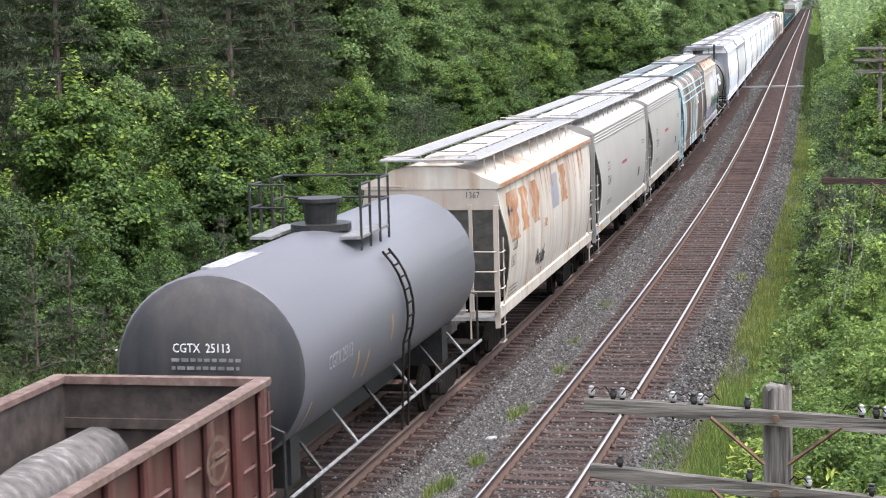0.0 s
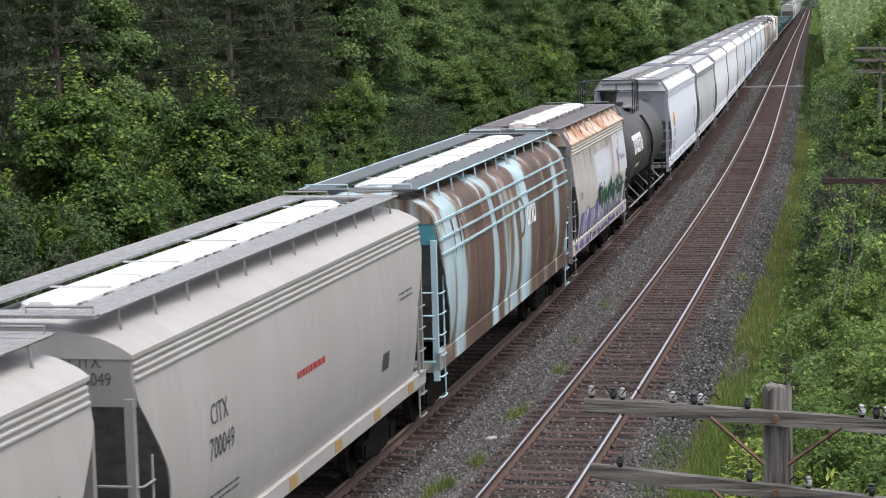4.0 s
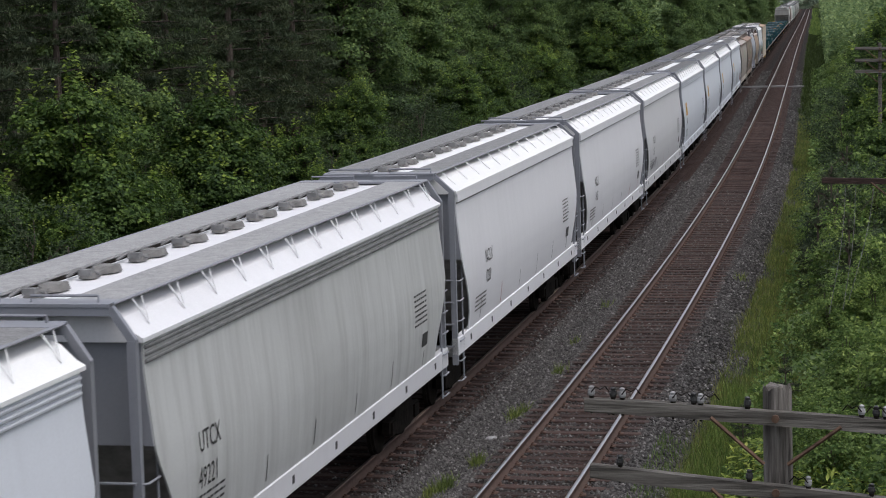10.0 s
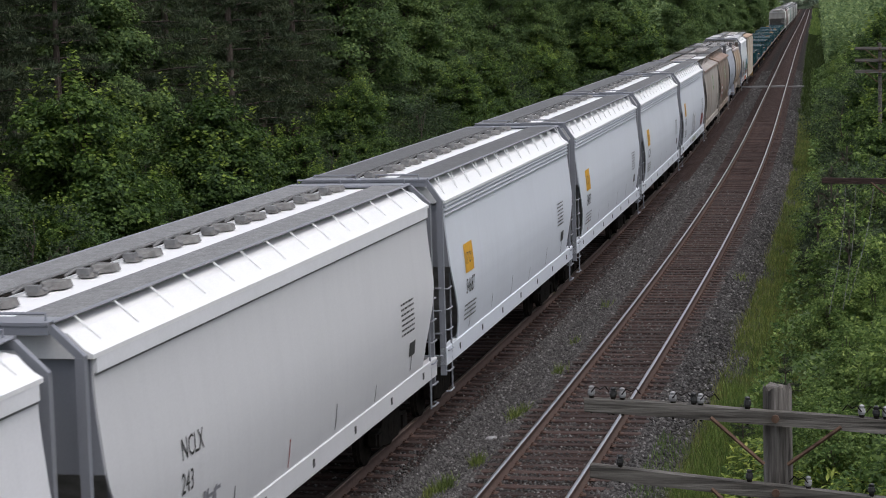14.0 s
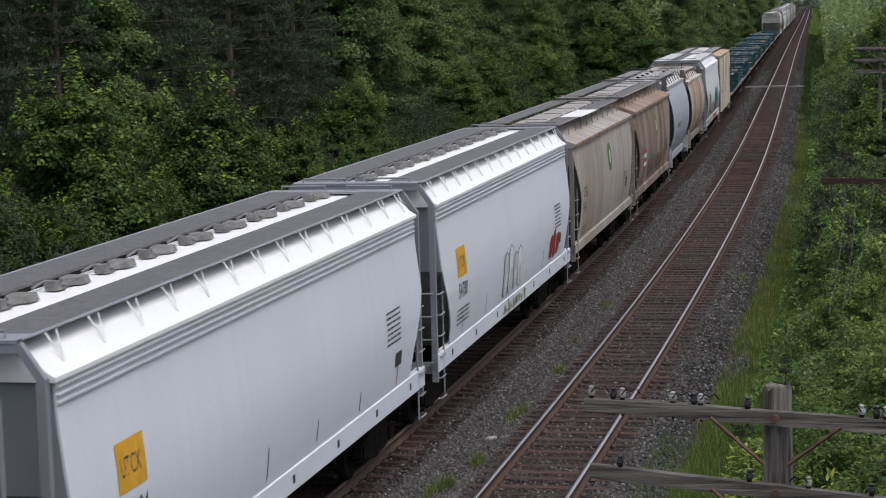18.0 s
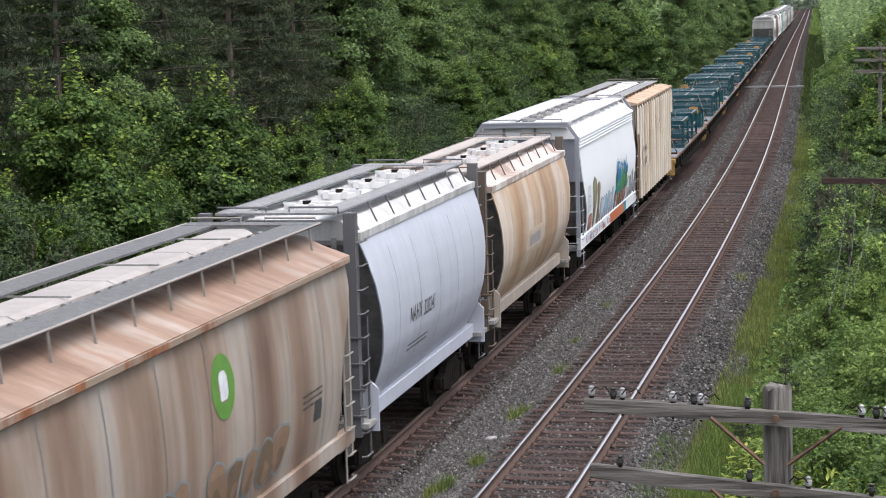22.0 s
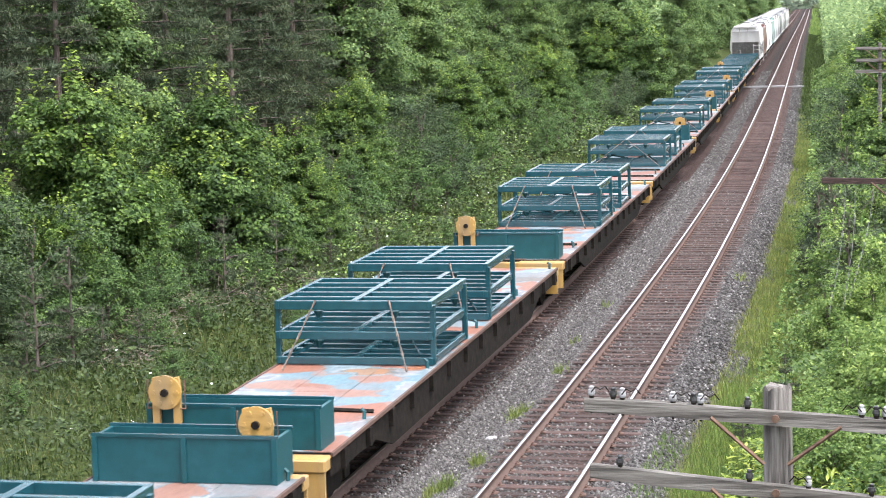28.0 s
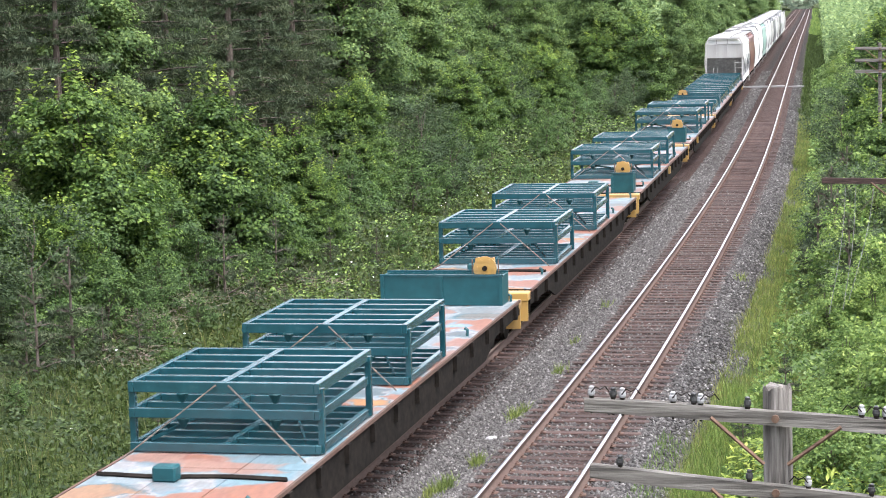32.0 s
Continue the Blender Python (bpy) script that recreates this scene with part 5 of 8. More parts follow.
        tube(bm, [(x * (bw + 0.01), -h + 0.1, top + 0.03), (x * (bw + 0.01), h - 0.1, top + 0.03)], 0.02, 4)
        part("board_edge", bm, post, car)
        n = max(6, int(L / 1.2))

        def slope(q):
            us, vs = [p[0] for p in reversed(half)], [p[1] for p in reversed(half)]
            return float(np.interp(q, us, vs))
        for k in range(n):
            y = -h + 0.7 + (L - 1.4) * k / (n - 1)
            bm = B()
            if rnd:
                tube(bm, [(x * 1.24, y, eave + 0.10), (x * (bw + 0.03), y, top + 0.02)], 0.02, 4)
            elif framed:
                foot_at = (x * 1.40, y + 0.10, slope(1.40) + 0.012)
                tube(bm, [(x * bw, y, top + 0.02), foot_at], 0.013, 4)
                if reach is None:
                    tube(bm, [foot_at, (x * bw, y + 0.32, top + 0.02)], 0.011, 4)
            else:
                tube(bm, [(x * bw, y, top + 0.02), (x * (bw + 0.04), y, slope(bw + 0.04) - 0.01)], 0.020, 4)
            if x > 0 or k % 2 == 0:
                part("bracket", bm, roof if framed else post, car)
            else:
                bm.free()
    # hatches
    zt = top - (0.03 if framed else 0.12)
    if hatch == "pads":
        n = max(4, int(L / 1.66))
        for k in range(n):
            y = -h + 1.2 + (L - 2.4) * k / (n - 1)
            bm = B()
            dog_bone(bm, y, zt + 0.02, 0.17)
            hb = part("hatch_cover", bm, M["hatch_grey"], car, "grey hatch latch bar")
            bm = B()
            tube(bm, [(-0.34, y - 0.50, zt + 0.05), (-0.22, y - 0.34, zt + 0.13), (0.05, y - 0.30, zt + 0.07)], 0.022, 5)
            box(bm, -0.19, -0.02, y - 0.46, y - 0.33, zt + 0.06, zt + 0.14)
            part("latch_bar", bm, M["grey_steel"], hb)
        bm = B()
        tube(bm, [(-0.36, -h + 0.8, zt + 0.05), (-0.36, h - 0.8, zt + 0.05)], 0.025, 5)
        part("hinge_rod", bm, M["dark_steel"], car)
    elif hatch == "round":
        for k in range(4 if L > 9 else 3):
            y = -h + 1.9 + (L - 3.8) * k / 3
            bm = B()
            disc(bm, (0, y, zt + 0.06), (0, 0, 1), 0.34, 0.12, 18)
            box(bm, -0.42, 0.42, y - 0.03, y + 0.03, zt + 0.12, zt + 0.16)
            for a in np.arange(6) * math.pi / 3:
                box(bm, 0.35 * math.cos(a) - 0.05, 0.35 * math.cos(a) + 0.05, y + 0.35 * math.sin(a) - 0.05, y + 0.35 * math.sin(a) + 0.05, zt + 0.03, zt + 0.16)
            hb = part("hatch_cover", bm, hatch_mat, car)
            bm = B()
            disc(bm, (0, y, zt + 0.15), (0, 0, 1), 0.08, 0.06, 8)
            part("hatch_lock", bm, M["dark_steel"], hb)
    else:
        n = max(4, int(L / 2.9))
        w = (L - 2.0) / n
        for k in range(n):
            y = -h + 1.0 + w * (k + 0.5)
            bm = B()
            ya, yb = y - w / 2 + 0.02, y + w / 2 - 0.02
            nose = [(0.0, 1.0)] if 0 < k < n - 1 else [(0.0, 0.45), (0.12, 0.8), (0.3, 1.0)]
            secs = [(ya + q, f) for q, f in (nose if k == 0 else [(0.0, 1.0)])] + [(yb - q, f) for q, f in reversed(nose if k == n - 1 else [(0.0, 1.0)])]
            loft(bm, [[(-0.40 * f, q, zt + 0.01), (-0.38 * f, q, zt + 0.12), (-0.28 * f, q, zt + 0.165), (0.28 * f, q, zt + 0.165), (0.38 * f, q, zt + 0.12), (0.40 * f, q, zt + 0.01)] for q, f in secs])
            bmesh.ops.recalc_face_normals(bm, faces=bm.faces)
            hb = part("hatch_cover", bm, hatch_mat, car)
            for q in (-0.42, -0.08, 0.28, 0.42):
                bm = B()
                box(bm, 0.40, 0.54, y + q * w - 0.09, y + q * w + 0.09, zt + 0.0, zt + 0.10)
                tube(bm, [(0.47, y + q * w - 0.10, zt + 0.10), (0.47, y + q * w + 0.10, zt + 0.10)], 0.05, 6)
                part("hatch_clamp", bm, M["hatch_grey"], hb, "grimy hatch clamp")
            bm = B()
            box(bm, -0.40, 0.42, y - 0.02, y + 0.02, zt + 0.165, zt + 0.185)
            part("hatch_strap", bm, stripe or hatch_mat, hb)
    moving(car, (s0 + s1) / 2)
    return car, side, h


def tank_car(label, s0, s1, mat, end_mat, R=1.5, zc=2.72, platform=True):
    """A tank car whose shell runs from s0 to s1."""
    L = s1 - s0
    h = L / 2
    car = empty("tank_car")
    tagged(car, label, "tank car", "freight cars of the train")
    N = 40

    def ring(y, r):
        return [(r * math.cos(2 * math.pi * k / N), y, zc + r * math.sin(2 * math.pi * k / N)) for k in range(N)]
    bm = B()
    loft(bm, [ring(-h, R - 0.03), ring(-h + 0.04, R), ring(h - 0.04, R), ring(h, R - 0.03)], caps=False)
    part("shell", bm, mat, car, "", True)
    for d in (-1, 1):
        bm = B()
        prof = [(0.0, R - 0.03), (0.16, R * 0.93), (0.32, R * 0.78), (0.45, R * 0.52), (0.52, R * 0.22)]
        rings = loft(bm, [ring(d * (h + a), r) for a, r in prof], caps=False)
        bm.faces.new(rings[-1])
        bmesh.ops.recalc_face_normals(bm, faces=bm.faces)
        part("tank_head", bm, end_mat, car, "", True)
        bm = B()
        box(bm, -1.35, 1.35, min(d * (h + 0.25), d * (h + 0.85)), max(d * (h + 0.25), d * (h + 0.85)), 0.95, 1.03)
        part("end_platform", bm, M["dark_steel"], car)
        bm = B()
        tube(bm, [(1.35, d * (h + 0.8), 1.0), (1.35, d * (h + 0.8), 2.0), (1.1, d * (h + 0.8), 2.1), (-1.1, d * (h + 0.8), 2.1), (-1.35, d * (h + 0.8), 2.0), (-1.35, d * (h + 0.8), 1.0)], 0.025, 5)
        part("end_railing", bm, M["black"], car)
        coupler(car, d * (h + 0.85), d)
        truck(car, d * (h - 0.9))
        bm = B()
        box(bm, -1.0, 1.0, d * (h - 0.9) - 0.25, d * (h - 0.9) + 0.25, 0.8, 1.6)
        part("saddle", bm, M["black"], car)
    bm = B()
    box(bm, -0.3, 0.3, -h - 0.8, h + 0.8, 0.78, 1.1)
    part("centre_sill", bm, M["black"], car)
    # side walkway rail with its stanchions
    for x in (-1, 1):
        bm = B()
        tube(bm, [(x * 1.42, -h - 0.8, 1.02), (x * 1.42, h + 0.8, 1.02)], 0.03, 6)
        part("side_rail", bm, M["grey_steel"], car)
        for k in range(6):
            y = -h * 0.85 + 2 * h * 0.85 * k / 5
            bm = B()
            tube(bm, [(x * 1.42, y, 1.02), (x * 0.85, y + 0.35, 1.55)], 0.03, 5)
            part("stanchion", bm, M["grey_steel"] if k % 2 else M["black"], car)
    # dome platform with railings and the ladders that follow the shell
    top = zc + R
    bm = B()
    tube(bm, [(0, 0, top - 0.03), (0, 0, top + 0.47)], [0.27, 0.33], 18)
    disc(bm, (0, 0, top + 0.02), (0, 0, 1), 0.55, 0.12, 18)
    d_ = part("dome", bm, M["black"], car, "black manway housing")
    bm = B()
    disc(bm, (0, 0, top + 0.5), (0, 0, 1), 0.40, 0.07, 18)
    part("dome_cover", bm, M["black"], d_)
    for x in (-1, 1):
        bm = B()
        box(bm, min(x * 0.62, x * 1.0), max(x * 0.62, x * 1.0), -1.05, 1.05, top - 0.10, top - 0.05)
        pl = part("platform", bm, M["grey_steel"], car, "grey grated platform")
        for ya, yb in ((-1.0, -0.35), (0.35, 1.0)):
            for y in (ya, yb):
                bm = B()
                tube(bm, [(x * 1.0, y, top - 0.3), (x * 1.0, y, top + 0.85)], 0.025, 5)
                part("railing_post", bm, M["black"], pl, "black railing post")
            for z in (0.45, 0.85):
                bm = B()
                tube(bm, [(x * 1.0, ya, top + z), (x * 1.0, yb, top + z)], 0.025, 5)
                part("handrail", bm, M["black"], pl, "black platform handrail")
        bm = B()
        for y in (-0.22, 0.22):
            tube(bm, [(x * (R + 0.1) * math.cos(a), y, zc + (R + 0.1) * math.sin(a)) for a in np.linspace(0.75, -0.35, 8)] + [(x * 1.43, y, 0.6)], 0.024, 5)
        for a in np.linspace(0.7, -0.35, 8):
            tube(bm, [(x * (R + 0.1) * math.cos(a), -0.22, zc + (R + 0.1) * math.sin(a)), (x * (R + 0.1) * math.cos(a), 0.22, zc + (R + 0.1) * math.sin(a))], 0.018, 5)
        part("ladder", bm, M["dark_steel"], car)
    for y in (-1.0, 1.0):
        for z in (0.45, 0.85):
            bm = B()
            tube(bm, [(-1.0, y, top + z), (-0.35 if y < 0 else 1.0, y, top + z)], 0.022, 5)
            part("end_rail", bm, M["black"], car)
    side = Side([(zc + R * math.sin(a), R * math.cos(a)) for a in np.linspace(-1.4, 1.4, 29)])
    moving(car, (s0 + s1) / 2)
    return car, side, h


def gondola(label, s0, s1):
    L = s1 - s0
    h = L / 2
    car = empty("gondola_car")
    tagged(car, label, "gondola car", "freight cars of the train")
    red = paint("red_brown_gondola_paint", (0.075, 0.024, 0.021), 0.4, 0.25, (0.08, 0.045, 0.035), seed=3)
    inner = rough_stuff("rusty_gondola_inside", [(0.3, (0.02, 0.017, 0.016)), (0.7, (0.075, 0.058, 0.05))], 3, 8, 0.9, 0.4, 0.02)
    zt, zf = 2.96, 1.15
    bm = B()
    box(bm, -1.5, 1.5, -h, h, zf - 0.12, zf)
    part("floor", bm, inner, car)
    for x in (-1, 1):
        bm = B()
        box(bm, *sorted((x * 1.44, x * 1.47)), -h, h, zf, zt)
        part("side_wall", bm, red if x > 0 else inner, car)
        bm = B()
        box(bm, *sorted((x * 1.40, x * 1.61)), -h - 0.02, h + 0.02, zt, zt + 0.12)
        bmesh.ops.bevel(bm, geom=bm.edges[:], offset=0.02, segments=1, affect="EDGES")
        part("top_chord", bm, M["scuffed"], car, "scuffed rusty top edge")
        bm = B()
        box(bm, *sorted((x * 1.40, x * 1.58)), -h, h, 0.95, 1.2)
        part("side_sill", bm, red, car)
        for k in range(15):
            y = -h + 0.25 + (L - 0.5) * k / 14
            bm = B()
            box(bm, *sorted((x * 1.472, x * 1.60)), y - 0.10, y + 0.10, 1.2, zt)
            bmesh.ops.bevel(bm, geom=[e for e in bm.edges if abs(e.verts[0].co.z - e.verts[1].co.z) > 0.5], offset=0.04, segments=1, affect="EDGES")
            part("side_rib", bm, red, car)
            if x > 0 and k:
                for z in (1.5, 1.95, 2.4):
                    bm = B()
                    tube(bm, [(1.47, y - 0.85, z), (1.51, y - 0.8, z), (1.51, y - 0.3, z), (1.47, y - 0.25, z)], 0.03, 5)
                    part("side_stamping", bm, red, car)
    for d in (-1, 1):
        bm = B()
        box(bm, -1.5, 1.5, *sorted((d * h, d * (h - 0.05))), zf, zt)
        for z in (1.5, 1.95, 2.4):
            box(bm, -1.5, 1.5, *sorted((d * (h - 0.05), d * (h - 0.11))), z - 0.07, z + 0.07)
        part("end_wall", bm, inner, car)
        bm = B()
        box(bm, -1.40, 1.40, *sorted((d * (h + 0.05), d * (h - 0.12))), zt, zt + 0.11)
        part("end_chord", bm, M["scuffed"], car)
        coupler(car, d * h, d)
        truck(car, d * (h - 1.75))
        ladder(car, red, 1.60, d * (h - 0.35) - 0.2, 0.6, 2.9)
    moving(car, (s0 + s1) / 2)
    return car, Side([(0, 1.61), (5, 1.61)]), h


def deck_material():
    m, nt, b = material("worn_painted_deck", 0.6)
    warp = texture(nt, "noise", 2.0, (1, 1, 1), 4, 0.6)
    mp = nt.nodes.new("ShaderNodeVectorMath")
    mp.operation = "MULTIPLY_ADD"
    mp.inputs[1].default_value = (0.9, 0.9, 0.0)
    nt.links.new(warp.outputs["Color"], mp.inputs[0])
    v = texture(nt, "voronoi", 1.15, (1.0, 1.0, 1))
    v.feature = "SMOOTH_F1"
    v.inputs["Smoothness"].default_value = 0.45
    nt.links.new(v.inputs["Vector"].links[0].from_socket, mp.inputs[2])
    nt.links.new(mp.outputs[0], v.inputs["Vector"])
    f = texture(nt, "noise", 14, (1, 0.3, 1), 5, 0.6)
    n = texture(nt, "noise", 0.9, (1, 1, 1), 5, 0.6)
    sep = nt.nodes.new("ShaderNodeSeparateColor")
    nt.links.new(v.outputs["Color"], sep.inputs[0])
    tone = ramp(nt, sep.outputs[0], [(0.0, (0.20, 0.075, 0.03)), (0.2, (0.15, 0.07, 0.055)), (0.30, (0.19, 0.115, 0.09)), (0.42, (0.07, 0.15, 0.185)), (0.62, (0.22, 0.225, 0.23)), (0.82, (0.022, 0.075, 0.095)), (1.0, (0.24, 0.11, 0.035))])
    oi = nt.nodes.new("ShaderNodeObjectInfo")
    tint = ramp(nt, oi.outputs["Random"], [(0.0, (0.14, 0.06, 0.045)), (0.5, (0.16, 0.08, 0.05)), (0.8, (0.12, 0.09, 0.08)), (1.0, (0.07, 0.12, 0.14))])
    c = blend(nt, ramp(nt, n.outputs["Fac"], [(0.40, g(0.0)), (0.7, g(0.4))]).outputs[0], tone.outputs[0], tint.outputs[0])
    c = blend(nt, 0.5, c, ramp(nt, f.outputs["Fac"], [(0.3, g(0.55)), (0.7, g(1.2))]).outputs[0], "MULTIPLY")
    nt.links.new(c, b.inputs["Base Color"])
    relief(nt, b, f.outputs["Fac"], 0.2, 0.01)
    return m


M["deck"] = deck_material()
DECK = 1.33


def flat_car(label, s0, s1, seed, bumps=(1.7, 4.6)):
    """A long flat car with a patchwork deck, deep side sills and yellow end sills."""
    L = s1 - s0
    h = L / 2
    rng = random.Random(seed)
    car = empty("flat_car")
    tagged(car, label, "flat car", "freight cars of the train")
    bm = B()
    box(bm, -1.56, 1.56, -h + 0.45, h - 0.45, DECK - 0.10, DECK - 0.008)
    part("deck_frame", bm, M["dark_steel"], car)
    n = 9
    w = (L - 0.9) / n
    for k in range(n):
        for j in range(3):
            bm = B()
            x0 = -1.55 + 3.1 * j / 3
            y0 = -h + 0.45 + w * k
            box(bm, x0 + 0.005, x0 + 3.1 / 3 - 0.005, y0 + 0.006, y0 + w - 0.006, DECK - 0.008, DECK + rng.uniform(0.0, 0.006))
            part("deck_panel", bm, M["deck"], car)
    for x in (-1, 1):
        bm = B()
        ring = [(-h + 0.3, DECK - 0.06), (h - 0.3, DECK - 0.06), (h - 0.3, 0.98), (h - 3.2, 0.95), (h - 4.4, 0.62), (-h + 4.4, 0.62), (-h + 3.2, 0.95), (-h + 0.3, 0.98)]
        loft(bm, [[(x * q, y, z) for y, z in ring] for q in (1.50, 1.56)])
        bmesh.ops.recalc_face_normals(bm, faces=bm.faces)
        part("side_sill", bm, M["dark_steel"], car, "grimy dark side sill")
        bm = B()
        box(bm, *sorted((x * 1.555, x * 1.60)), -h + 0.35, h - 0.35, DECK - 0.05, DECK + 0.012)
        part("rub_rail", bm, M["plate"], car, "rusty yellowed deck edge")
        for k in range(14):
            y = -h + 1.0 + (L - 2) * k / 13
            bm = B()
            box(bm, *sorted((x * 1.56, x * 1.64)), y - 0.09, y + 0.09, 0.98, DECK - 0.05)
            part("stake_pocket", bm, M["yellow"] if rng.random() < 0.03 else M["dark_steel"], car)
            if k % 3 == 1 and x > 0:
                bm = B()
                tube(bm, [(x * 1.42, y + 0.4, DECK), (x * 1.42, y + 0.42, DECK + 0.13), (x * 1.36, y + 0.44, DECK + 0.16)], 0.035, 5)
                part("winch_hook", bm, M["teal_dark"], car)
    for d in (-1, 1):
        bm = B()
        for a, b in ((-1.56, -0.34), (0.34, 1.56)):
            box(bm, a, b, *sorted((d * h, d * (h - 0.42))), DECK - 0.24, DECK - 0.03)
        bmesh.ops.bevel(bm, geom=bm.edges[:], offset=0.025, segments=1, affect="EDGES")
        box(bm, -0.34, 0.34, *sorted((d * (h - 0.1), d * (h - 0.42))), DECK - 0.24, DECK - 0.06)
        part("end_sill", bm, M["yellow"], car, "worn yellow end sill")
        bm = B()
        box(bm, 1.20, 1.54, *sorted((d * (h - 0.03), d * (h - 0.10))), 0.62, DECK - 0.24)
        part("end_step", bm, M["yellow"], car)
        coupler(car, d * h, d)
        truck(car, d * (h - 2.1))
    for q in bumps:
        bm = B()
        vs = box(bm, -0.52, -0.16, -h + q - 0.14, -h + q + 0.14, DECK, DECK + 0.24)
        bmesh.ops.bevel(bm, geom=bm.edges[:], offset=0.03, segments=1, affect="EDGES")
        part("deck_stop", bm, M["teal_dark"], car, "teal steel stop block")
        bm = B()
        pts = [(x, -h + q + 0.16 + 0.05 * math.sin(3 * x), DECK + 0.03) for x in np.linspace(-1.5, 1.45, 12)]
        tube(bm, pts, 0.04, 4)
        part("lashing_chain", bm, M["dark_steel"], car, "slack chain across the deck")
    moving(car, (s0 + s1) / 2)
    return car


def frame_stack(label, s0, s1, crossed=False):
    """A pair of steel load frames held one over the other on four legs, over a base frame."""
    L = s1 - s0
    h = L / 2
    th = empty("steel_frame_stack")
    tagged(th, label, "steel frame", "teal load frames on the flat cars")
    W2 = 1.54
    base, mid, top = 0.02, (0.57 if crossed else 0.52), (0.98 if crossed else 1.10)
    m = M["teal"]

    def beam(name, x0, x1, y0, y1, z0, z1):
        bm = B()
        box(bm, x0, x1, y0, y1, z0, z1)
        bmesh.ops.bevel(bm, geom=bm.edges[:], offset=0.008, segments=1, affect="EDGES")
        return part(name, bm, m, th)
    for z, hh, n in ((top - 0.03, 0.17, 5), (mid - 0.02, 0.15, 5), (base, 0.14, 6)):
        for x in (-1, 1):
            beam("side_beam", *sorted((x * (W2 - 0.09), x * W2)), -h, h, z, z + hh)
        for d in (-1, 1):
            beam("end_beam", -W2 + 0.09, W2 - 0.09, *sorted((d * h, d * (h - 0.10))), z, z + hh)
        beam("centre_beam", -0.06, 0.06, -h + 0.10, h - 0.10, z + 0.03, z + hh + 0.004)
        for k in range(1, n):
            y = -h + L * k / n
            for a, b in ((-W2 + 0.09, -0.06), (0.06, W2 - 0.09)):
                beam("cross_beam", a, b, y - 0.055, y + 0.055, z + 0.02, z + hh - 0.01)
        if z > 0.3:
            for x in (-0.75, 0.75):
                for d in (-1, 1):
                    bm = B()
                    q = d * (h - 0.28)
                    tube(bm, [(x, q, z + 0.02), (x, q, z - 0.06), (x, q, z - 0.2)], [0.05, 0.10, 0.035], 8)
                    part("stacking_cone", bm, M["teal_dark"], th)
    for x in (-1, 1):
        for d in (-1, 1):
            beam("leg", *sorted((x * (W2 - 0.07), x * (W2 + 0.03))), *sorted((d * (h - 0.1), d * (h - 0.21))), base, top + 0.05)
        for a, b in ((0.0, 0.42), (0.42, 0.0)):
            bm = B()
            p, q = Vector((x * (W2 - 0.3), -h + 0.2, base + 0.16 + a)), Vector((x * 0.2, h - 0.5, base + 0.16 + b))
            loft(bm, [[v + Vector((0, dy, dz)) for dy, dz in ((-0.05, -0.03), (0.05, -0.03), (0.05, 0.03), (-0.05, 0.03))] for v in (p, q)])
            part("folded_brace", bm, m, th)
        # the chain that lashes the stack to the deck
        bm = B()
        if crossed:
            pts = [Vector((x * 0.1, -h - 0.02, top + 0.1)).lerp(Vector((x * 1.45, -h - 0.55, 0.03)), t) for t in np.linspace(0, 1, 9)]
        else:
            pts = [Vector((x * 0.72, -h - 0.02, top + 0.15)).lerp(Vector((x * 1.2, -h - 0.75, 0.03)), t) for t in np.linspace(0, 1, 9)]
        tube(bm, pts, [0.011 if i % 2 else (0.015 if crossed else 0.026) for i in range(9)], 5)
        part("chain", bm, M["chain"], th, "rusty lashing chain")
    moving(th, (s0 + s1) / 2, -0.04, DECK + 0.006)
    return th


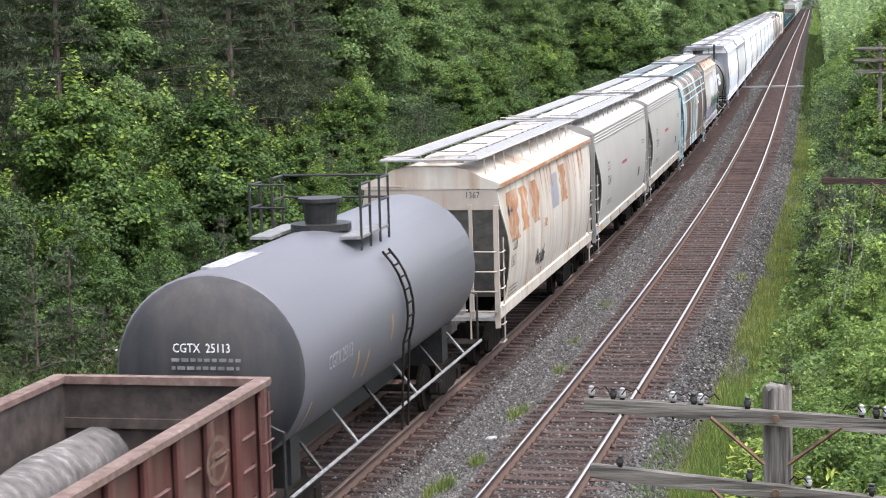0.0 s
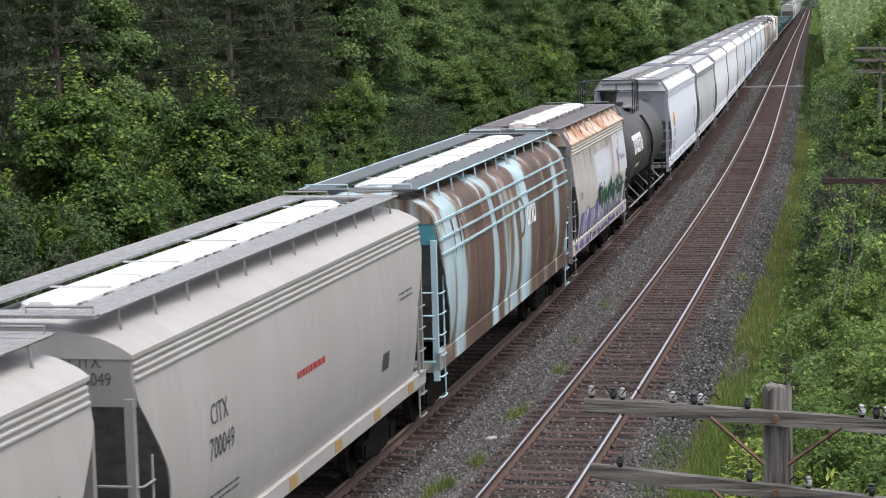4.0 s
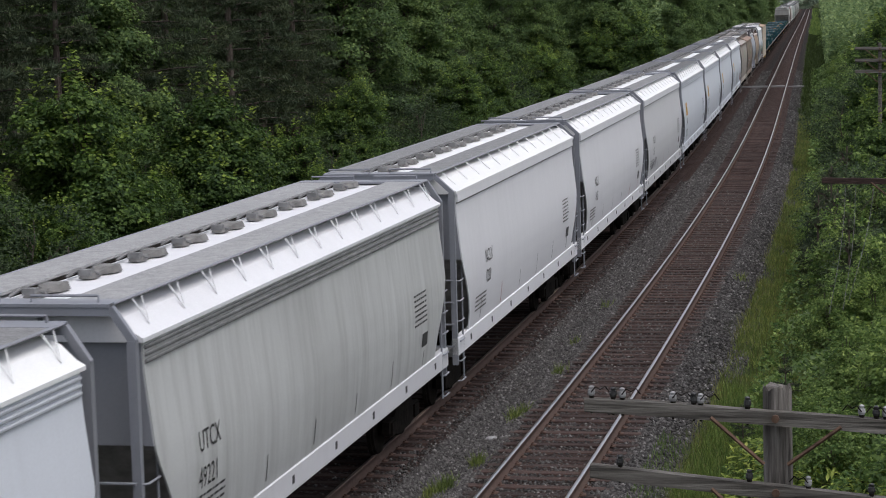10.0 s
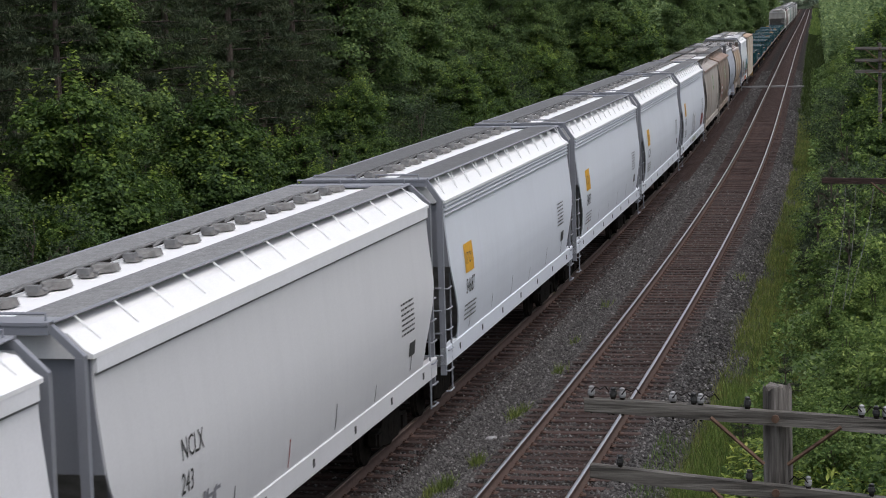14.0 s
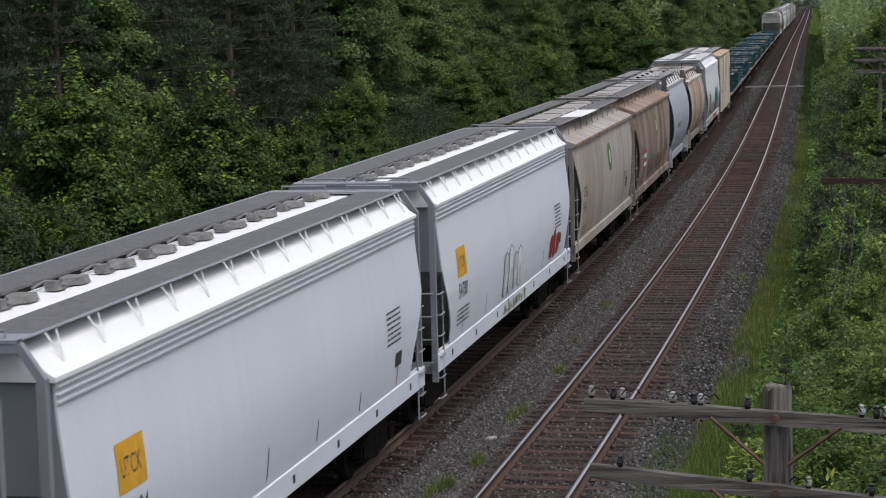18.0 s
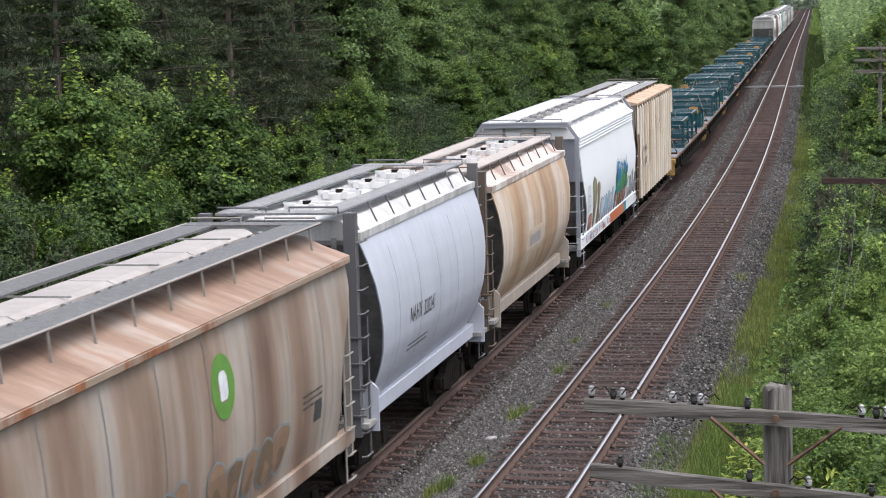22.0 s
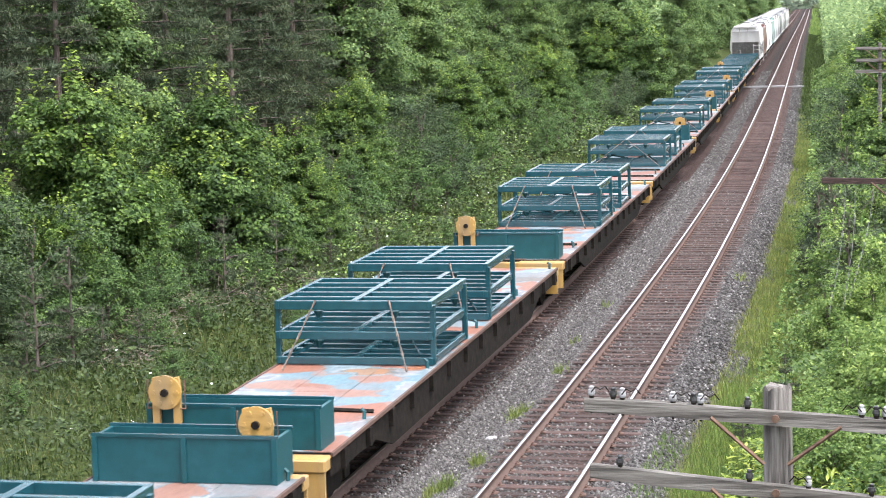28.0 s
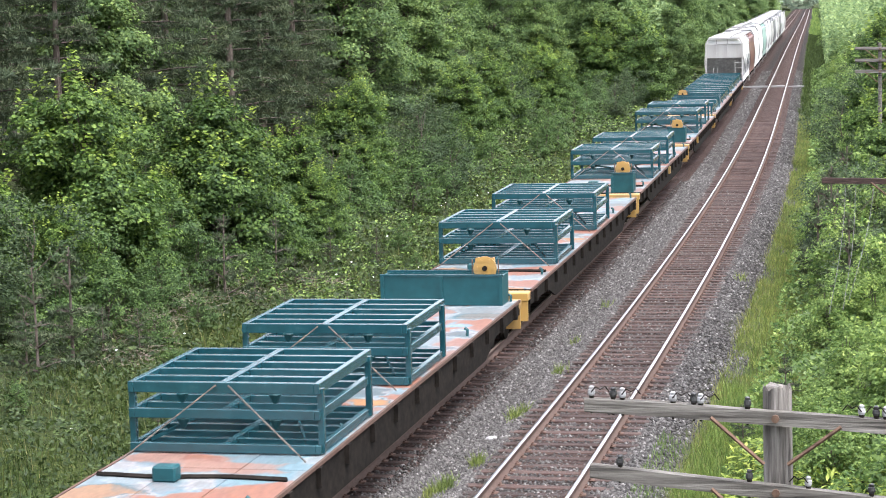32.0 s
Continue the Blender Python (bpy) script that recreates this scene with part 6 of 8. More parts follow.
def end_bin(label, s, x0=-1.42, x1=1.40, deep=0.75, tall=0.66, horn=None):
    """A teal steel box across the deck's end, with a yellow reel bracket in it where there is one."""
    th = empty("steel_bin")
    tagged(th, label, "steel bin", "teal bins on the flat cars")
    bm = B()
    d = deep / 2
    outer = [(x0, -d), (x1, -d), (x1, d), (x0, d)]
    inner = [(x0 + 0.06, -d + 0.05), (x1 - 0.06, -d + 0.05), (x1 - 0.06, d - 0.05), (x0 + 0.06, d - 0.05)]
    loft(bm, [[(a, b, 0) for a, b in outer], [(a, b, tall) for a, b in outer], [(a, b, tall) for a, b in inner], [(a, b, 0.05) for a, b in inner]])
    bmesh.ops.recalc_face_normals(bm, faces=bm.faces)
    part("box", bm, M["teal_dark"], th)
    for y in (-d - 0.02, d - 0.03):
        bm = B()
        box(bm, x0 - 0.01, x1 + 0.01, y, y + 0.05, tall, tall + 0.05)
        part("rim", bm, M["teal"], th)
    for k in range(3 if x1 - x0 > 1.5 else 2):
        n = 2 if x1 - x0 > 1.5 else 1
        x = x0 + 0.04 + (x1 - x0 - 0.08) * k / n
        bm = B()
        box(bm, x - 0.04, x + 0.04, -d - 0.035, -d, 0.0, tall)
        part("stiffener", bm, M["teal_dark"], th)
    if horn is not None:
        x, up, front = horn
        y = -d - 0.10 if front else 0.0
        bm = B()
        for q in (-0.17, 0.17):
            ring = [(x + q - 0.055, 0.0), (x + q + 0.055, 0.0), (x + q + 0.06, up - 0.15), (x + q + 0.035, up), (x + q - 0.05, up - 0.02), (x + q - 0.06, up - 0.2)]
            loft(bm, [[(a, y + e, z) for a, z in ring] for e in (-0.04, 0.04)])
        box(bm, x - 0.12, x + 0.12, y - 0.03, y + 0.03, up - 0.22, up - 0.10)
        bmesh.ops.recalc_face_normals(bm, faces=bm.faces)
        hb = part("reel_bracket", bm, M["yellow"], th, "yellow steel reel bracket")
        bm = B()
        tube(bm, [(x, y - 0.09, up - 0.24), (x, y - 0.05, up - 0.24), (x, y - 0.048, up - 0.24), (x, y + 0.05, up - 0.24)], [0.27, 0.27, 0.22, 0.22], 18)
        for w in range(6):
            t = w * math.pi / 3
            disc(bm, (x + 0.19 * math.cos(t), y - 0.095, up - 0.24 + 0.19 * math.sin(t)), (0, 1, 0), 0.04, 0.02, 8)
        part("reel", bm, M["yellow"], hb)
        bm = B()
        disc(bm, (x, y - 0.10, up - 0.24), (0, 1, 0), 0.06, 0.10, 10)
        part("hub", bm, M["dark_steel"], hb)
        bm = B()
        tube(bm, [(x - 0.30, y - 0.02, up - 0.05), (x - 0.31, y - 0.02, up - 0.50), (x + 0.31, y - 0.02, up - 0.50), (x + 0.30, y - 0.02, up - 0.05)], 0.016, 5)
        part("guard", bm, M["strap"], hb)
    moving(th, s, 0.0, DECK + 0.006)
    return th


def slat_rack(label, s0, s1):
    """A low teal rack of cross bars covering a deck."""
    h = (s1 - s0) / 2
    th = empty("steel_rack")
    tagged(th, label, "steel rack", "teal racks on the rear flat cars")
    for x in (-1, 0, 1):
        bm = B()
        box(bm, x * 1.35 - 0.05, x * 1.35 + 0.05, -h, h, 0, 0.42)
        part("side_beam", bm, M["teal"], th)
    n = int(2 * h / 2.1)
    for k in range(n):
        bm = B()
        y = -h + 0.1 + (2 * h - 0.3) * k / (n - 1)
        box(bm, -1.45, 1.45, y, y + 0.5, 0.42, 0.62)
        part("slat", bm, M["teal"], th)
    moving(th, (s0 + s1) / 2, -0.05, DECK + 0.006)


def motions():
    for ob, s, x, z in MOVERS:
        walk(ob, [(t, on_line(s - V * (t - 16) - A * (t - 16) ** 2 / 2, -SPREAD + x, z)) for t in range(0, 33)])


# ---- the cars, front to rear ----
GRAF = {"violet": (0.16, 0.10, 0.30), "ink": (0.03, 0.03, 0.04), "green": (0.03, 0.17, 0.06), "leaf": (0.085, 0.20, 0.035), "teal": (0.02, 0.20, 0.24), "red": (0.30, 0.035, 0.03), "blue": (0.05, 0.16, 0.36), "brown": (0.13, 0.09, 0.06), "orange": (0.42, 0.12, 0.05), "white": (0.7, 0.7, 0.72), "olive": (0.22, 0.26, 0.05), "grey": (0.22, 0.22, 0.24), "gold": (0.62, 0.33, 0.03), "pale": (0.50, 0.51, 0.535), "cream": (0.42, 0.34, 0.26), "pink": (0.38, 0.17, 0.15), "sky": (0.22, 0.40, 0.55), "lilac": (0.34, 0.30, 0.44), "slate": (0.16, 0.19, 0.20), "moss": (0.19, 0.19, 0.10), "umber": (0.20, 0.13, 0.085), "mist": (0.36, 0.43, 0.48), "rustrun": (0.21, 0.115, 0.08)}
GM = {}


def spray(c):
    if c not in GM:
        b = GRAF[c]
        GM[c] = rough_stuff("sprayed_%s_paint" % c, [(0.3, tuple(v * 0.85 for v in b)), (0.7, tuple(min(1, v * 1.12) for v in b))], 6, 6, 0.55, 0.05, 0.004)
    return GM[c]


def scrawl(car, side, y0, y1, z0, z1, colours, seed, strokes=9, lift=0.012):
    """Sprayed strokes that spell nothing: crooked bands with an outline."""
    rng = random.Random(seed)
    for i, c in enumerate(colours):
        for k in range(strokes):
            y = y0 + (y1 - y0) * (k + rng.uniform(0.1, 0.9)) / strokes
            w = (y1 - y0) / strokes * rng.uniform(0.35, 0.85) * (0.5 if i else 1)
            a, b = z0 + (z1 - z0) * rng.uniform(0, 0.3), z0 + (z1 - z0) * rng.uniform(0.6, 1.0)
            tilt, turn = rng.uniform(-0.25, 0.25), rng.uniform(-0.5, 0.5)
            cells, n = [], 9
            line = []
            for j in range(n + 1):
                q = j / n
                line.append((y + tilt * (q - 0.5) * (b - a) + turn * w * math.sin(3.1 * q), a + (b - a) * q, w * (0.22 + 0.28 * math.sin(math.pi * min(1, q + 0.12))) * rng.uniform(0.85, 1.15)))
            for (ya, za, wa), (yb, zb, wb) in zip(line, line[1:]):
                cells.append([(ya - wa, za), (ya + wa, za), (yb + wb, zb), (yb - wb, zb)])
            decal(car, "graffiti_stroke", spray(c), side, cells, lift + 0.004 * i + 0.0007 * (k % 5), "sprayed graffiti stroke")
            if rng.random() < 0.6:
                zz = rng.uniform(a, b - 0.14 * (z1 - z0))
                decal(car, "graffiti_stroke", spray(c), side, patch_cells(y - w, y + w * 1.2, zz, zz + (z1 - z0) * 0.12, 2, 0.05, rng, 0.3), lift + 0.004 * i + 0.0034, "sprayed graffiti stroke")


def mural(car, side, y0, y1, z0, z1, fills, edge, seed, n=5, tall=0.0, lift=0.010):
    """Fat sprayed letter shapes that spell nothing, each with a thin outline and an inner shade."""
    rng = random.Random(seed)
    w = (y1 - y0) / n
    for k in range(n):
        c = y0 + w * (k + 0.5)
        lo, hi = z0 + rng.uniform(0, 0.06), z1 - rng.uniform(0, 0.22) * (z1 - z0)
        lean, a, b, ph = rng.uniform(0.0, 0.16), rng.uniform(0.0, 0.25), rng.uniform(2.0, 5.5), rng.uniform(0, 6)
        waist = rng.uniform(0.55, 0.8)

        def shape(grow, cut=1.0):
            cells, m, line = [], 12, []
            for j in range(m + 1):
                q = j / m
                z = lo - grow + (hi - lo + 2 * grow) * q * cut
                half = w * 0.66 * (1 - abs(2 * q - 1) ** 5) ** 0.5 * (waist + a * math.sin(b * q + ph)) * (0.94 if cut == 1.0 else 0.45) + grow * (1 if 0 < j < m else 0)
                mid = c + lean * (z - lo) + 0.05 * math.sin(4 * q + ph)
                line.append((mid - max(half, 0.01), mid + max(half, 0.01), z))
            for (p, q_, z), (p2, q2, zz) in zip(line, line[1:]):
                cells.append([(p, z), (q_, z), (q2, zz), (p2, zz)])
            return cells
        up = 0.0012 * (k % 3)
        decal(car, "graffiti_outline", spray(edge), side, shape(0.035), lift + up, "dark sprayed outline")
        decal(car, "graffiti_letter", spray(fills[k % len(fills)]), side, shape(0.0), lift + 0.004 + up, "fat sprayed graffiti letter")
        decal(car, "graffiti_shade", spray(fills[(k + 1) % len(fills)]), side, shape(-0.03, 0.55), lift + 0.008 + up, "sprayed inner shade")


def blot(car, side, y0, y1, z0, z1, mat, seed, name="rust_patch", label="", ragged=0.12, lift=0.007):
    decal(car, name, mat, side, patch_cells(y0, y1, z0, z1, 9, ragged * (y1 - y0), random.Random(seed)), lift, label)


def runs(car, side, mat, n, ztop, low, high, wide=0.1, seed=1, name="rust_run", span=None):
    """Thin runs that trail down from a seam."""
    rng = random.Random(seed)
    for k in range(n):
        y = rng.uniform(*span)
        w, q = rng.uniform(0.25, 1.0) * wide, rng.uniform(low, high)
        zt = ztop - rng.uniform(0, 0.08)
        cells = []
        for j in range(5):
            a, b = 1 - j / 5, 1 - (j + 1) / 5
            cells.append([(y - w * a / 2, zt - q * j / 5), (y + w * a / 2, zt - q * j / 5), (y + w * b / 2, zt - q * (j + 1) / 5), (y - w * b / 2, zt - q * (j + 1) / 5)] if b > 0 else [(y - w * a / 2, zt - q * j / 5), (y + w * a / 2, zt - q * j / 5), (y, zt - q)])
        decal(car, name, mat, side, cells, 0.006 + 0.0005 * (k % 5))


def seams(car, side, h, n, foot, top, mat):
    """Upright weld seams."""
    for k in range(n):
        y = -h + 1.9 + (2 * h - 3.8) * k / (n - 1)
        decal(car, "weld_seam", mat, side, patch_cells(y, y + 0.02, foot, top, 16), 0.012)


def block_word(car, mat, side, y, z, n, w, hgt, gap, slant=0.0, name="block_logo", seed=1):
    """A word mark drawn as plain blocks, one for each letter."""
    cells = []
    for k in range(n):
        a, t = y + k * (w + gap), w * 0.3
        v = hgt * 0.24
        if hgt < 0.3:
            cells += patch_cells(a, a + w, z, z + hgt, 3, slant=slant)
            continue
        cells += patch_cells(a, a + t, z, z + hgt, 4, slant=slant) + patch_cells(a + w - t, a + w, z, z + hgt, 4, slant=slant)
        cells += patch_cells(a + t + slant * (hgt - v), a + w - t + slant * (hgt - v), z + hgt - v, z + hgt, 1, slant=slant)
        if k % 3 != 1:
            cells += patch_cells(a + t, a + w - t, z, z + v, 1, slant=slant)
    decal(car, name, mat, side, cells, 0.009, "word mark in plain blocks")


def owner_sign(car, side, y, z, w=0.88, hgt=0.58):
    decal(car, "owner_sign", spray("gold"), side, patch_cells(y, y + w, z, z + hgt, 5), 0.008, "yellow owner sign")
    writing(car, "UTCX", M["letter_black"], side, y + 0.09, z + 0.17, 0.24, "sign_letters", squeeze=0.70)


def stencils(car, side, h, seed, colour=None):
    """The small unreadable print, test panels and seams along the lower side."""
    m = colour or M["letter_black"]
    bars(car, m, side, -h + 1.55, 2.12, 4, 1.2, seed=seed)
    bars(car, m, side, h - 3.0, 2.95, 7, 0.95, seed=seed + 1)
    decal(car, "test_panel", m, side, patch_cells(h - 2.4, h - 1.95, 1.92, 2.17, 2), 0.008)
    rng = random.Random(seed)
    for k in range(6):
        y = -h + 2.2 + (2 * h - 4.4) * k / 5
        z = 1.55 + rng.uniform(0, 0.1)
        decal(car, "seam_streak", m if rng.random() < 0.7 else spray("red"), side, patch_cells(y, y + 0.035, z, z + rng.uniform(0.25, 0.5), 3), 0.007)


def clean_white(seed, base=(0.68, 0.70, 0.73), grime=0.10):
    base = tuple(min(0.82, 1.02 * v) for v in base)
    return paint("white_hopper_paint", base, grime, 0.0, grime_col=(0.38, 0.38, 0.39), seed=seed)


def hatch_white():
    return paint("white_hatch_paint", (0.56, 0.555, 0.55), 0.3, 0.0, grime_col=(0.3, 0.29, 0.28), seed=31)


def logs_load():
    """Bark-covered logs lying in the gondola."""
    bark = rough_stuff("grey_banded_log_bark", [(0.3, (0.045, 0.042, 0.042)), (0.55, (0.12, 0.11, 0.105)), (0.75, (0.24, 0.23, 0.23))], 3.2, 8, 0.9, 0.7, 0.03, (1, 2.4, 1))
    for i, (x, s1, r, z) in enumerate(((-0.70, -191.2, 0.46, 2.02), (0.62, -191.0, 0.46, 2.06), (0.0, -195.5, 0.46, 1.62))):
        rng = random.Random(i + 4)
        bm = B()
        L = 11.0 if i < 2 else 8.0
        n = 12
        tube(bm, [(rng.uniform(-0.02, 0.02), -L / 2 + L * k / n, rng.uniform(-0.015, 0.015)) for k in range(n + 1)], [r * rng.uniform(0.94, 1.05) for k in range(n + 1)], 14)
        ob = part("log", bm, bark, None, "", True)
        tagged(ob, "thick grey weathered log lying in the gondola", "log", "logs in the gondola")
        moving(ob, s1 - L / 2, x, z if i < 2 else z)


def rear_hopper(label, s0, s1, body, hatch_mat):
    """A hopper car that stays far off: shell, roof, hatches, boards, posts and bogies."""
    h = (s1 - s0) / 2
    car = empty("covered_hopper_car")
    tagged(car, label, "hopper car", "freight cars of the train")
    side = Side(WIDE["long"])
    bm = B()
    secs = []
    for y, zb in ((-h + 0.3, 2.8), (-h + 1.2, 2.2), (-h + 2.0, 1.15), (h - 2.0, 1.15), (h - 1.2, 2.2), (h - 0.3, 2.8)):
        zs = np.linspace(4.2, zb, 7)
        right = [(float(side(z)), y, z) for z in zs]
        secs.append([(0.46, y, 4.62)] + right + [(-x, q, z) for x, q, z in reversed(right)] + [(-0.46, y, 4.62)])
    loft(bm, secs)
    bmesh.ops.recalc_face_normals(bm, faces=bm.faces)
    part("body", bm, body, car)
    bm = B()
    box(bm, -0.36, 0.36, -h + 1.2, h - 1.2, 4.61, 4.70)
    part("hatch_cover", bm, hatch_mat, car)
    for x in (-1, 1):
        bm = B()
        box(bm, *sorted((x * 0.5, x * 1.04)), -h, h, 4.66, 4.70)
        part("running_board", bm, M["grating"], car)
        bm = B()
        box(bm, *sorted((x * 1.40, x * 1.53)), -h + 0.1, h - 0.1, 0.98, 1.30)
        part("side_sill", bm, body, car)
        for d in (-1, 1):
            bm = B()
            box(bm, x * 1.45 - 0.06, x * 1.45 + 0.06, *sorted((d * h, d * (h - 0.1))), 0.98, 4.66)
            part("corner_post", bm, M["grey_steel"], car)
    for d in (-1, 1):
        truck(car, d * (h - 1.75))
    moving(car, (s0 + s1) / 2)


def consist():
    hw = hatch_white()
    gon, gs, gh = gondola("red-brown gondola car with rusty top edges, loaded with logs", -206.5, -190.5)
    decal(gon, "round_emblem", M["strap"], gs, [[(5.65 + 0.42 * math.cos(a), 2.42 + 0.32 * math.sin(a)), (5.65 + 0.42 * math.cos(a + 0.3), 2.42 + 0.32 * math.sin(a + 0.3)), (5.65 + 0.33 * math.cos(a + 0.3), 2.42 + 0.25 * math.sin(a + 0.3)), (5.65 + 0.33 * math.cos(a), 2.42 + 0.25 * math.sin(a))] for a in np.arange(0, 6.2, 0.3)] + patch_cells(5.35, 5.95, 2.36, 2.42, 1) + patch_cells(5.4, 5.9, 2.48, 2.54, 1), 0.004)
    logs_load()
    grey = paint("grey_tank_paint", (0.098, 0.098, 0.112), 0.12, 0.0, grime_col=(0.12, 0.12, 0.13), seed=1, rough=0.4)
    car, side, h = tank_car("grey tank car with dark grey ends and black dome platform", -188.3, -175.6, grey, paint("dark_tank_paint", (0.02, 0.021, 0.025), 0.2, 0, seed=2, rough=0.75))
    writing(car, "CGTX  25113", M["letter_white"], side, -0.40, 3.12, 0.14, end=-h - 0.53)
    for k in range(2):
        bm = B()
        rr = random.Random(k)
        q = -0.42
        while q < 0.65:
            w = rr.uniform(0.04, 0.13)
            box(bm, q, q + w, -h - 0.545, -h - 0.535, 2.98 - 0.12 * k, 3.03 - 0.12 * k)
            q += w + 0.035
        part("end_print", bm, M["grey_steel"], car, "small worn print")
    writing(car, "CGTX 25113", spray("grey"), side, -h + 1.2, 2.55, 0.24)
    for y, z in ((-5.9, 2.0), (-2.6, 2.25), (-1.0, 2.6), (3.8, 2.2), (-3.3, 2.35)):
        decal(car, "yellow_mark", M["yellow"], side, patch_cells(y, y + 0.09, z - 0.25, z + 0.2, 3), 0.008)
    bm = B()
    box(bm, -0.34, 0.06, -h + 0.7, -h + 2.6, 4.205, 4.228)
    part("pale_top_panel", bm, M["porcelain"], car, "pale worn sheet on the tank top")

    cream = streaked("cream_hopper_paint", [(0.28, (0.24, 0.145, 0.085)), (0.42, (0.37, 0.315, 0.26)), (0.55, (0.43, 0.40, 0.355)), (0.75, (0.33, 0.27, 0.215))], 3.0, 1.3, 0.06, fine=0.3)
    rust1 = rough_stuff("faded_rust_lettering", [(0.32, (0.23, 0.095, 0.042)), (0.5, (0.30, 0.16, 0.085)), (0.68, (0.37, 0.29, 0.225))], 2.5, 9, 0.8, 0.1, 0.01, second=0.5)
    car, side, h = hopper("cream hopper car with rust-brown patches", -173.0, -158.1, cream, "arch", hatch="trough", eave=4.17, top=4.68, grooves=False, lip=True, stripe=M["hatch_grey"], sill_z=(1.2, 1.46), strip_mat=rust1,
                          end_mat=paint("rusty_cream_end", (0.36, 0.31, 0.27), 0.35, 0.18, (0.22, 0.09, 0.04), seed=23), hatch_mat=paint("brownish_hatch_paint", (0.36, 0.31, 0.28), 0.35, 0.12, seed=24), board=M["grating"])
    for i, (a, b, lo, hi) in enumerate(((-6.5, -5.3, 2.75, 3.88), (-4.75, -3.9, 2.85, 3.85), (-3.3, -2.3, 2.85, 3.85), (1.35, 2.25, 2.92, 3.86), (-1.6, -1.2, 2.6, 2.8))):
        blot(car, side, a, b, lo, hi, rust1, i, "rust_patch", "rust-brown faded lettering patch", 0.2)
    blot(car, side, -0.25, 0.9, 2.9, 3.75, spray("grey"), 9, "grey_patch", "", 0.05)
    writing(car, "CGEX", M["letter_black"], side, -6.3, 2.56, 0.26)
    writing(car, "1367", M["letter_black"], side, -6.45, 2.2, 0.26)
    writing(car, "CGEX", M["letter_black"], side, 0.78, 4.05, 0.15, end=-h + INSET["arch"] - 0.02)
    writing(car, "1367", M["letter_black"], side, 0.78, 3.86, 0.15, end=-h + INSET["arch"] - 0.02)
    bars(car, M["letter_black"], side, -6.4, 1.75, 3, 1.1, seed=3)
    runs(car, side, rust1, 22, 4.08, 0.2, 1.3, 0.2, 2, span=(-6.3, 6.2))
    runs(car, side, spray("brown"), 8, 1.7, 0.2, 0.5, 0.2, 4, span=(-4.5, 4.5))
    seams(car, side, h, 7, 1.4, 4.05, M["grey_steel"])
    scrawl(car, side, -2.9, -1.5, 1.75, 2.2, ["ink"], 5, 6)
    scrawl(car, side, -6.6, -6.0, 3.3, 3.7, ["ink"], 6, 3)

    for i, (a, b, num) in enumerate(((-156.9, -142.1, "702461"), (-140.9, -126.2, "700049"))):
        pale = paint("pale_grey_hopper_paint", (0.33, 0.315, 0.295), 0.28, 0.0, grime_col=(0.2, 0.18, 0.16), seed=5 + i)
        car, side, h = hopper("pale grey hopper car with black lettering and white hatches", a, b, pale, "arch", hatch="trough", eave=4.19, top=4.64, sill_z=(1.2, 1.46), end_mat=paint("dusty_grey_end", (0.22, 0.215, 0.205), 0.35, 0.05, seed=25 + i), hatch_mat=hw, board=M["grating"])
        writing(car, "CITX", M["letter_black"], side, -4.95, 2.90, 0.28)
        writing(car, num, M["letter_black"], side, -5.05, 2.46, 0.30)
        bars(car, spray("red"), side, -1.1, 2.9, 1, 1.5, 0.12, 0.10, 4)
        writing(car, "CITX", M["letter_black"], side, 0.72, 4.06, 0.16, end=-h + INSET["arch"] - 0.02)
        writing(car, num, M["letter_black"], side, 0.72, 3.85, 0.16, end=-h + INSET["arch"] - 0.02)
        decal(car, "test_panel", M["letter_black"], side, patch_cells(3.95, 4.4, 2.0, 2.3, 2), 0.008)
        bars(car, M["letter_black"], side, -5.0, 2.0, 2, 1.2, seed=7)
        bars(car, M["letter_black"], side, 5.2, 3.15, 2, 1.0, seed=8)
        for k in range(6):
            bm = B()
            box(bm, 1.54, 1.552, -h + 1.0 + k * (2 * h - 2.4) / 5, -h + 1.4 + k * (2 * h - 2.4) / 5, 1.24, 1.42)
            part("sill_reflector", bm, M["yellow"], car)

    blue = streaked("pale_blue_hopper_paint", [(0.30, (0.06, 0.034, 0.025)), (0.475, (0.115, 0.072, 0.052)), (0.50, (0.20, 0.17, 0.13)), (0.525, (0.30, 0.38, 0.40)), (0.60, (0.36, 0.47, 0.50)), (0.74, (0.31, 0.43, 0.47))], 8.4, 0.62, 0.11)
    line = paint("blue_side_line", (0.33, 0.47, 0.52), 0.2, 0.3, seed=9)
    car, side, h = hopper("pale blue hopper car streaked with brown rust", -124.9, -108.4, blue, "shoulder", hatch="trough", eave=4.0, top=4.62, grooves=False, roof=blue,
                          board=paint("dark_teal_board", (0.045, 0.06, 0.065), 0.3, 0.2, seed=11), post=line, end_mat=paint("teal_end_paint", (0.05, 0.20, 0.23), 0.2, 0.1, seed=12), lines=(3.98, 3.66, 3.38), line_mat=line, hatch_mat=hw, sill=blue)
    block_word(car, M["letter_white"], side, 1.5, 2.9, 3, 0.36, 0.5, 0.06, 0.1)
    brs = rough_stuff("brown_rust_streak", [(0.3, (0.045, 0.027, 0.02)), (0.7, (0.11, 0.064, 0.042))], 4, 8, 0.85, 0.1, 0.01, (1, 1, 0.3))
    runs(car, side, brs, 9, 4.0, 0.4, 1.4, 0.35, 8, "rust_streak", span=(-7.0, 7.0))
    for i, (y, w) in enumerate(((-4.6, 0.8), (4.6, 0.8))):
        blot(car, side, y, y + w, 1.9 + 0.4 * (i % 3), 4.0, brs, i, "rust_streak", "brown rust streak", 0.10)
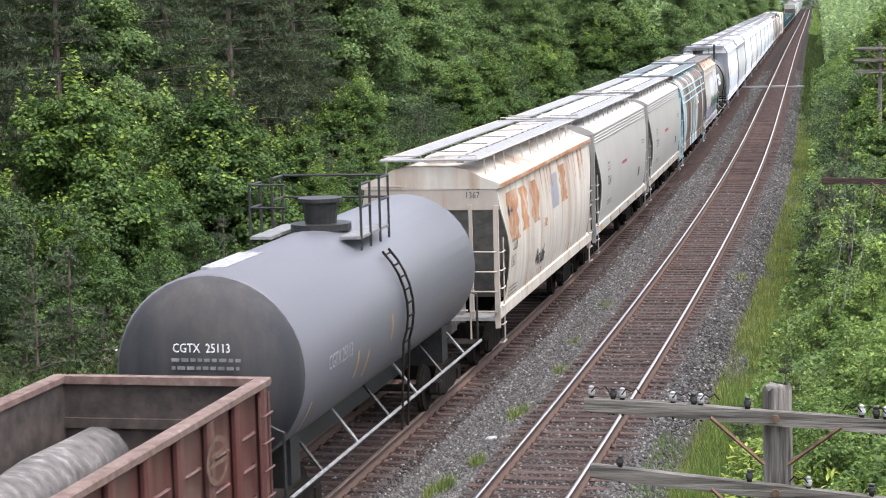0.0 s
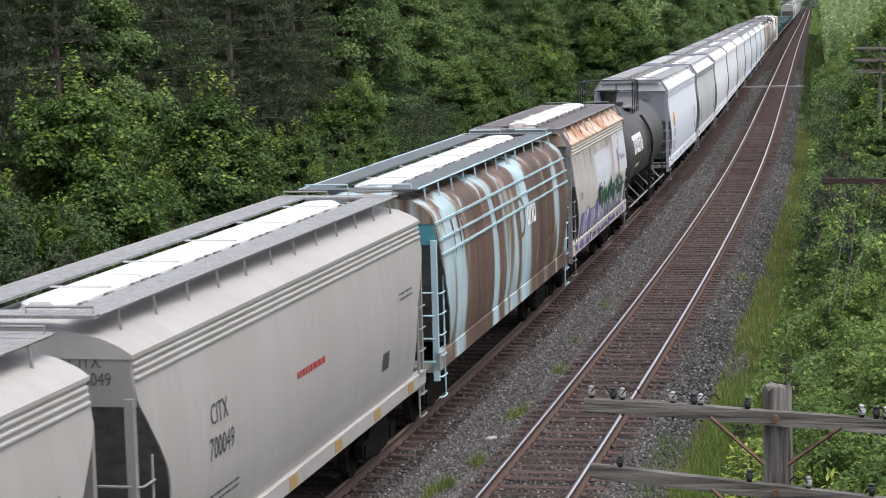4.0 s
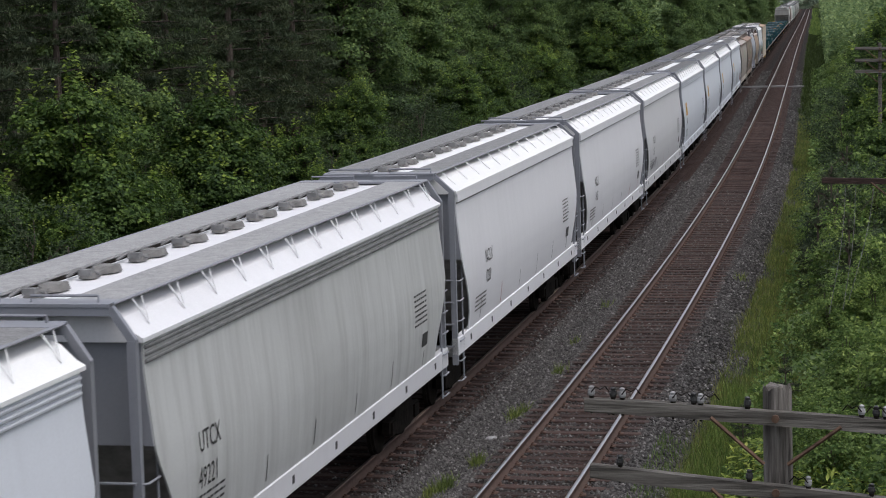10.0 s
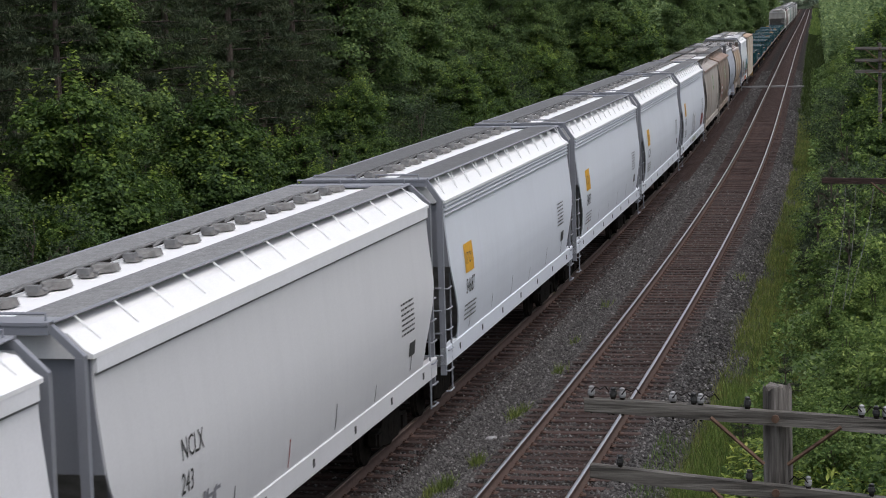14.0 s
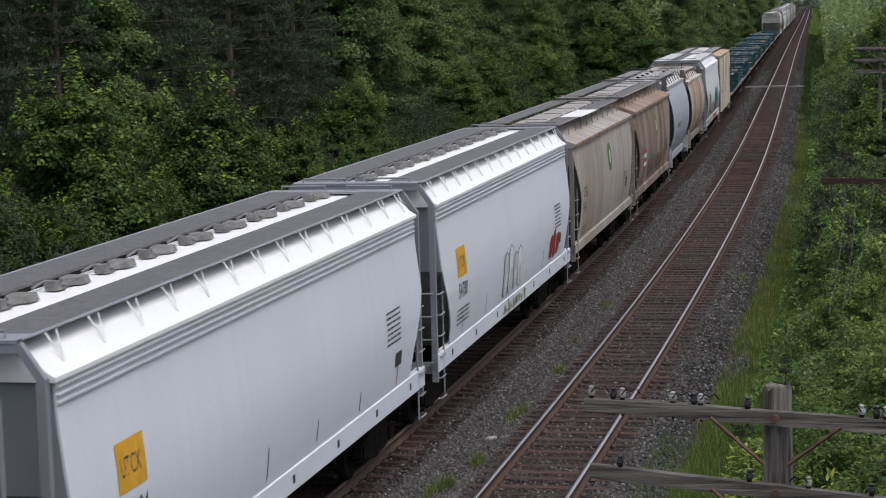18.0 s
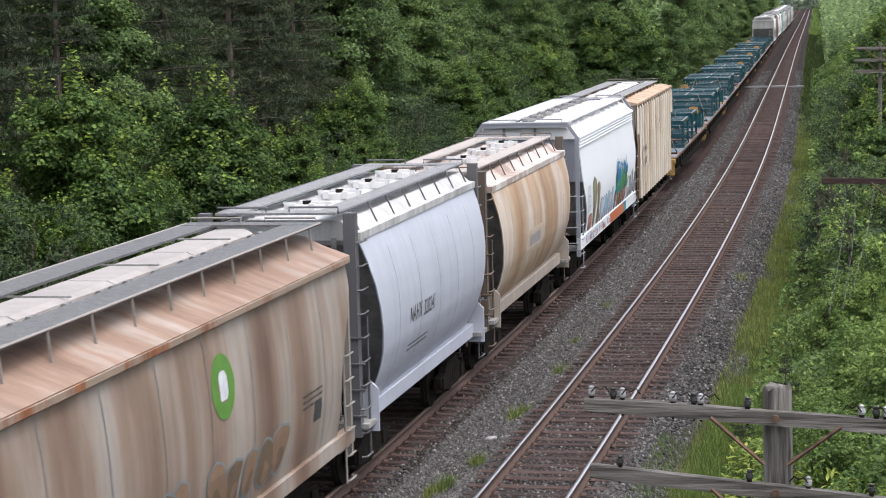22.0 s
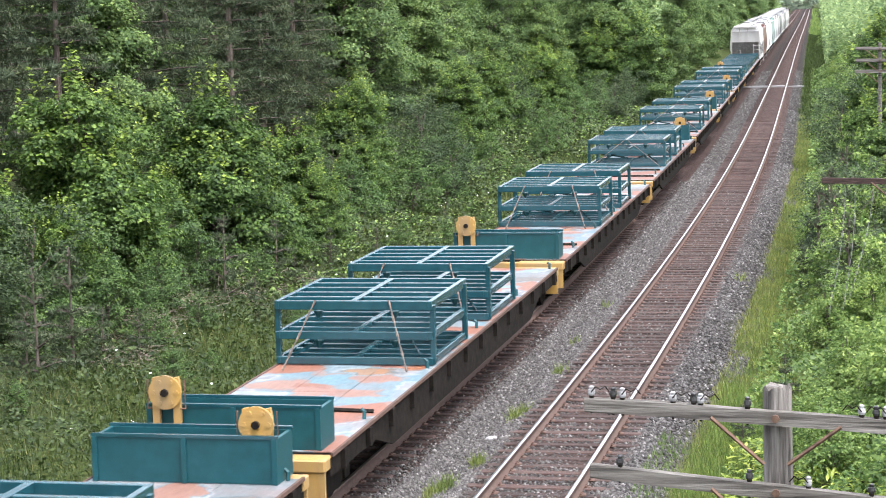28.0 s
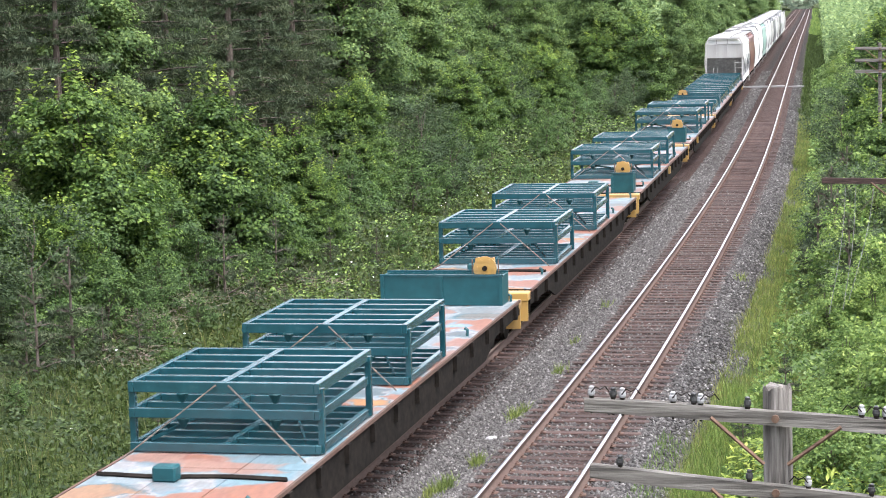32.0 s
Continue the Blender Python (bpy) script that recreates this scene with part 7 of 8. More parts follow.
    decal(car, "leaf_emblem", spray("brown"), side, [[(0.7 + 0.55 * math.cos(a), 3.2 + 0.5 * math.sin(a)), (0.7 + 0.55 * math.cos(a + 0.35), 3.2 + 0.5 * math.sin(a + 0.35)), (0.7 + 0.42 * math.cos(a + 0.35), 3.2 + 0.38 * math.sin(a + 0.35)), (0.7 + 0.42 * math.cos(a), 3.2 + 0.38 * math.sin(a))] for a in np.arange(0, 6.2, 0.35)], 0.012)
    decal(car, "placard", spray("olive"), side, patch_cells(5.6, 6.0, 1.5, 1.8, 1), 0.012)

    off = paint("off_white_hopper_paint", (0.46, 0.435, 0.40), 0.3, 0.12, (0.28, 0.13, 0.08), seed=9)
    tanr = streaked("rusty_tan_roof", [(0.3, (0.23, 0.095, 0.04)), (0.44, (0.36, 0.20, 0.115)), (0.54, (0.47, 0.38, 0.30)), (0.66, (0.52, 0.46, 0.40)), (0.78, (0.34, 0.17, 0.085))], 19, 2.0, 0.3, across=(0.2, 1))
    car, side, h = hopper("off-white hopper car with graffiti and rusty roof", -107.3, -94.5, off, hatch="trough", eave=4.2, top=4.64, roof=tanr, board=paint("dark_brown_board", (0.05, 0.032, 0.03), 0.3, 0.2, seed=20),
                          end_mat=M["grey_steel"], hatch_mat=hw, strip_mat=paint("cream_rib", (0.46, 0.41, 0.34), 0.3, 0.1, seed=22))
    blot(car, side, -1.7, 1.9, 2.5, 3.62, spray("pale"), 2, "pale_patch", "pale repainted panel", 0.0)
    blot(car, side, 2.9, 6.1, 2.6, 3.9, spray("pale"), 3, "pale_patch", "pale repainted panel", 0.0)
    rim = [math.sqrt(max(0.0, 1 - (1 - k / 6) ** 2)) for k in range(7)]
    foot_cells = [[(3.86 - 0.21 * rim[k], 2.46 + 0.05 * k), (3.86 + 0.21 * rim[k], 2.46 + 0.05 * k), (3.86 + 0.21 * rim[k + 1], 2.51 + 0.05 * k), (3.86 - 0.21 * rim[k + 1], 2.51 + 0.05 * k)] for k in range(6)]
    decal(car, "shield_field", spray("pink"), side, foot_cells + patch_cells(3.65, 4.07, 2.76, 2.98, 2), 0.012, "faded red foot of a tall shield emblem")
    decal(car, "shield_head", spray("slate"), side, patch_cells(3.64, 4.08, 2.99, 3.32, 3) + patch_cells(3.64, 3.76, 3.32, 3.42, 1) + patch_cells(3.96, 4.08, 3.32, 3.42, 1), 0.012, "dark head of a tall shield emblem")
    bars(car, spray("pale"), side, 3.70, 3.22, 2, 0.32, 0.14, 0.07, 15)
    writing(car, "BUILDING AMERICA", spray("violet"), side, 4.25, 3.0, 0.19, squeeze=0.62)
    writing(car, "SSW", M["letter_black"], side, -5.2, 2.6, 0.22)
    mural(car, side, -5.3, -0.4, 1.54, 2.3, ["violet", "lilac", "pale"], "ink", 11, 9)
    mural(car, side, -0.3, 5.0, 1.54, 2.55, ["pale", "slate", "lilac", "slate"], "ink", 12, 11)
    scrawl(car, side, -1.2, 4.6, 1.9, 2.75, ["ink", "green"], 14, 9, 0.024)
    scrawl(car, Side([(0, 1.547), (4, 1.547)]), -5.8, 5.4, 1.2, 1.5, ["violet", "ink"], 13, 20, 0.002)
    runs(car, side, spray("rustrun"), 46, 3.88, 0.12, 0.9, 0.085, 3, span=(-6.0, 6.0))

    blk = paint("black_tank_paint", (0.042, 0.040, 0.038), 0.35, 0, grime_col=(0.10, 0.095, 0.085), seed=2, rough=0.5)
    car, side, h = tank_car("black tank car with a white block word mark", -91.6, -79.6, blk, blk)
    block_word(car, M["letter_white"], side, -5.35, 2.72, 6, 0.42, 0.62, 0.08, 0.12)
    decal(car, "inspection_panel", M["black"], side, patch_cells(-0.2, 1.1, 2.5, 3.5, 6), 0.02, "black panel beside the ladder")
    bars(car, M["letter_white"], side, -4.7, 2.35, 1, 1.2, 0.12, 0.12, 5)
    bars(car, spray("grey"), side, -5.2, 2.1, 3, 1.5, seed=6)
    for y in (-5.6, -3.0, -1.0, 2.2, 3.8):
        decal(car, "yellow_mark", M["yellow"], side, patch_cells(y, y + 0.08, 2.05, 2.5, 3), 0.008)

    number = {8: "54055", 13: "54687", 14: "54898", 15: "54204", 16: "54780"}
    spans = {8: (-77.4, -60.4), 9: (-59.1, -42.6), 10: (-41.5, -25.0), 11: (-24.0, -7.2), 12: (-6.3, 10.7), 13: (11.7, 28.4), 14: (29.4, 45.8), 15: (46.9, 63.9), 16: (65.2, 82.2)}
    dull = rough_stuff("dark_walkway_grating", [(0.35, g(0.08)), (0.65, g(0.15))], 60, 3, 0.6, 0.6, 0.01, (1, 0.25, 1), second=0.5)
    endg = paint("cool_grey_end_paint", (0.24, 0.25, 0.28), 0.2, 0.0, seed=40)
    # Roof whites are lighter than the sides: skylight put into the colour.
    for i, (a, b) in spans.items():
        if i in number:
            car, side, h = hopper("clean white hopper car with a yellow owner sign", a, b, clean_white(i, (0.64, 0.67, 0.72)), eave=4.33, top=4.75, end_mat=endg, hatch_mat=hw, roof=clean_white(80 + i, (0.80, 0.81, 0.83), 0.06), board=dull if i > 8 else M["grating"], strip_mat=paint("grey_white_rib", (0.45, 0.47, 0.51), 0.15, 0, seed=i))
            owner_sign(car, side, -h + 1.65, 2.75)
            writing(car, number[i], M["letter_black"], side, -h + 1.65, 2.33, 0.32)
            writing(car, "UTCX", M["letter_black"], side, 0.38, 4.06, 0.15, end=-h + INSET["long"] - 0.02)
            writing(car, number[i], M["letter_black"], side, 0.38, 3.86, 0.15, end=-h + INSET["long"] - 0.02)
        elif i == 9:
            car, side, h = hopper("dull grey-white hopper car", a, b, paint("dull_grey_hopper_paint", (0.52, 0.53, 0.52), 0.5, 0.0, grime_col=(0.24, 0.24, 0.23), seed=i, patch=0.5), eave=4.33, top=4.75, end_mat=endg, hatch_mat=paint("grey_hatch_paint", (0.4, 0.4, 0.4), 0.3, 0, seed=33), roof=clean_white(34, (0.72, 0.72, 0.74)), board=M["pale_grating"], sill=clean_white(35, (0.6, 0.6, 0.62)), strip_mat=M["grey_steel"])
            writing(car, "UTCX", M["letter_black"], side, -h + 1.75, 2.66, 0.28)
            writing(car, "49221", M["letter_black"], side, -h + 1.7, 2.2, 0.28)
        else:
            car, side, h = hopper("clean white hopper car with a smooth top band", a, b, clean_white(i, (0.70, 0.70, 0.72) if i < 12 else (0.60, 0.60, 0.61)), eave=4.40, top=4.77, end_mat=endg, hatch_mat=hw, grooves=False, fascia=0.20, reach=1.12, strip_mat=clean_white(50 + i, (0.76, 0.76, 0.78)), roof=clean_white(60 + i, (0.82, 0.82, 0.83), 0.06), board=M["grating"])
            # Solid grey strip standing in for the shadow under the top band.
            bm = B()
            x = float(side(4.18)) + 0.012
            box(bm, x - 0.03, x, -h + 0.34, h - 0.34, 4.165, 4.205)
            part("painted_shadow_line", bm, M["grey_steel"], car)
            writing(car, "NCLX", M["letter_black"], side, -h + 2.65, 2.70, 0.28)
            writing(car, {10: "1220", 11: "1185", 12: "243"}[i], M["letter_black"], side, -h + 2.6, 2.28, 0.28)
            if i == 12:
                scrawl(car, side, -6.6, -4.4, 1.75, 2.15, ["grey"], 4, 7)
        stencils(car, side, h, i)
        if i == 16:
            mural(car, side, -1.9, 0.6, 1.62, 2.7, ["pale", "white"], "slate", 16, 4)
            mural(car, side, 4.7, 6.2, 1.66, 2.35, ["red", "red"], "brown", 17, 3)
            scrawl(car, Side([(0, 1.547), (4, 1.547)]), -1.6, 1.2, 1.2, 1.5, ["grey", "olive"], 18, 6, 0.002)
        for k in range(7):
            bm = B()
            y = -h + 1.2 + k * (2 * h - 2.4) / 6
            box(bm, 1.54, 1.552, y, y + 0.10, 1.3, 1.42)
            part("sill_mark", bm, M["letter_black"], car)

    tan = streaked("dusty_tan_hopper_paint", [(0.30, (0.20, 0.15, 0.115)), (0.45, (0.33, 0.285, 0.245)), (0.6, (0.40, 0.37, 0.335)), (0.75, (0.29, 0.235, 0.19))], 12.0, 0.7, 0.06, fine=0.2)
    rusty_chord = paint("rusty_top_chord", (0.30, 0.22, 0.17), 0.3, 0.5, (0.2, 0.08, 0.04), seed=42)
    brn = streaked("brown_rusted_hopper_paint", [(0.28, (0.13, 0.08, 0.058)), (0.42, (0.21, 0.15, 0.112)), (0.52, (0.275, 0.23, 0.195)), (0.62, (0.31, 0.275, 0.245)), (0.75, (0.21, 0.14, 0.10))], 13.7, 0.8, 0.08, fine=0.3)
    for i, (a, b, pm, num, lab) in enumerate(((83.4, 97.7, tan, "1334", "dusty tan hopper car with a green round emblem"), (98.9, 113.0, brn, "1423", "brown rust-streaked hopper car with a green round emblem"))):
        car, side, h = hopper(lab, a, b, pm, "arch", hatch="trough", eave=4.2, top=4.70, grooves=False, lip=True, stripe=M["hatch_grey"], sill_z=(1.2, 1.46), strip_mat=rusty_chord, end_mat=paint("dirty_grey_end", (0.24, 0.22, 0.20), 0.4, 0.1, seed=44 + i), board=dull,
                              hatch_mat=paint("dirty_hatch_paint", (0.34, 0.31, 0.29), 0.4, 0.15, seed=46 + i), roof=streaked("dirty_roof_paint", [(0.3, (0.24, 0.19, 0.165)), (0.5, (0.36, 0.32, 0.29)), (0.7, (0.44, 0.41, 0.38))] if i == 0 else [(0.3, (0.17, 0.105, 0.075)), (0.5, (0.28, 0.19, 0.14)), (0.62, (0.34, 0.28, 0.24)), (0.75, (0.26, 0.145, 0.085))], 48 + i, 1.6, 0.3, across=(0.2, 1)))
        decal(car, "emblem_field", spray("pale"), side, patch_cells(0.4, 0.72, 3.12, 3.5, 2), 0.007, "pale field inside the emblem")
        decal(car, "round_emblem", spray("leaf"), side, [[(0.54 + 0.45 * math.cos(t), 3.3 + 0.43 * math.sin(t)), (0.54 + 0.45 * math.cos(t + 0.3), 3.3 + 0.43 * math.sin(t + 0.3)), (0.54 + 0.2 * math.cos(t + 0.3), 3.3 + 0.22 * math.sin(t + 0.3)), (0.54 + 0.2 * math.cos(t), 3.3 + 0.22 * math.sin(t))] for t in np.arange(0, 6.2, 0.3)], 0.008, "green round emblem")
        writing(car, "CGEX", M["letter_black"], side, -5.85, 2.62, 0.30)
        writing(car, num, M["letter_black"], side, -6.0, 2.2, 0.30)
        writing(car, "CGEX", M["letter_black"], side, 0.74, 4.05, 0.15, end=-h + INSET["arch"] - 0.02)
        bars(car, M["letter_black"], side, -6.0, 1.8, 3, 1.0, seed=9)
        decal(car, "test_panel", M["letter_black"], side, patch_cells(4.6, 5.0, 2.0, 2.3, 2), 0.008)
        bars(car, M["letter_black"], side, 4.0, 2.5, 3, 1.0, seed=10)
        if i:
            for k in range(5):
                decal(car, "striped_flag", spray("red" if k % 2 == 0 else "white"), side, patch_cells(-4.65, -3.8, 1.98 + 0.15 * k, 2.13 + 0.15 * k, 1), 0.010, "faded striped flag")
            mural(car, side, -3.2, -1.0, 1.6, 2.45, ["brown", "umber"], "slate", 21, 4)
            mural(car, side, -0.2, 3.2, 1.6, 2.4, ["umber", "brown"], "slate", 22, 5)
        seams(car, side, h, 7, 1.4, 4.05, M["grey_steel"])
        if not i:
            bm = B()
            box(bm, 0.60, 1.24, -3.2, 0.6, 4.737, 4.75)
            part("bare_board_panel", bm, M["letter_white"], car, "pale bare stretch of running board")

    nahx = paint("bluish_white_hopper_paint", (0.40, 0.42, 0.48), 0.25, 0.0, grime_col=(0.22, 0.22, 0.24), seed=14)
    darkp = paint("dark_grey_post_paint", (0.09, 0.09, 0.10), 0.3, 0.1, seed=51)
    car, side, h = hopper("bluish white round-sided two-bay hopper car", 114.2, 124.6, nahx, "round", hatch="round", eave=4.28, top=4.72, grooves=False, end_mat=M["grey_steel"], post=darkp, hatch_mat=hw, roof=paint("sooty_white_roof", (0.6, 0.6, 0.6), 0.7, 0.0, seed=52), board=M["grating"])
    seams(car, side, h, 5, 1.3, 4.0, M["grey_steel"])
    writing(car, "NAHX", M["letter_black"], side, -2.5, 2.5, 0.30)
    writing(car, "320241", M["letter_black"], side, -1.4, 2.48, 0.30)
    bars(car, M["letter_black"], side, -2.4, 2.1, 2, 1.6, seed=11)
    acfx = streaked("tan_streaked_hopper_paint", [(0.30, (0.26, 0.15, 0.085)), (0.42, (0.35, 0.235, 0.145)), (0.52, (0.41, 0.32, 0.235)), (0.60, (0.47, 0.415, 0.365)), (0.72, (0.38, 0.265, 0.175))], 15.3, 0.75, 0.06, fine=0.3)
    car, side, h = hopper("tan streaked round-sided two-bay hopper car", 125.4, 136.9, acfx, "round", hatch="round", eave=4.02, top=4.46, grooves=False, end_mat=paint("brown_end_paint", (0.10, 0.075, 0.06), 0.4, 0.3, seed=53), hatch_mat=hw, roof=streaked("dirty_cream_roof", [(0.35, (0.30, 0.22, 0.18)), (0.5, (0.50, 0.43, 0.39)), (0.62, (0.66, 0.62, 0.60))], 4, 0.9, 1, across=(0.6, 1)), board=paint("dirty_cream_board", (0.40, 0.35, 0.31), 0.4, 0.1, seed=55), sill=paint("grimy_cream_sill", (0.36, 0.31, 0.26), 0.4, 0.2, seed=56))
    seams(car, side, h, 6, 1.3, 3.8, M["grey_steel"])
    blot(car, side, -1.9, 0.4, 2.15, 2.75, spray("cream"), 5, "pale_patch", "pale panel with small print", 0.0)
    bars(car, spray("grey"), side, -1.5, 2.6, 1, 1.6, 0.2, 0.25, 12)

    # The roof's whiter tone has the light from above put into it.
    car, side, h = hopper("white hopper car with colourful graffiti along its foot", 138.7, 152.9, clean_white(20, (0.66, 0.68, 0.70)), roof=clean_white(21, (0.80, 0.80, 0.80)), eave=4.29, top=4.71, reach=1.2, end_mat=endg, hatch_mat=paint("worn_hatch_paint", (0.5, 0.49, 0.48), 0.5, 0.05, seed=57), board=paint("pale_board_paint", (0.55, 0.55, 0.55), 0.3, 0.0, seed=58))
    decal(car, "number_panel", spray("pale"), side, patch_cells(-6.05, -5.3, 2.1, 2.85, 4), 0.009, "pale panel with worn numbers")
    bars(car, M["letter_black"], side, -5.95, 2.74, 2, 0.6, 0.3, 0.2, 31)
    mural(car, side, -5.9, -5.0, 1.54, 2.05, ["pink", "umber"], "brown", 38, 1)
    mural(car, side, -5.0, -3.2, 1.54, 3.05, ["moss", "umber"], "brown", 32, 2)
    mural(car, side, -3.2, 0.2, 1.54, 2.35, ["mist", "pale", "sky"], "slate", 33, 6)
    mural(car, side, 0.4, 3.6, 1.54, 2.15, ["umber", "pink", "brown"], "ink", 39, 5)
    mural(car, side, 0.7, 3.9, 1.95, 2.75, ["green", "teal", "leaf"], "slate", 34, 4, lift=0.02)
    scrawl(car, side, 0.9, 3.9, 2.4, 3.1, ["blue", "teal"], 40, 7, 0.032)
    mural(car, side, 4.0, 5.9, 1.54, 2.4, ["pale", "grey"], "slate", 35, 4)
    low = Side([(0, 1.547), (4, 1.547)])
    scrawl(car, low, -6.2, -0.5, 1.2, 1.5, ["white", "sky", "orange"], 36, 12, 0.002)
    decal(car, "graffiti", spray("orange"), low, patch_cells(-0.4, 3.3, 1.2, 1.5, 1), 0.005, "sprayed orange band")
    decal(car, "graffiti", spray("teal"), low, patch_cells(3.3, 4.0, 1.2, 1.5, 1), 0.005, "sprayed teal band")

    rib = streaked("cream_rib_paint", [(0.3, (0.33, 0.21, 0.12)), (0.42, (0.45, 0.38, 0.29)), (0.6, (0.54, 0.49, 0.41)), (0.75, (0.46, 0.39, 0.31))], 17, 1.2, 0.12, fine=0.3)
    # Rust streaks, with the ribs' shade put into the darker panel colour.
    pan = streaked("rusty_shaded_panel_paint", [(0.3, (0.16, 0.08, 0.04)), (0.5, (0.30, 0.215, 0.14)), (0.65, (0.36, 0.29, 0.21))], 18, 1.5, 0.08)
    car, side, h = hopper("cream hopper car with ribbed flat sides and rusty roof edge", 153.3, 167.7, pan, "flat", hatch="trough", ribs=17, rib_mat=rib, eave=4.5, top=4.68, grooves=False, end_mat=paint("brown_grey_end", (0.16, 0.14, 0.12), 0.4, 0.15, seed=61), roof=streaked("rust_edged_roof", [(0.3, (0.26, 0.13, 0.06)), (0.5, (0.42, 0.29, 0.19)), (0.7, (0.52, 0.43, 0.35))], 62, 1.8, 0.3, across=(0.2, 1)), board=M["grating"],
                          hatch_mat=paint("rust_spotted_hatch", (0.6, 0.57, 0.54), 0.3, 0.12, seed=63), sill=M["dark_steel"])
    out = Side([(0, 1.637), (5, 1.637)])
    block_word(car, M["letter_black"], out, -5.5, 2.7, 3, 0.16, 0.22, 0.30, name="faded_marks")
    block_word(car, M["letter_black"], out, -5.5, 2.25, 3, 0.16, 0.22, 0.30, name="faded_marks")
    writing(car, "RFMX", M["letter_black"], side, 0.86, 4.30, 0.14, end=-h + INSET["flat"] - 0.02)
    writing(car, "4847", M["letter_black"], side, 0.94, 4.08, 0.14, end=-h + INSET["flat"] - 0.02)

    flats = [(169.5, 191.3), (192.2, 215.1), (216.0, 239.0), (239.9, 263.3), (264.3, 287.9), (288.9, 312.2), (313.2, 336.4), (337.4, 360.6), (361.6, 385.2)]
    for i, (a, b) in enumerate(flats):
        flat_car("flat car with worn pink, orange and blue deck and yellow ends", a, b, i, (1.7, 4.6) if i == 3 else (3.4,) if i in (1, 2, 4) else (2.5,))
    tall = "teal steel load frames stacked on a flat car"
    for i, (a, b) in enumerate(((175.6, 179.0), (181.7, 185.2), (200.2, 203.5), (205.8, 209.1), (224.3, 227.5), (229.7, 232.9), (246.3, 249.5), (252.1, 255.3), (269.3, 272.6), (277.2, 280.6), (294.8, 298.2), (301.8, 305.4), (320.8, 324.2), (328.0, 331.4))):
        frame_stack(tall, a, b, i >= 6)
    end_bin("teal steel bin across the deck with a yellow reel bracket", 190.8, horn=(1.0, 1.05, 0))
    end_bin("teal steel bin across the deck with a yellow reel bracket", 193.1, horn=(-1.05, 1.15, 1))
    end_bin("teal steel bin across the deck with a yellow reel bracket", 216.9, horn=(-1.05, 1.15, 1))
    end_bin("teal steel bin across the deck with a yellow reel bracket", 262.4, horn=(0.95, 1.05, 0))
    end_bin("small teal steel bin with a yellow reel bracket", 289.7, 0.55, 1.35, horn=(0.95, 1.05, 0))
    end_bin("small teal steel bin with a yellow reel bracket", 314.6, 0.55, 1.35, horn=(0.95, 1.05, 0))
    end_bin("teal steel bin across the deck with a yellow reel bracket", 347.0, horn=(-0.9, 1.0, 0))
    slat_rack("low teal steel rack of cross bars on a flat car", 338.0, 346.0)
    slat_rack("low teal steel rack of cross bars on a flat car", 348.2, 360.0)
    slat_rack("low teal steel rack of cross bars on a flat car", 362.4, 384.4)
    wht = clean_white(70, (0.66, 0.65, 0.63), 0.2)
    car, side, h = hopper("white hopper car with dark graffiti behind the flat cars", 387.4, 402.6, wht, eave=4.2, top=4.66, hatch="trough", hatch_mat=hw, end_mat=paint("white_end_paint", (0.40, 0.39, 0.37), 0.3, 0.05, seed=71), board=M["grating"])
    scrawl(car, side, -6.5, 6.0, 1.4, 3.6, ["ink"], 72, 10)
    hopper("dark red hopper car behind the white one", 403.8, 418.6, paint("dark_red_hopper_paint", (0.12, 0.04, 0.03), 0.3, 0.2, seed=73), eave=4.2, top=4.6, hatch="trough", hatch_mat=hw)
    hopper("plain white hopper car near the rear", 419.8, 435.2, wht, eave=4.25, top=4.7)
    hopper("plain white hopper car near the rear", 436.4, 452.4, wht, eave=4.33, top=4.75)
    hopper("pale teal hopper car at the rear", 453.6, 469.0, paint("pale_teal_hopper_paint", (0.2, 0.32, 0.28), 0.3, 0.1, seed=74), eave=4.25, top=4.7)

    rear = (("white hopper car at the far rear", (0.52, 0.52, 0.52)), ("dark grey hopper car at the far rear", (0.10, 0.10, 0.11)), ("pale grey hopper car at the far rear", (0.36, 0.35, 0.34)))
    for i in range(10):
        lab, c = rear[(0, 0, 2, 1, 0, 2, 1)[i % 7]]
        rear_hopper(lab, 470.2 + 16.2 * i, 485.2 + 16.2 * i, paint("rear_hopper_paint", c, 0.3, 0.05, seed=90 + i), hw)


consist()


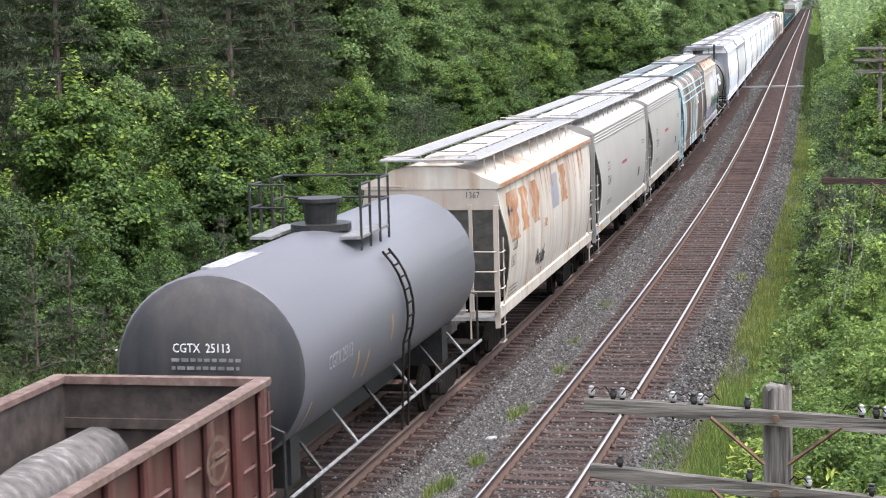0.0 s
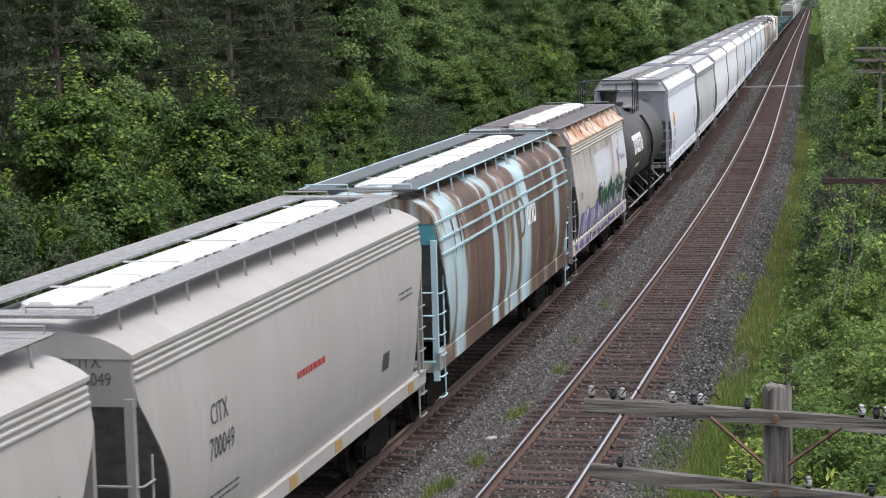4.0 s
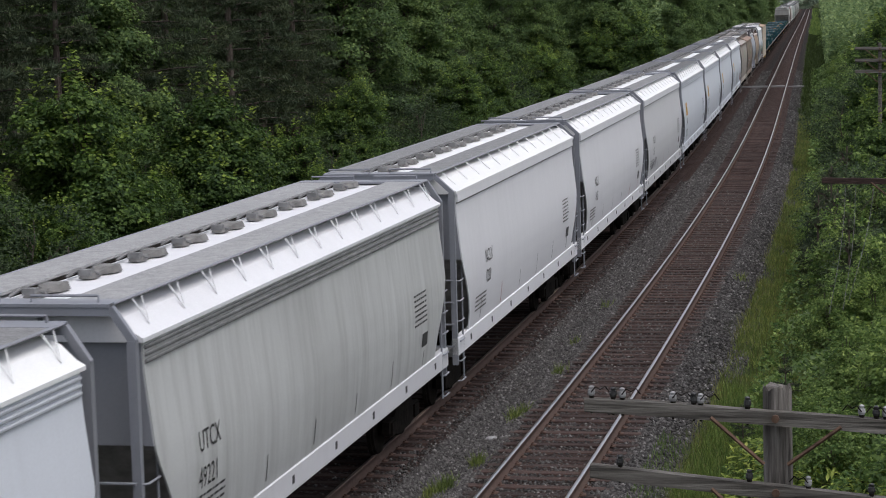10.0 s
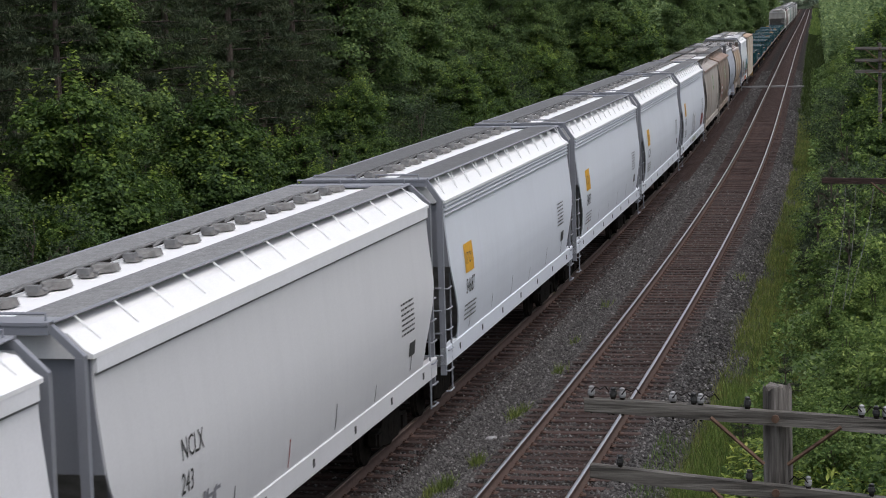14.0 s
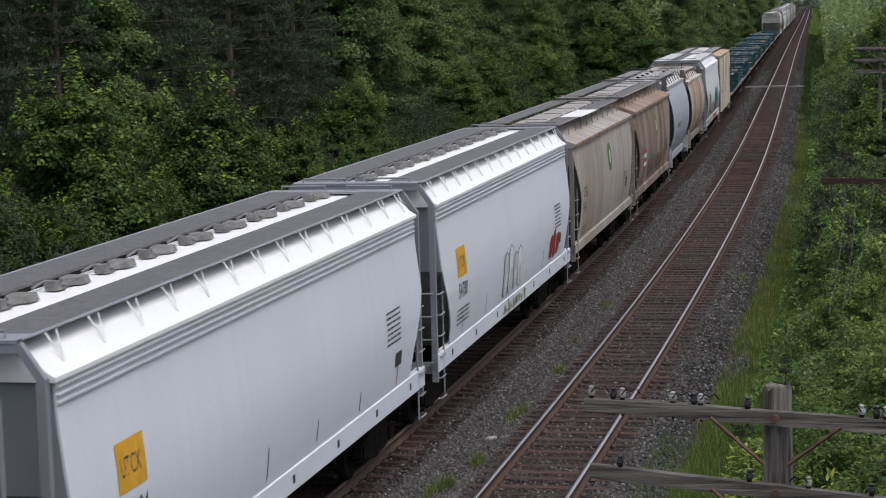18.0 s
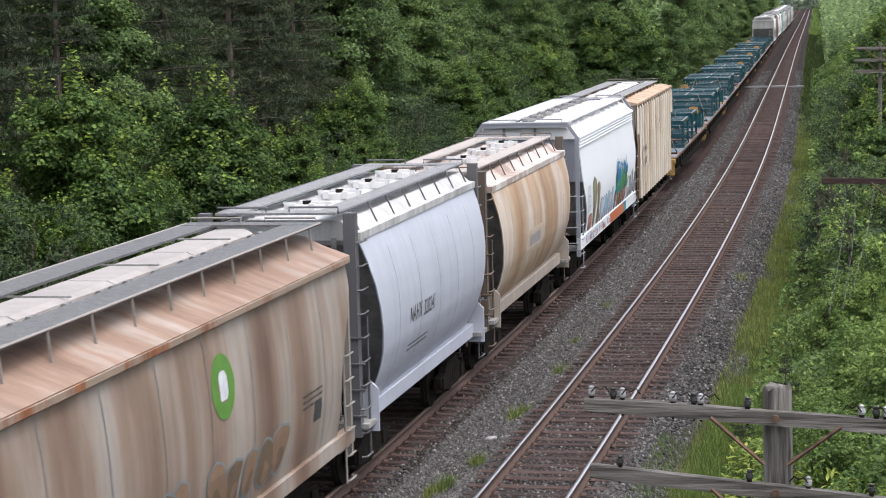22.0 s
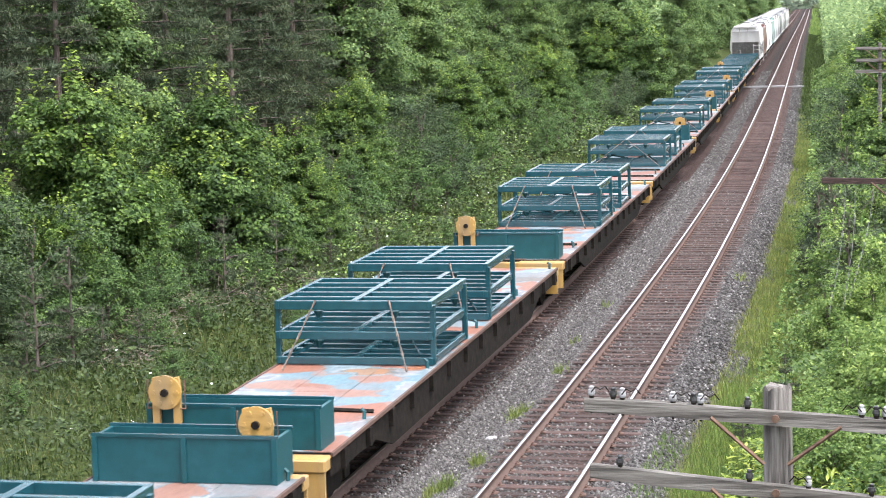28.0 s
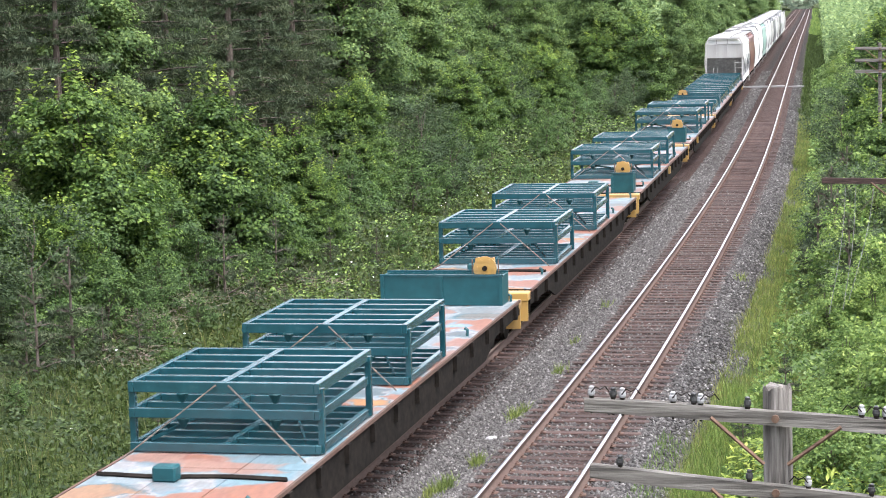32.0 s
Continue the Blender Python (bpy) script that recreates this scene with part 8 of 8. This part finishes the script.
# ---- the pole line ----
def line_pole(label, x, y, base, top, arms, r=0.122, seed=0, fittings=(), wood=None):
    """A bleached wooden pole; arms are (left end x, right end x, left z, right z)."""
    th = empty("telegraph_pole", pose(x, y, 0))
    tagged(th, label, "utility pole", "poles beside the line")
    rng = random.Random(seed)
    bm = B()
    n = 20
    rings = []
    zs = list(np.linspace(base, top - 0.03, 7)) + [top]
    for i, z in enumerate(zs):
        rr = r * (1.12 - 0.12 * i / 7) * (0.95 if i == 7 else 1)
        rings.append([(rr * (1 + 0.03 * math.sin(5 * a + 2 * z)) * math.cos(a), rr * (1 + 0.03 * math.sin(5 * a + 2 * z)) * math.sin(a), z + (rng.uniform(-0.03, 0.03) if i == 7 else 0)) for a in np.arange(n) * 2 * math.pi / n])
    loft(bm, rings)
    pole = part("pole", bm, wood or M["old_wood"], th, "", True)
    pole.data.set_sharp_from_angle(angle=radians(40))
    for a, b, za, zb in arms:
        bm = B()
        d = -r - 0.05
        loft(bm, [[(q - x, d - 0.05, z - 0.06), (q - x, d + 0.05, z - 0.06), (q - x, d + 0.05, z + 0.06), (q - x, d - 0.05, z + 0.06)] for q, z in zip(np.linspace(a, b, 9), np.linspace(za, zb, 9) + np.array([rng.uniform(-0.006, 0.006) for _ in range(9)]))])
        bmesh.ops.bevel(bm, geom=[e for e in bm.edges if abs(e.verts[0].co.x - e.verts[1].co.x) > 0.1], offset=0.012, segments=1, affect="EDGES")
        arm = part("crossarm", bm, wood or M["old_wood_arm"], th)
        bm = B()
        disc(bm, (0, d - 0.06, (za + zb) / 2), (0, 1, 0), 0.035, 0.04, 8)
        part("bolt", bm, M["strap"], arm)
        for sx in (-1, 1):
            bm = B()
            k = 0.55
            zz = za + (zb - za) * ((x + sx * k - a) / (b - a))
            tube(bm, [(sx * k, d - 0.055, zz - 0.03), (sx * 0.1, d - 0.04, (za + zb) / 2 - 0.40)], 0.017, 4)
            part("brace", bm, M["strap"], arm, "rusty flat brace")
        for kind, off in fittings if a == arms[0][0] or not fittings else [(k_, o_) for k_, o_ in (("dark", -1.35), ("dark", -0.23), ("white", 0.27), ("dark", 0.8))]:
            z = za + (zb - za) * ((x + off - a) / (b - a)) + 0.06
            bm = B()
            tube(bm, [(off, d, z - 0.14), (off, d, z - 0.005), (off, d, z + 0.03), (off, d, z + 0.05)], [0.013, 0.022, 0.026, 0.02], 6)
            part("pin", bm, M["dark_steel"], arm)
            bm = B()
            tube(bm, [(off, d, z + 0.02), (off, d, z + 0.04), (off, d, z + 0.07), (off, d, z + 0.073), (off, d, z + 0.095), (off, d, z + 0.105)], [0.026, 0.034, 0.030, 0.020, 0.024, 0.012], 12)
            part("insulator", bm, M["porcelain"] if kind == "white" else M["glass_dark"], arm)
            if kind == "white":
                bm = B()
                q = 0.1 if off < 0 else -0.1
                tube(bm, [(off, d - 0.03, z + 0.05), (off + q * 0.4, d - 0.03, z + 0.10), (off + q * 0.8, d - 0.02, z + 0.075), (off + q * 1.2, d, z + 0.10), (off + q * 1.6, d, z + 0.05)], 0.006, 5)
                part("wire_end", bm, M["dark_steel"], arm)
    return th


FIT = (("white", -1.59), ("dark", -1.40), ("white", -1.32), ("white", -0.88), ("dark", -0.70), ("white", -0.64), ("dark", -0.24), ("white", 0.72), ("dark", 0.84), ("white", 0.92))
line_pole("bleached grey wooden pole with two crossarms and insulators", 5.07, 17.9, -0.9, 4.79, ((3.42, 6.72, 4.64, 4.46), (3.46, 6.70, 4.05, 3.76)), 0.122, 1, FIT)
line_pole("dark weathered pole among the shrubs", 5.45, 46.0, -0.9, 4.5, ((3.85, 7.05, 4.12, 4.05),), 0.12, 2, (), M["tie"])
line_pole("weathered pole with three crossarms above the shrubs", 3.98, 82.0, -0.8, 6.2, ((3.05, 4.9, 6.02, 5.98), (3.05, 4.9, 5.56, 5.54), (3.05, 4.9, 5.14, 5.12)), 0.07, 3, (), M["old_wood_arm"])

# slack wires left hanging from the pole among the shrubs
for a, b in (((4.36, 3.98), (4.13, 1.86)), ((4.57, 3.98), (4.40, 1.92)), ((4.96, 3.97), (4.58, 2.1))):
    bm = B()
    tube(bm, [(a[0] + (b[0] - a[0]) * k + 0.05 * math.sin(3.1 * k), 45.6 - 0.5 * k, a[1] + (b[1] - a[1]) * k) for k in np.linspace(0, 1.25, 9)], 0.007, 4)
    tagged(part("slack_wire", bm, M["grey_steel"], None), "thin grey wire hanging slack from a pole", "wire")


# ---- the tracks' ties and all that moves ----
make_track("near_track", 0.0, 33 + 0.56 * 190, "empty near track with brown wooden ties and rusty rails")
make_track("far_track", -SPREAD, 33 + 0.56 * 90, "far track under the train with wooden ties")
motions()
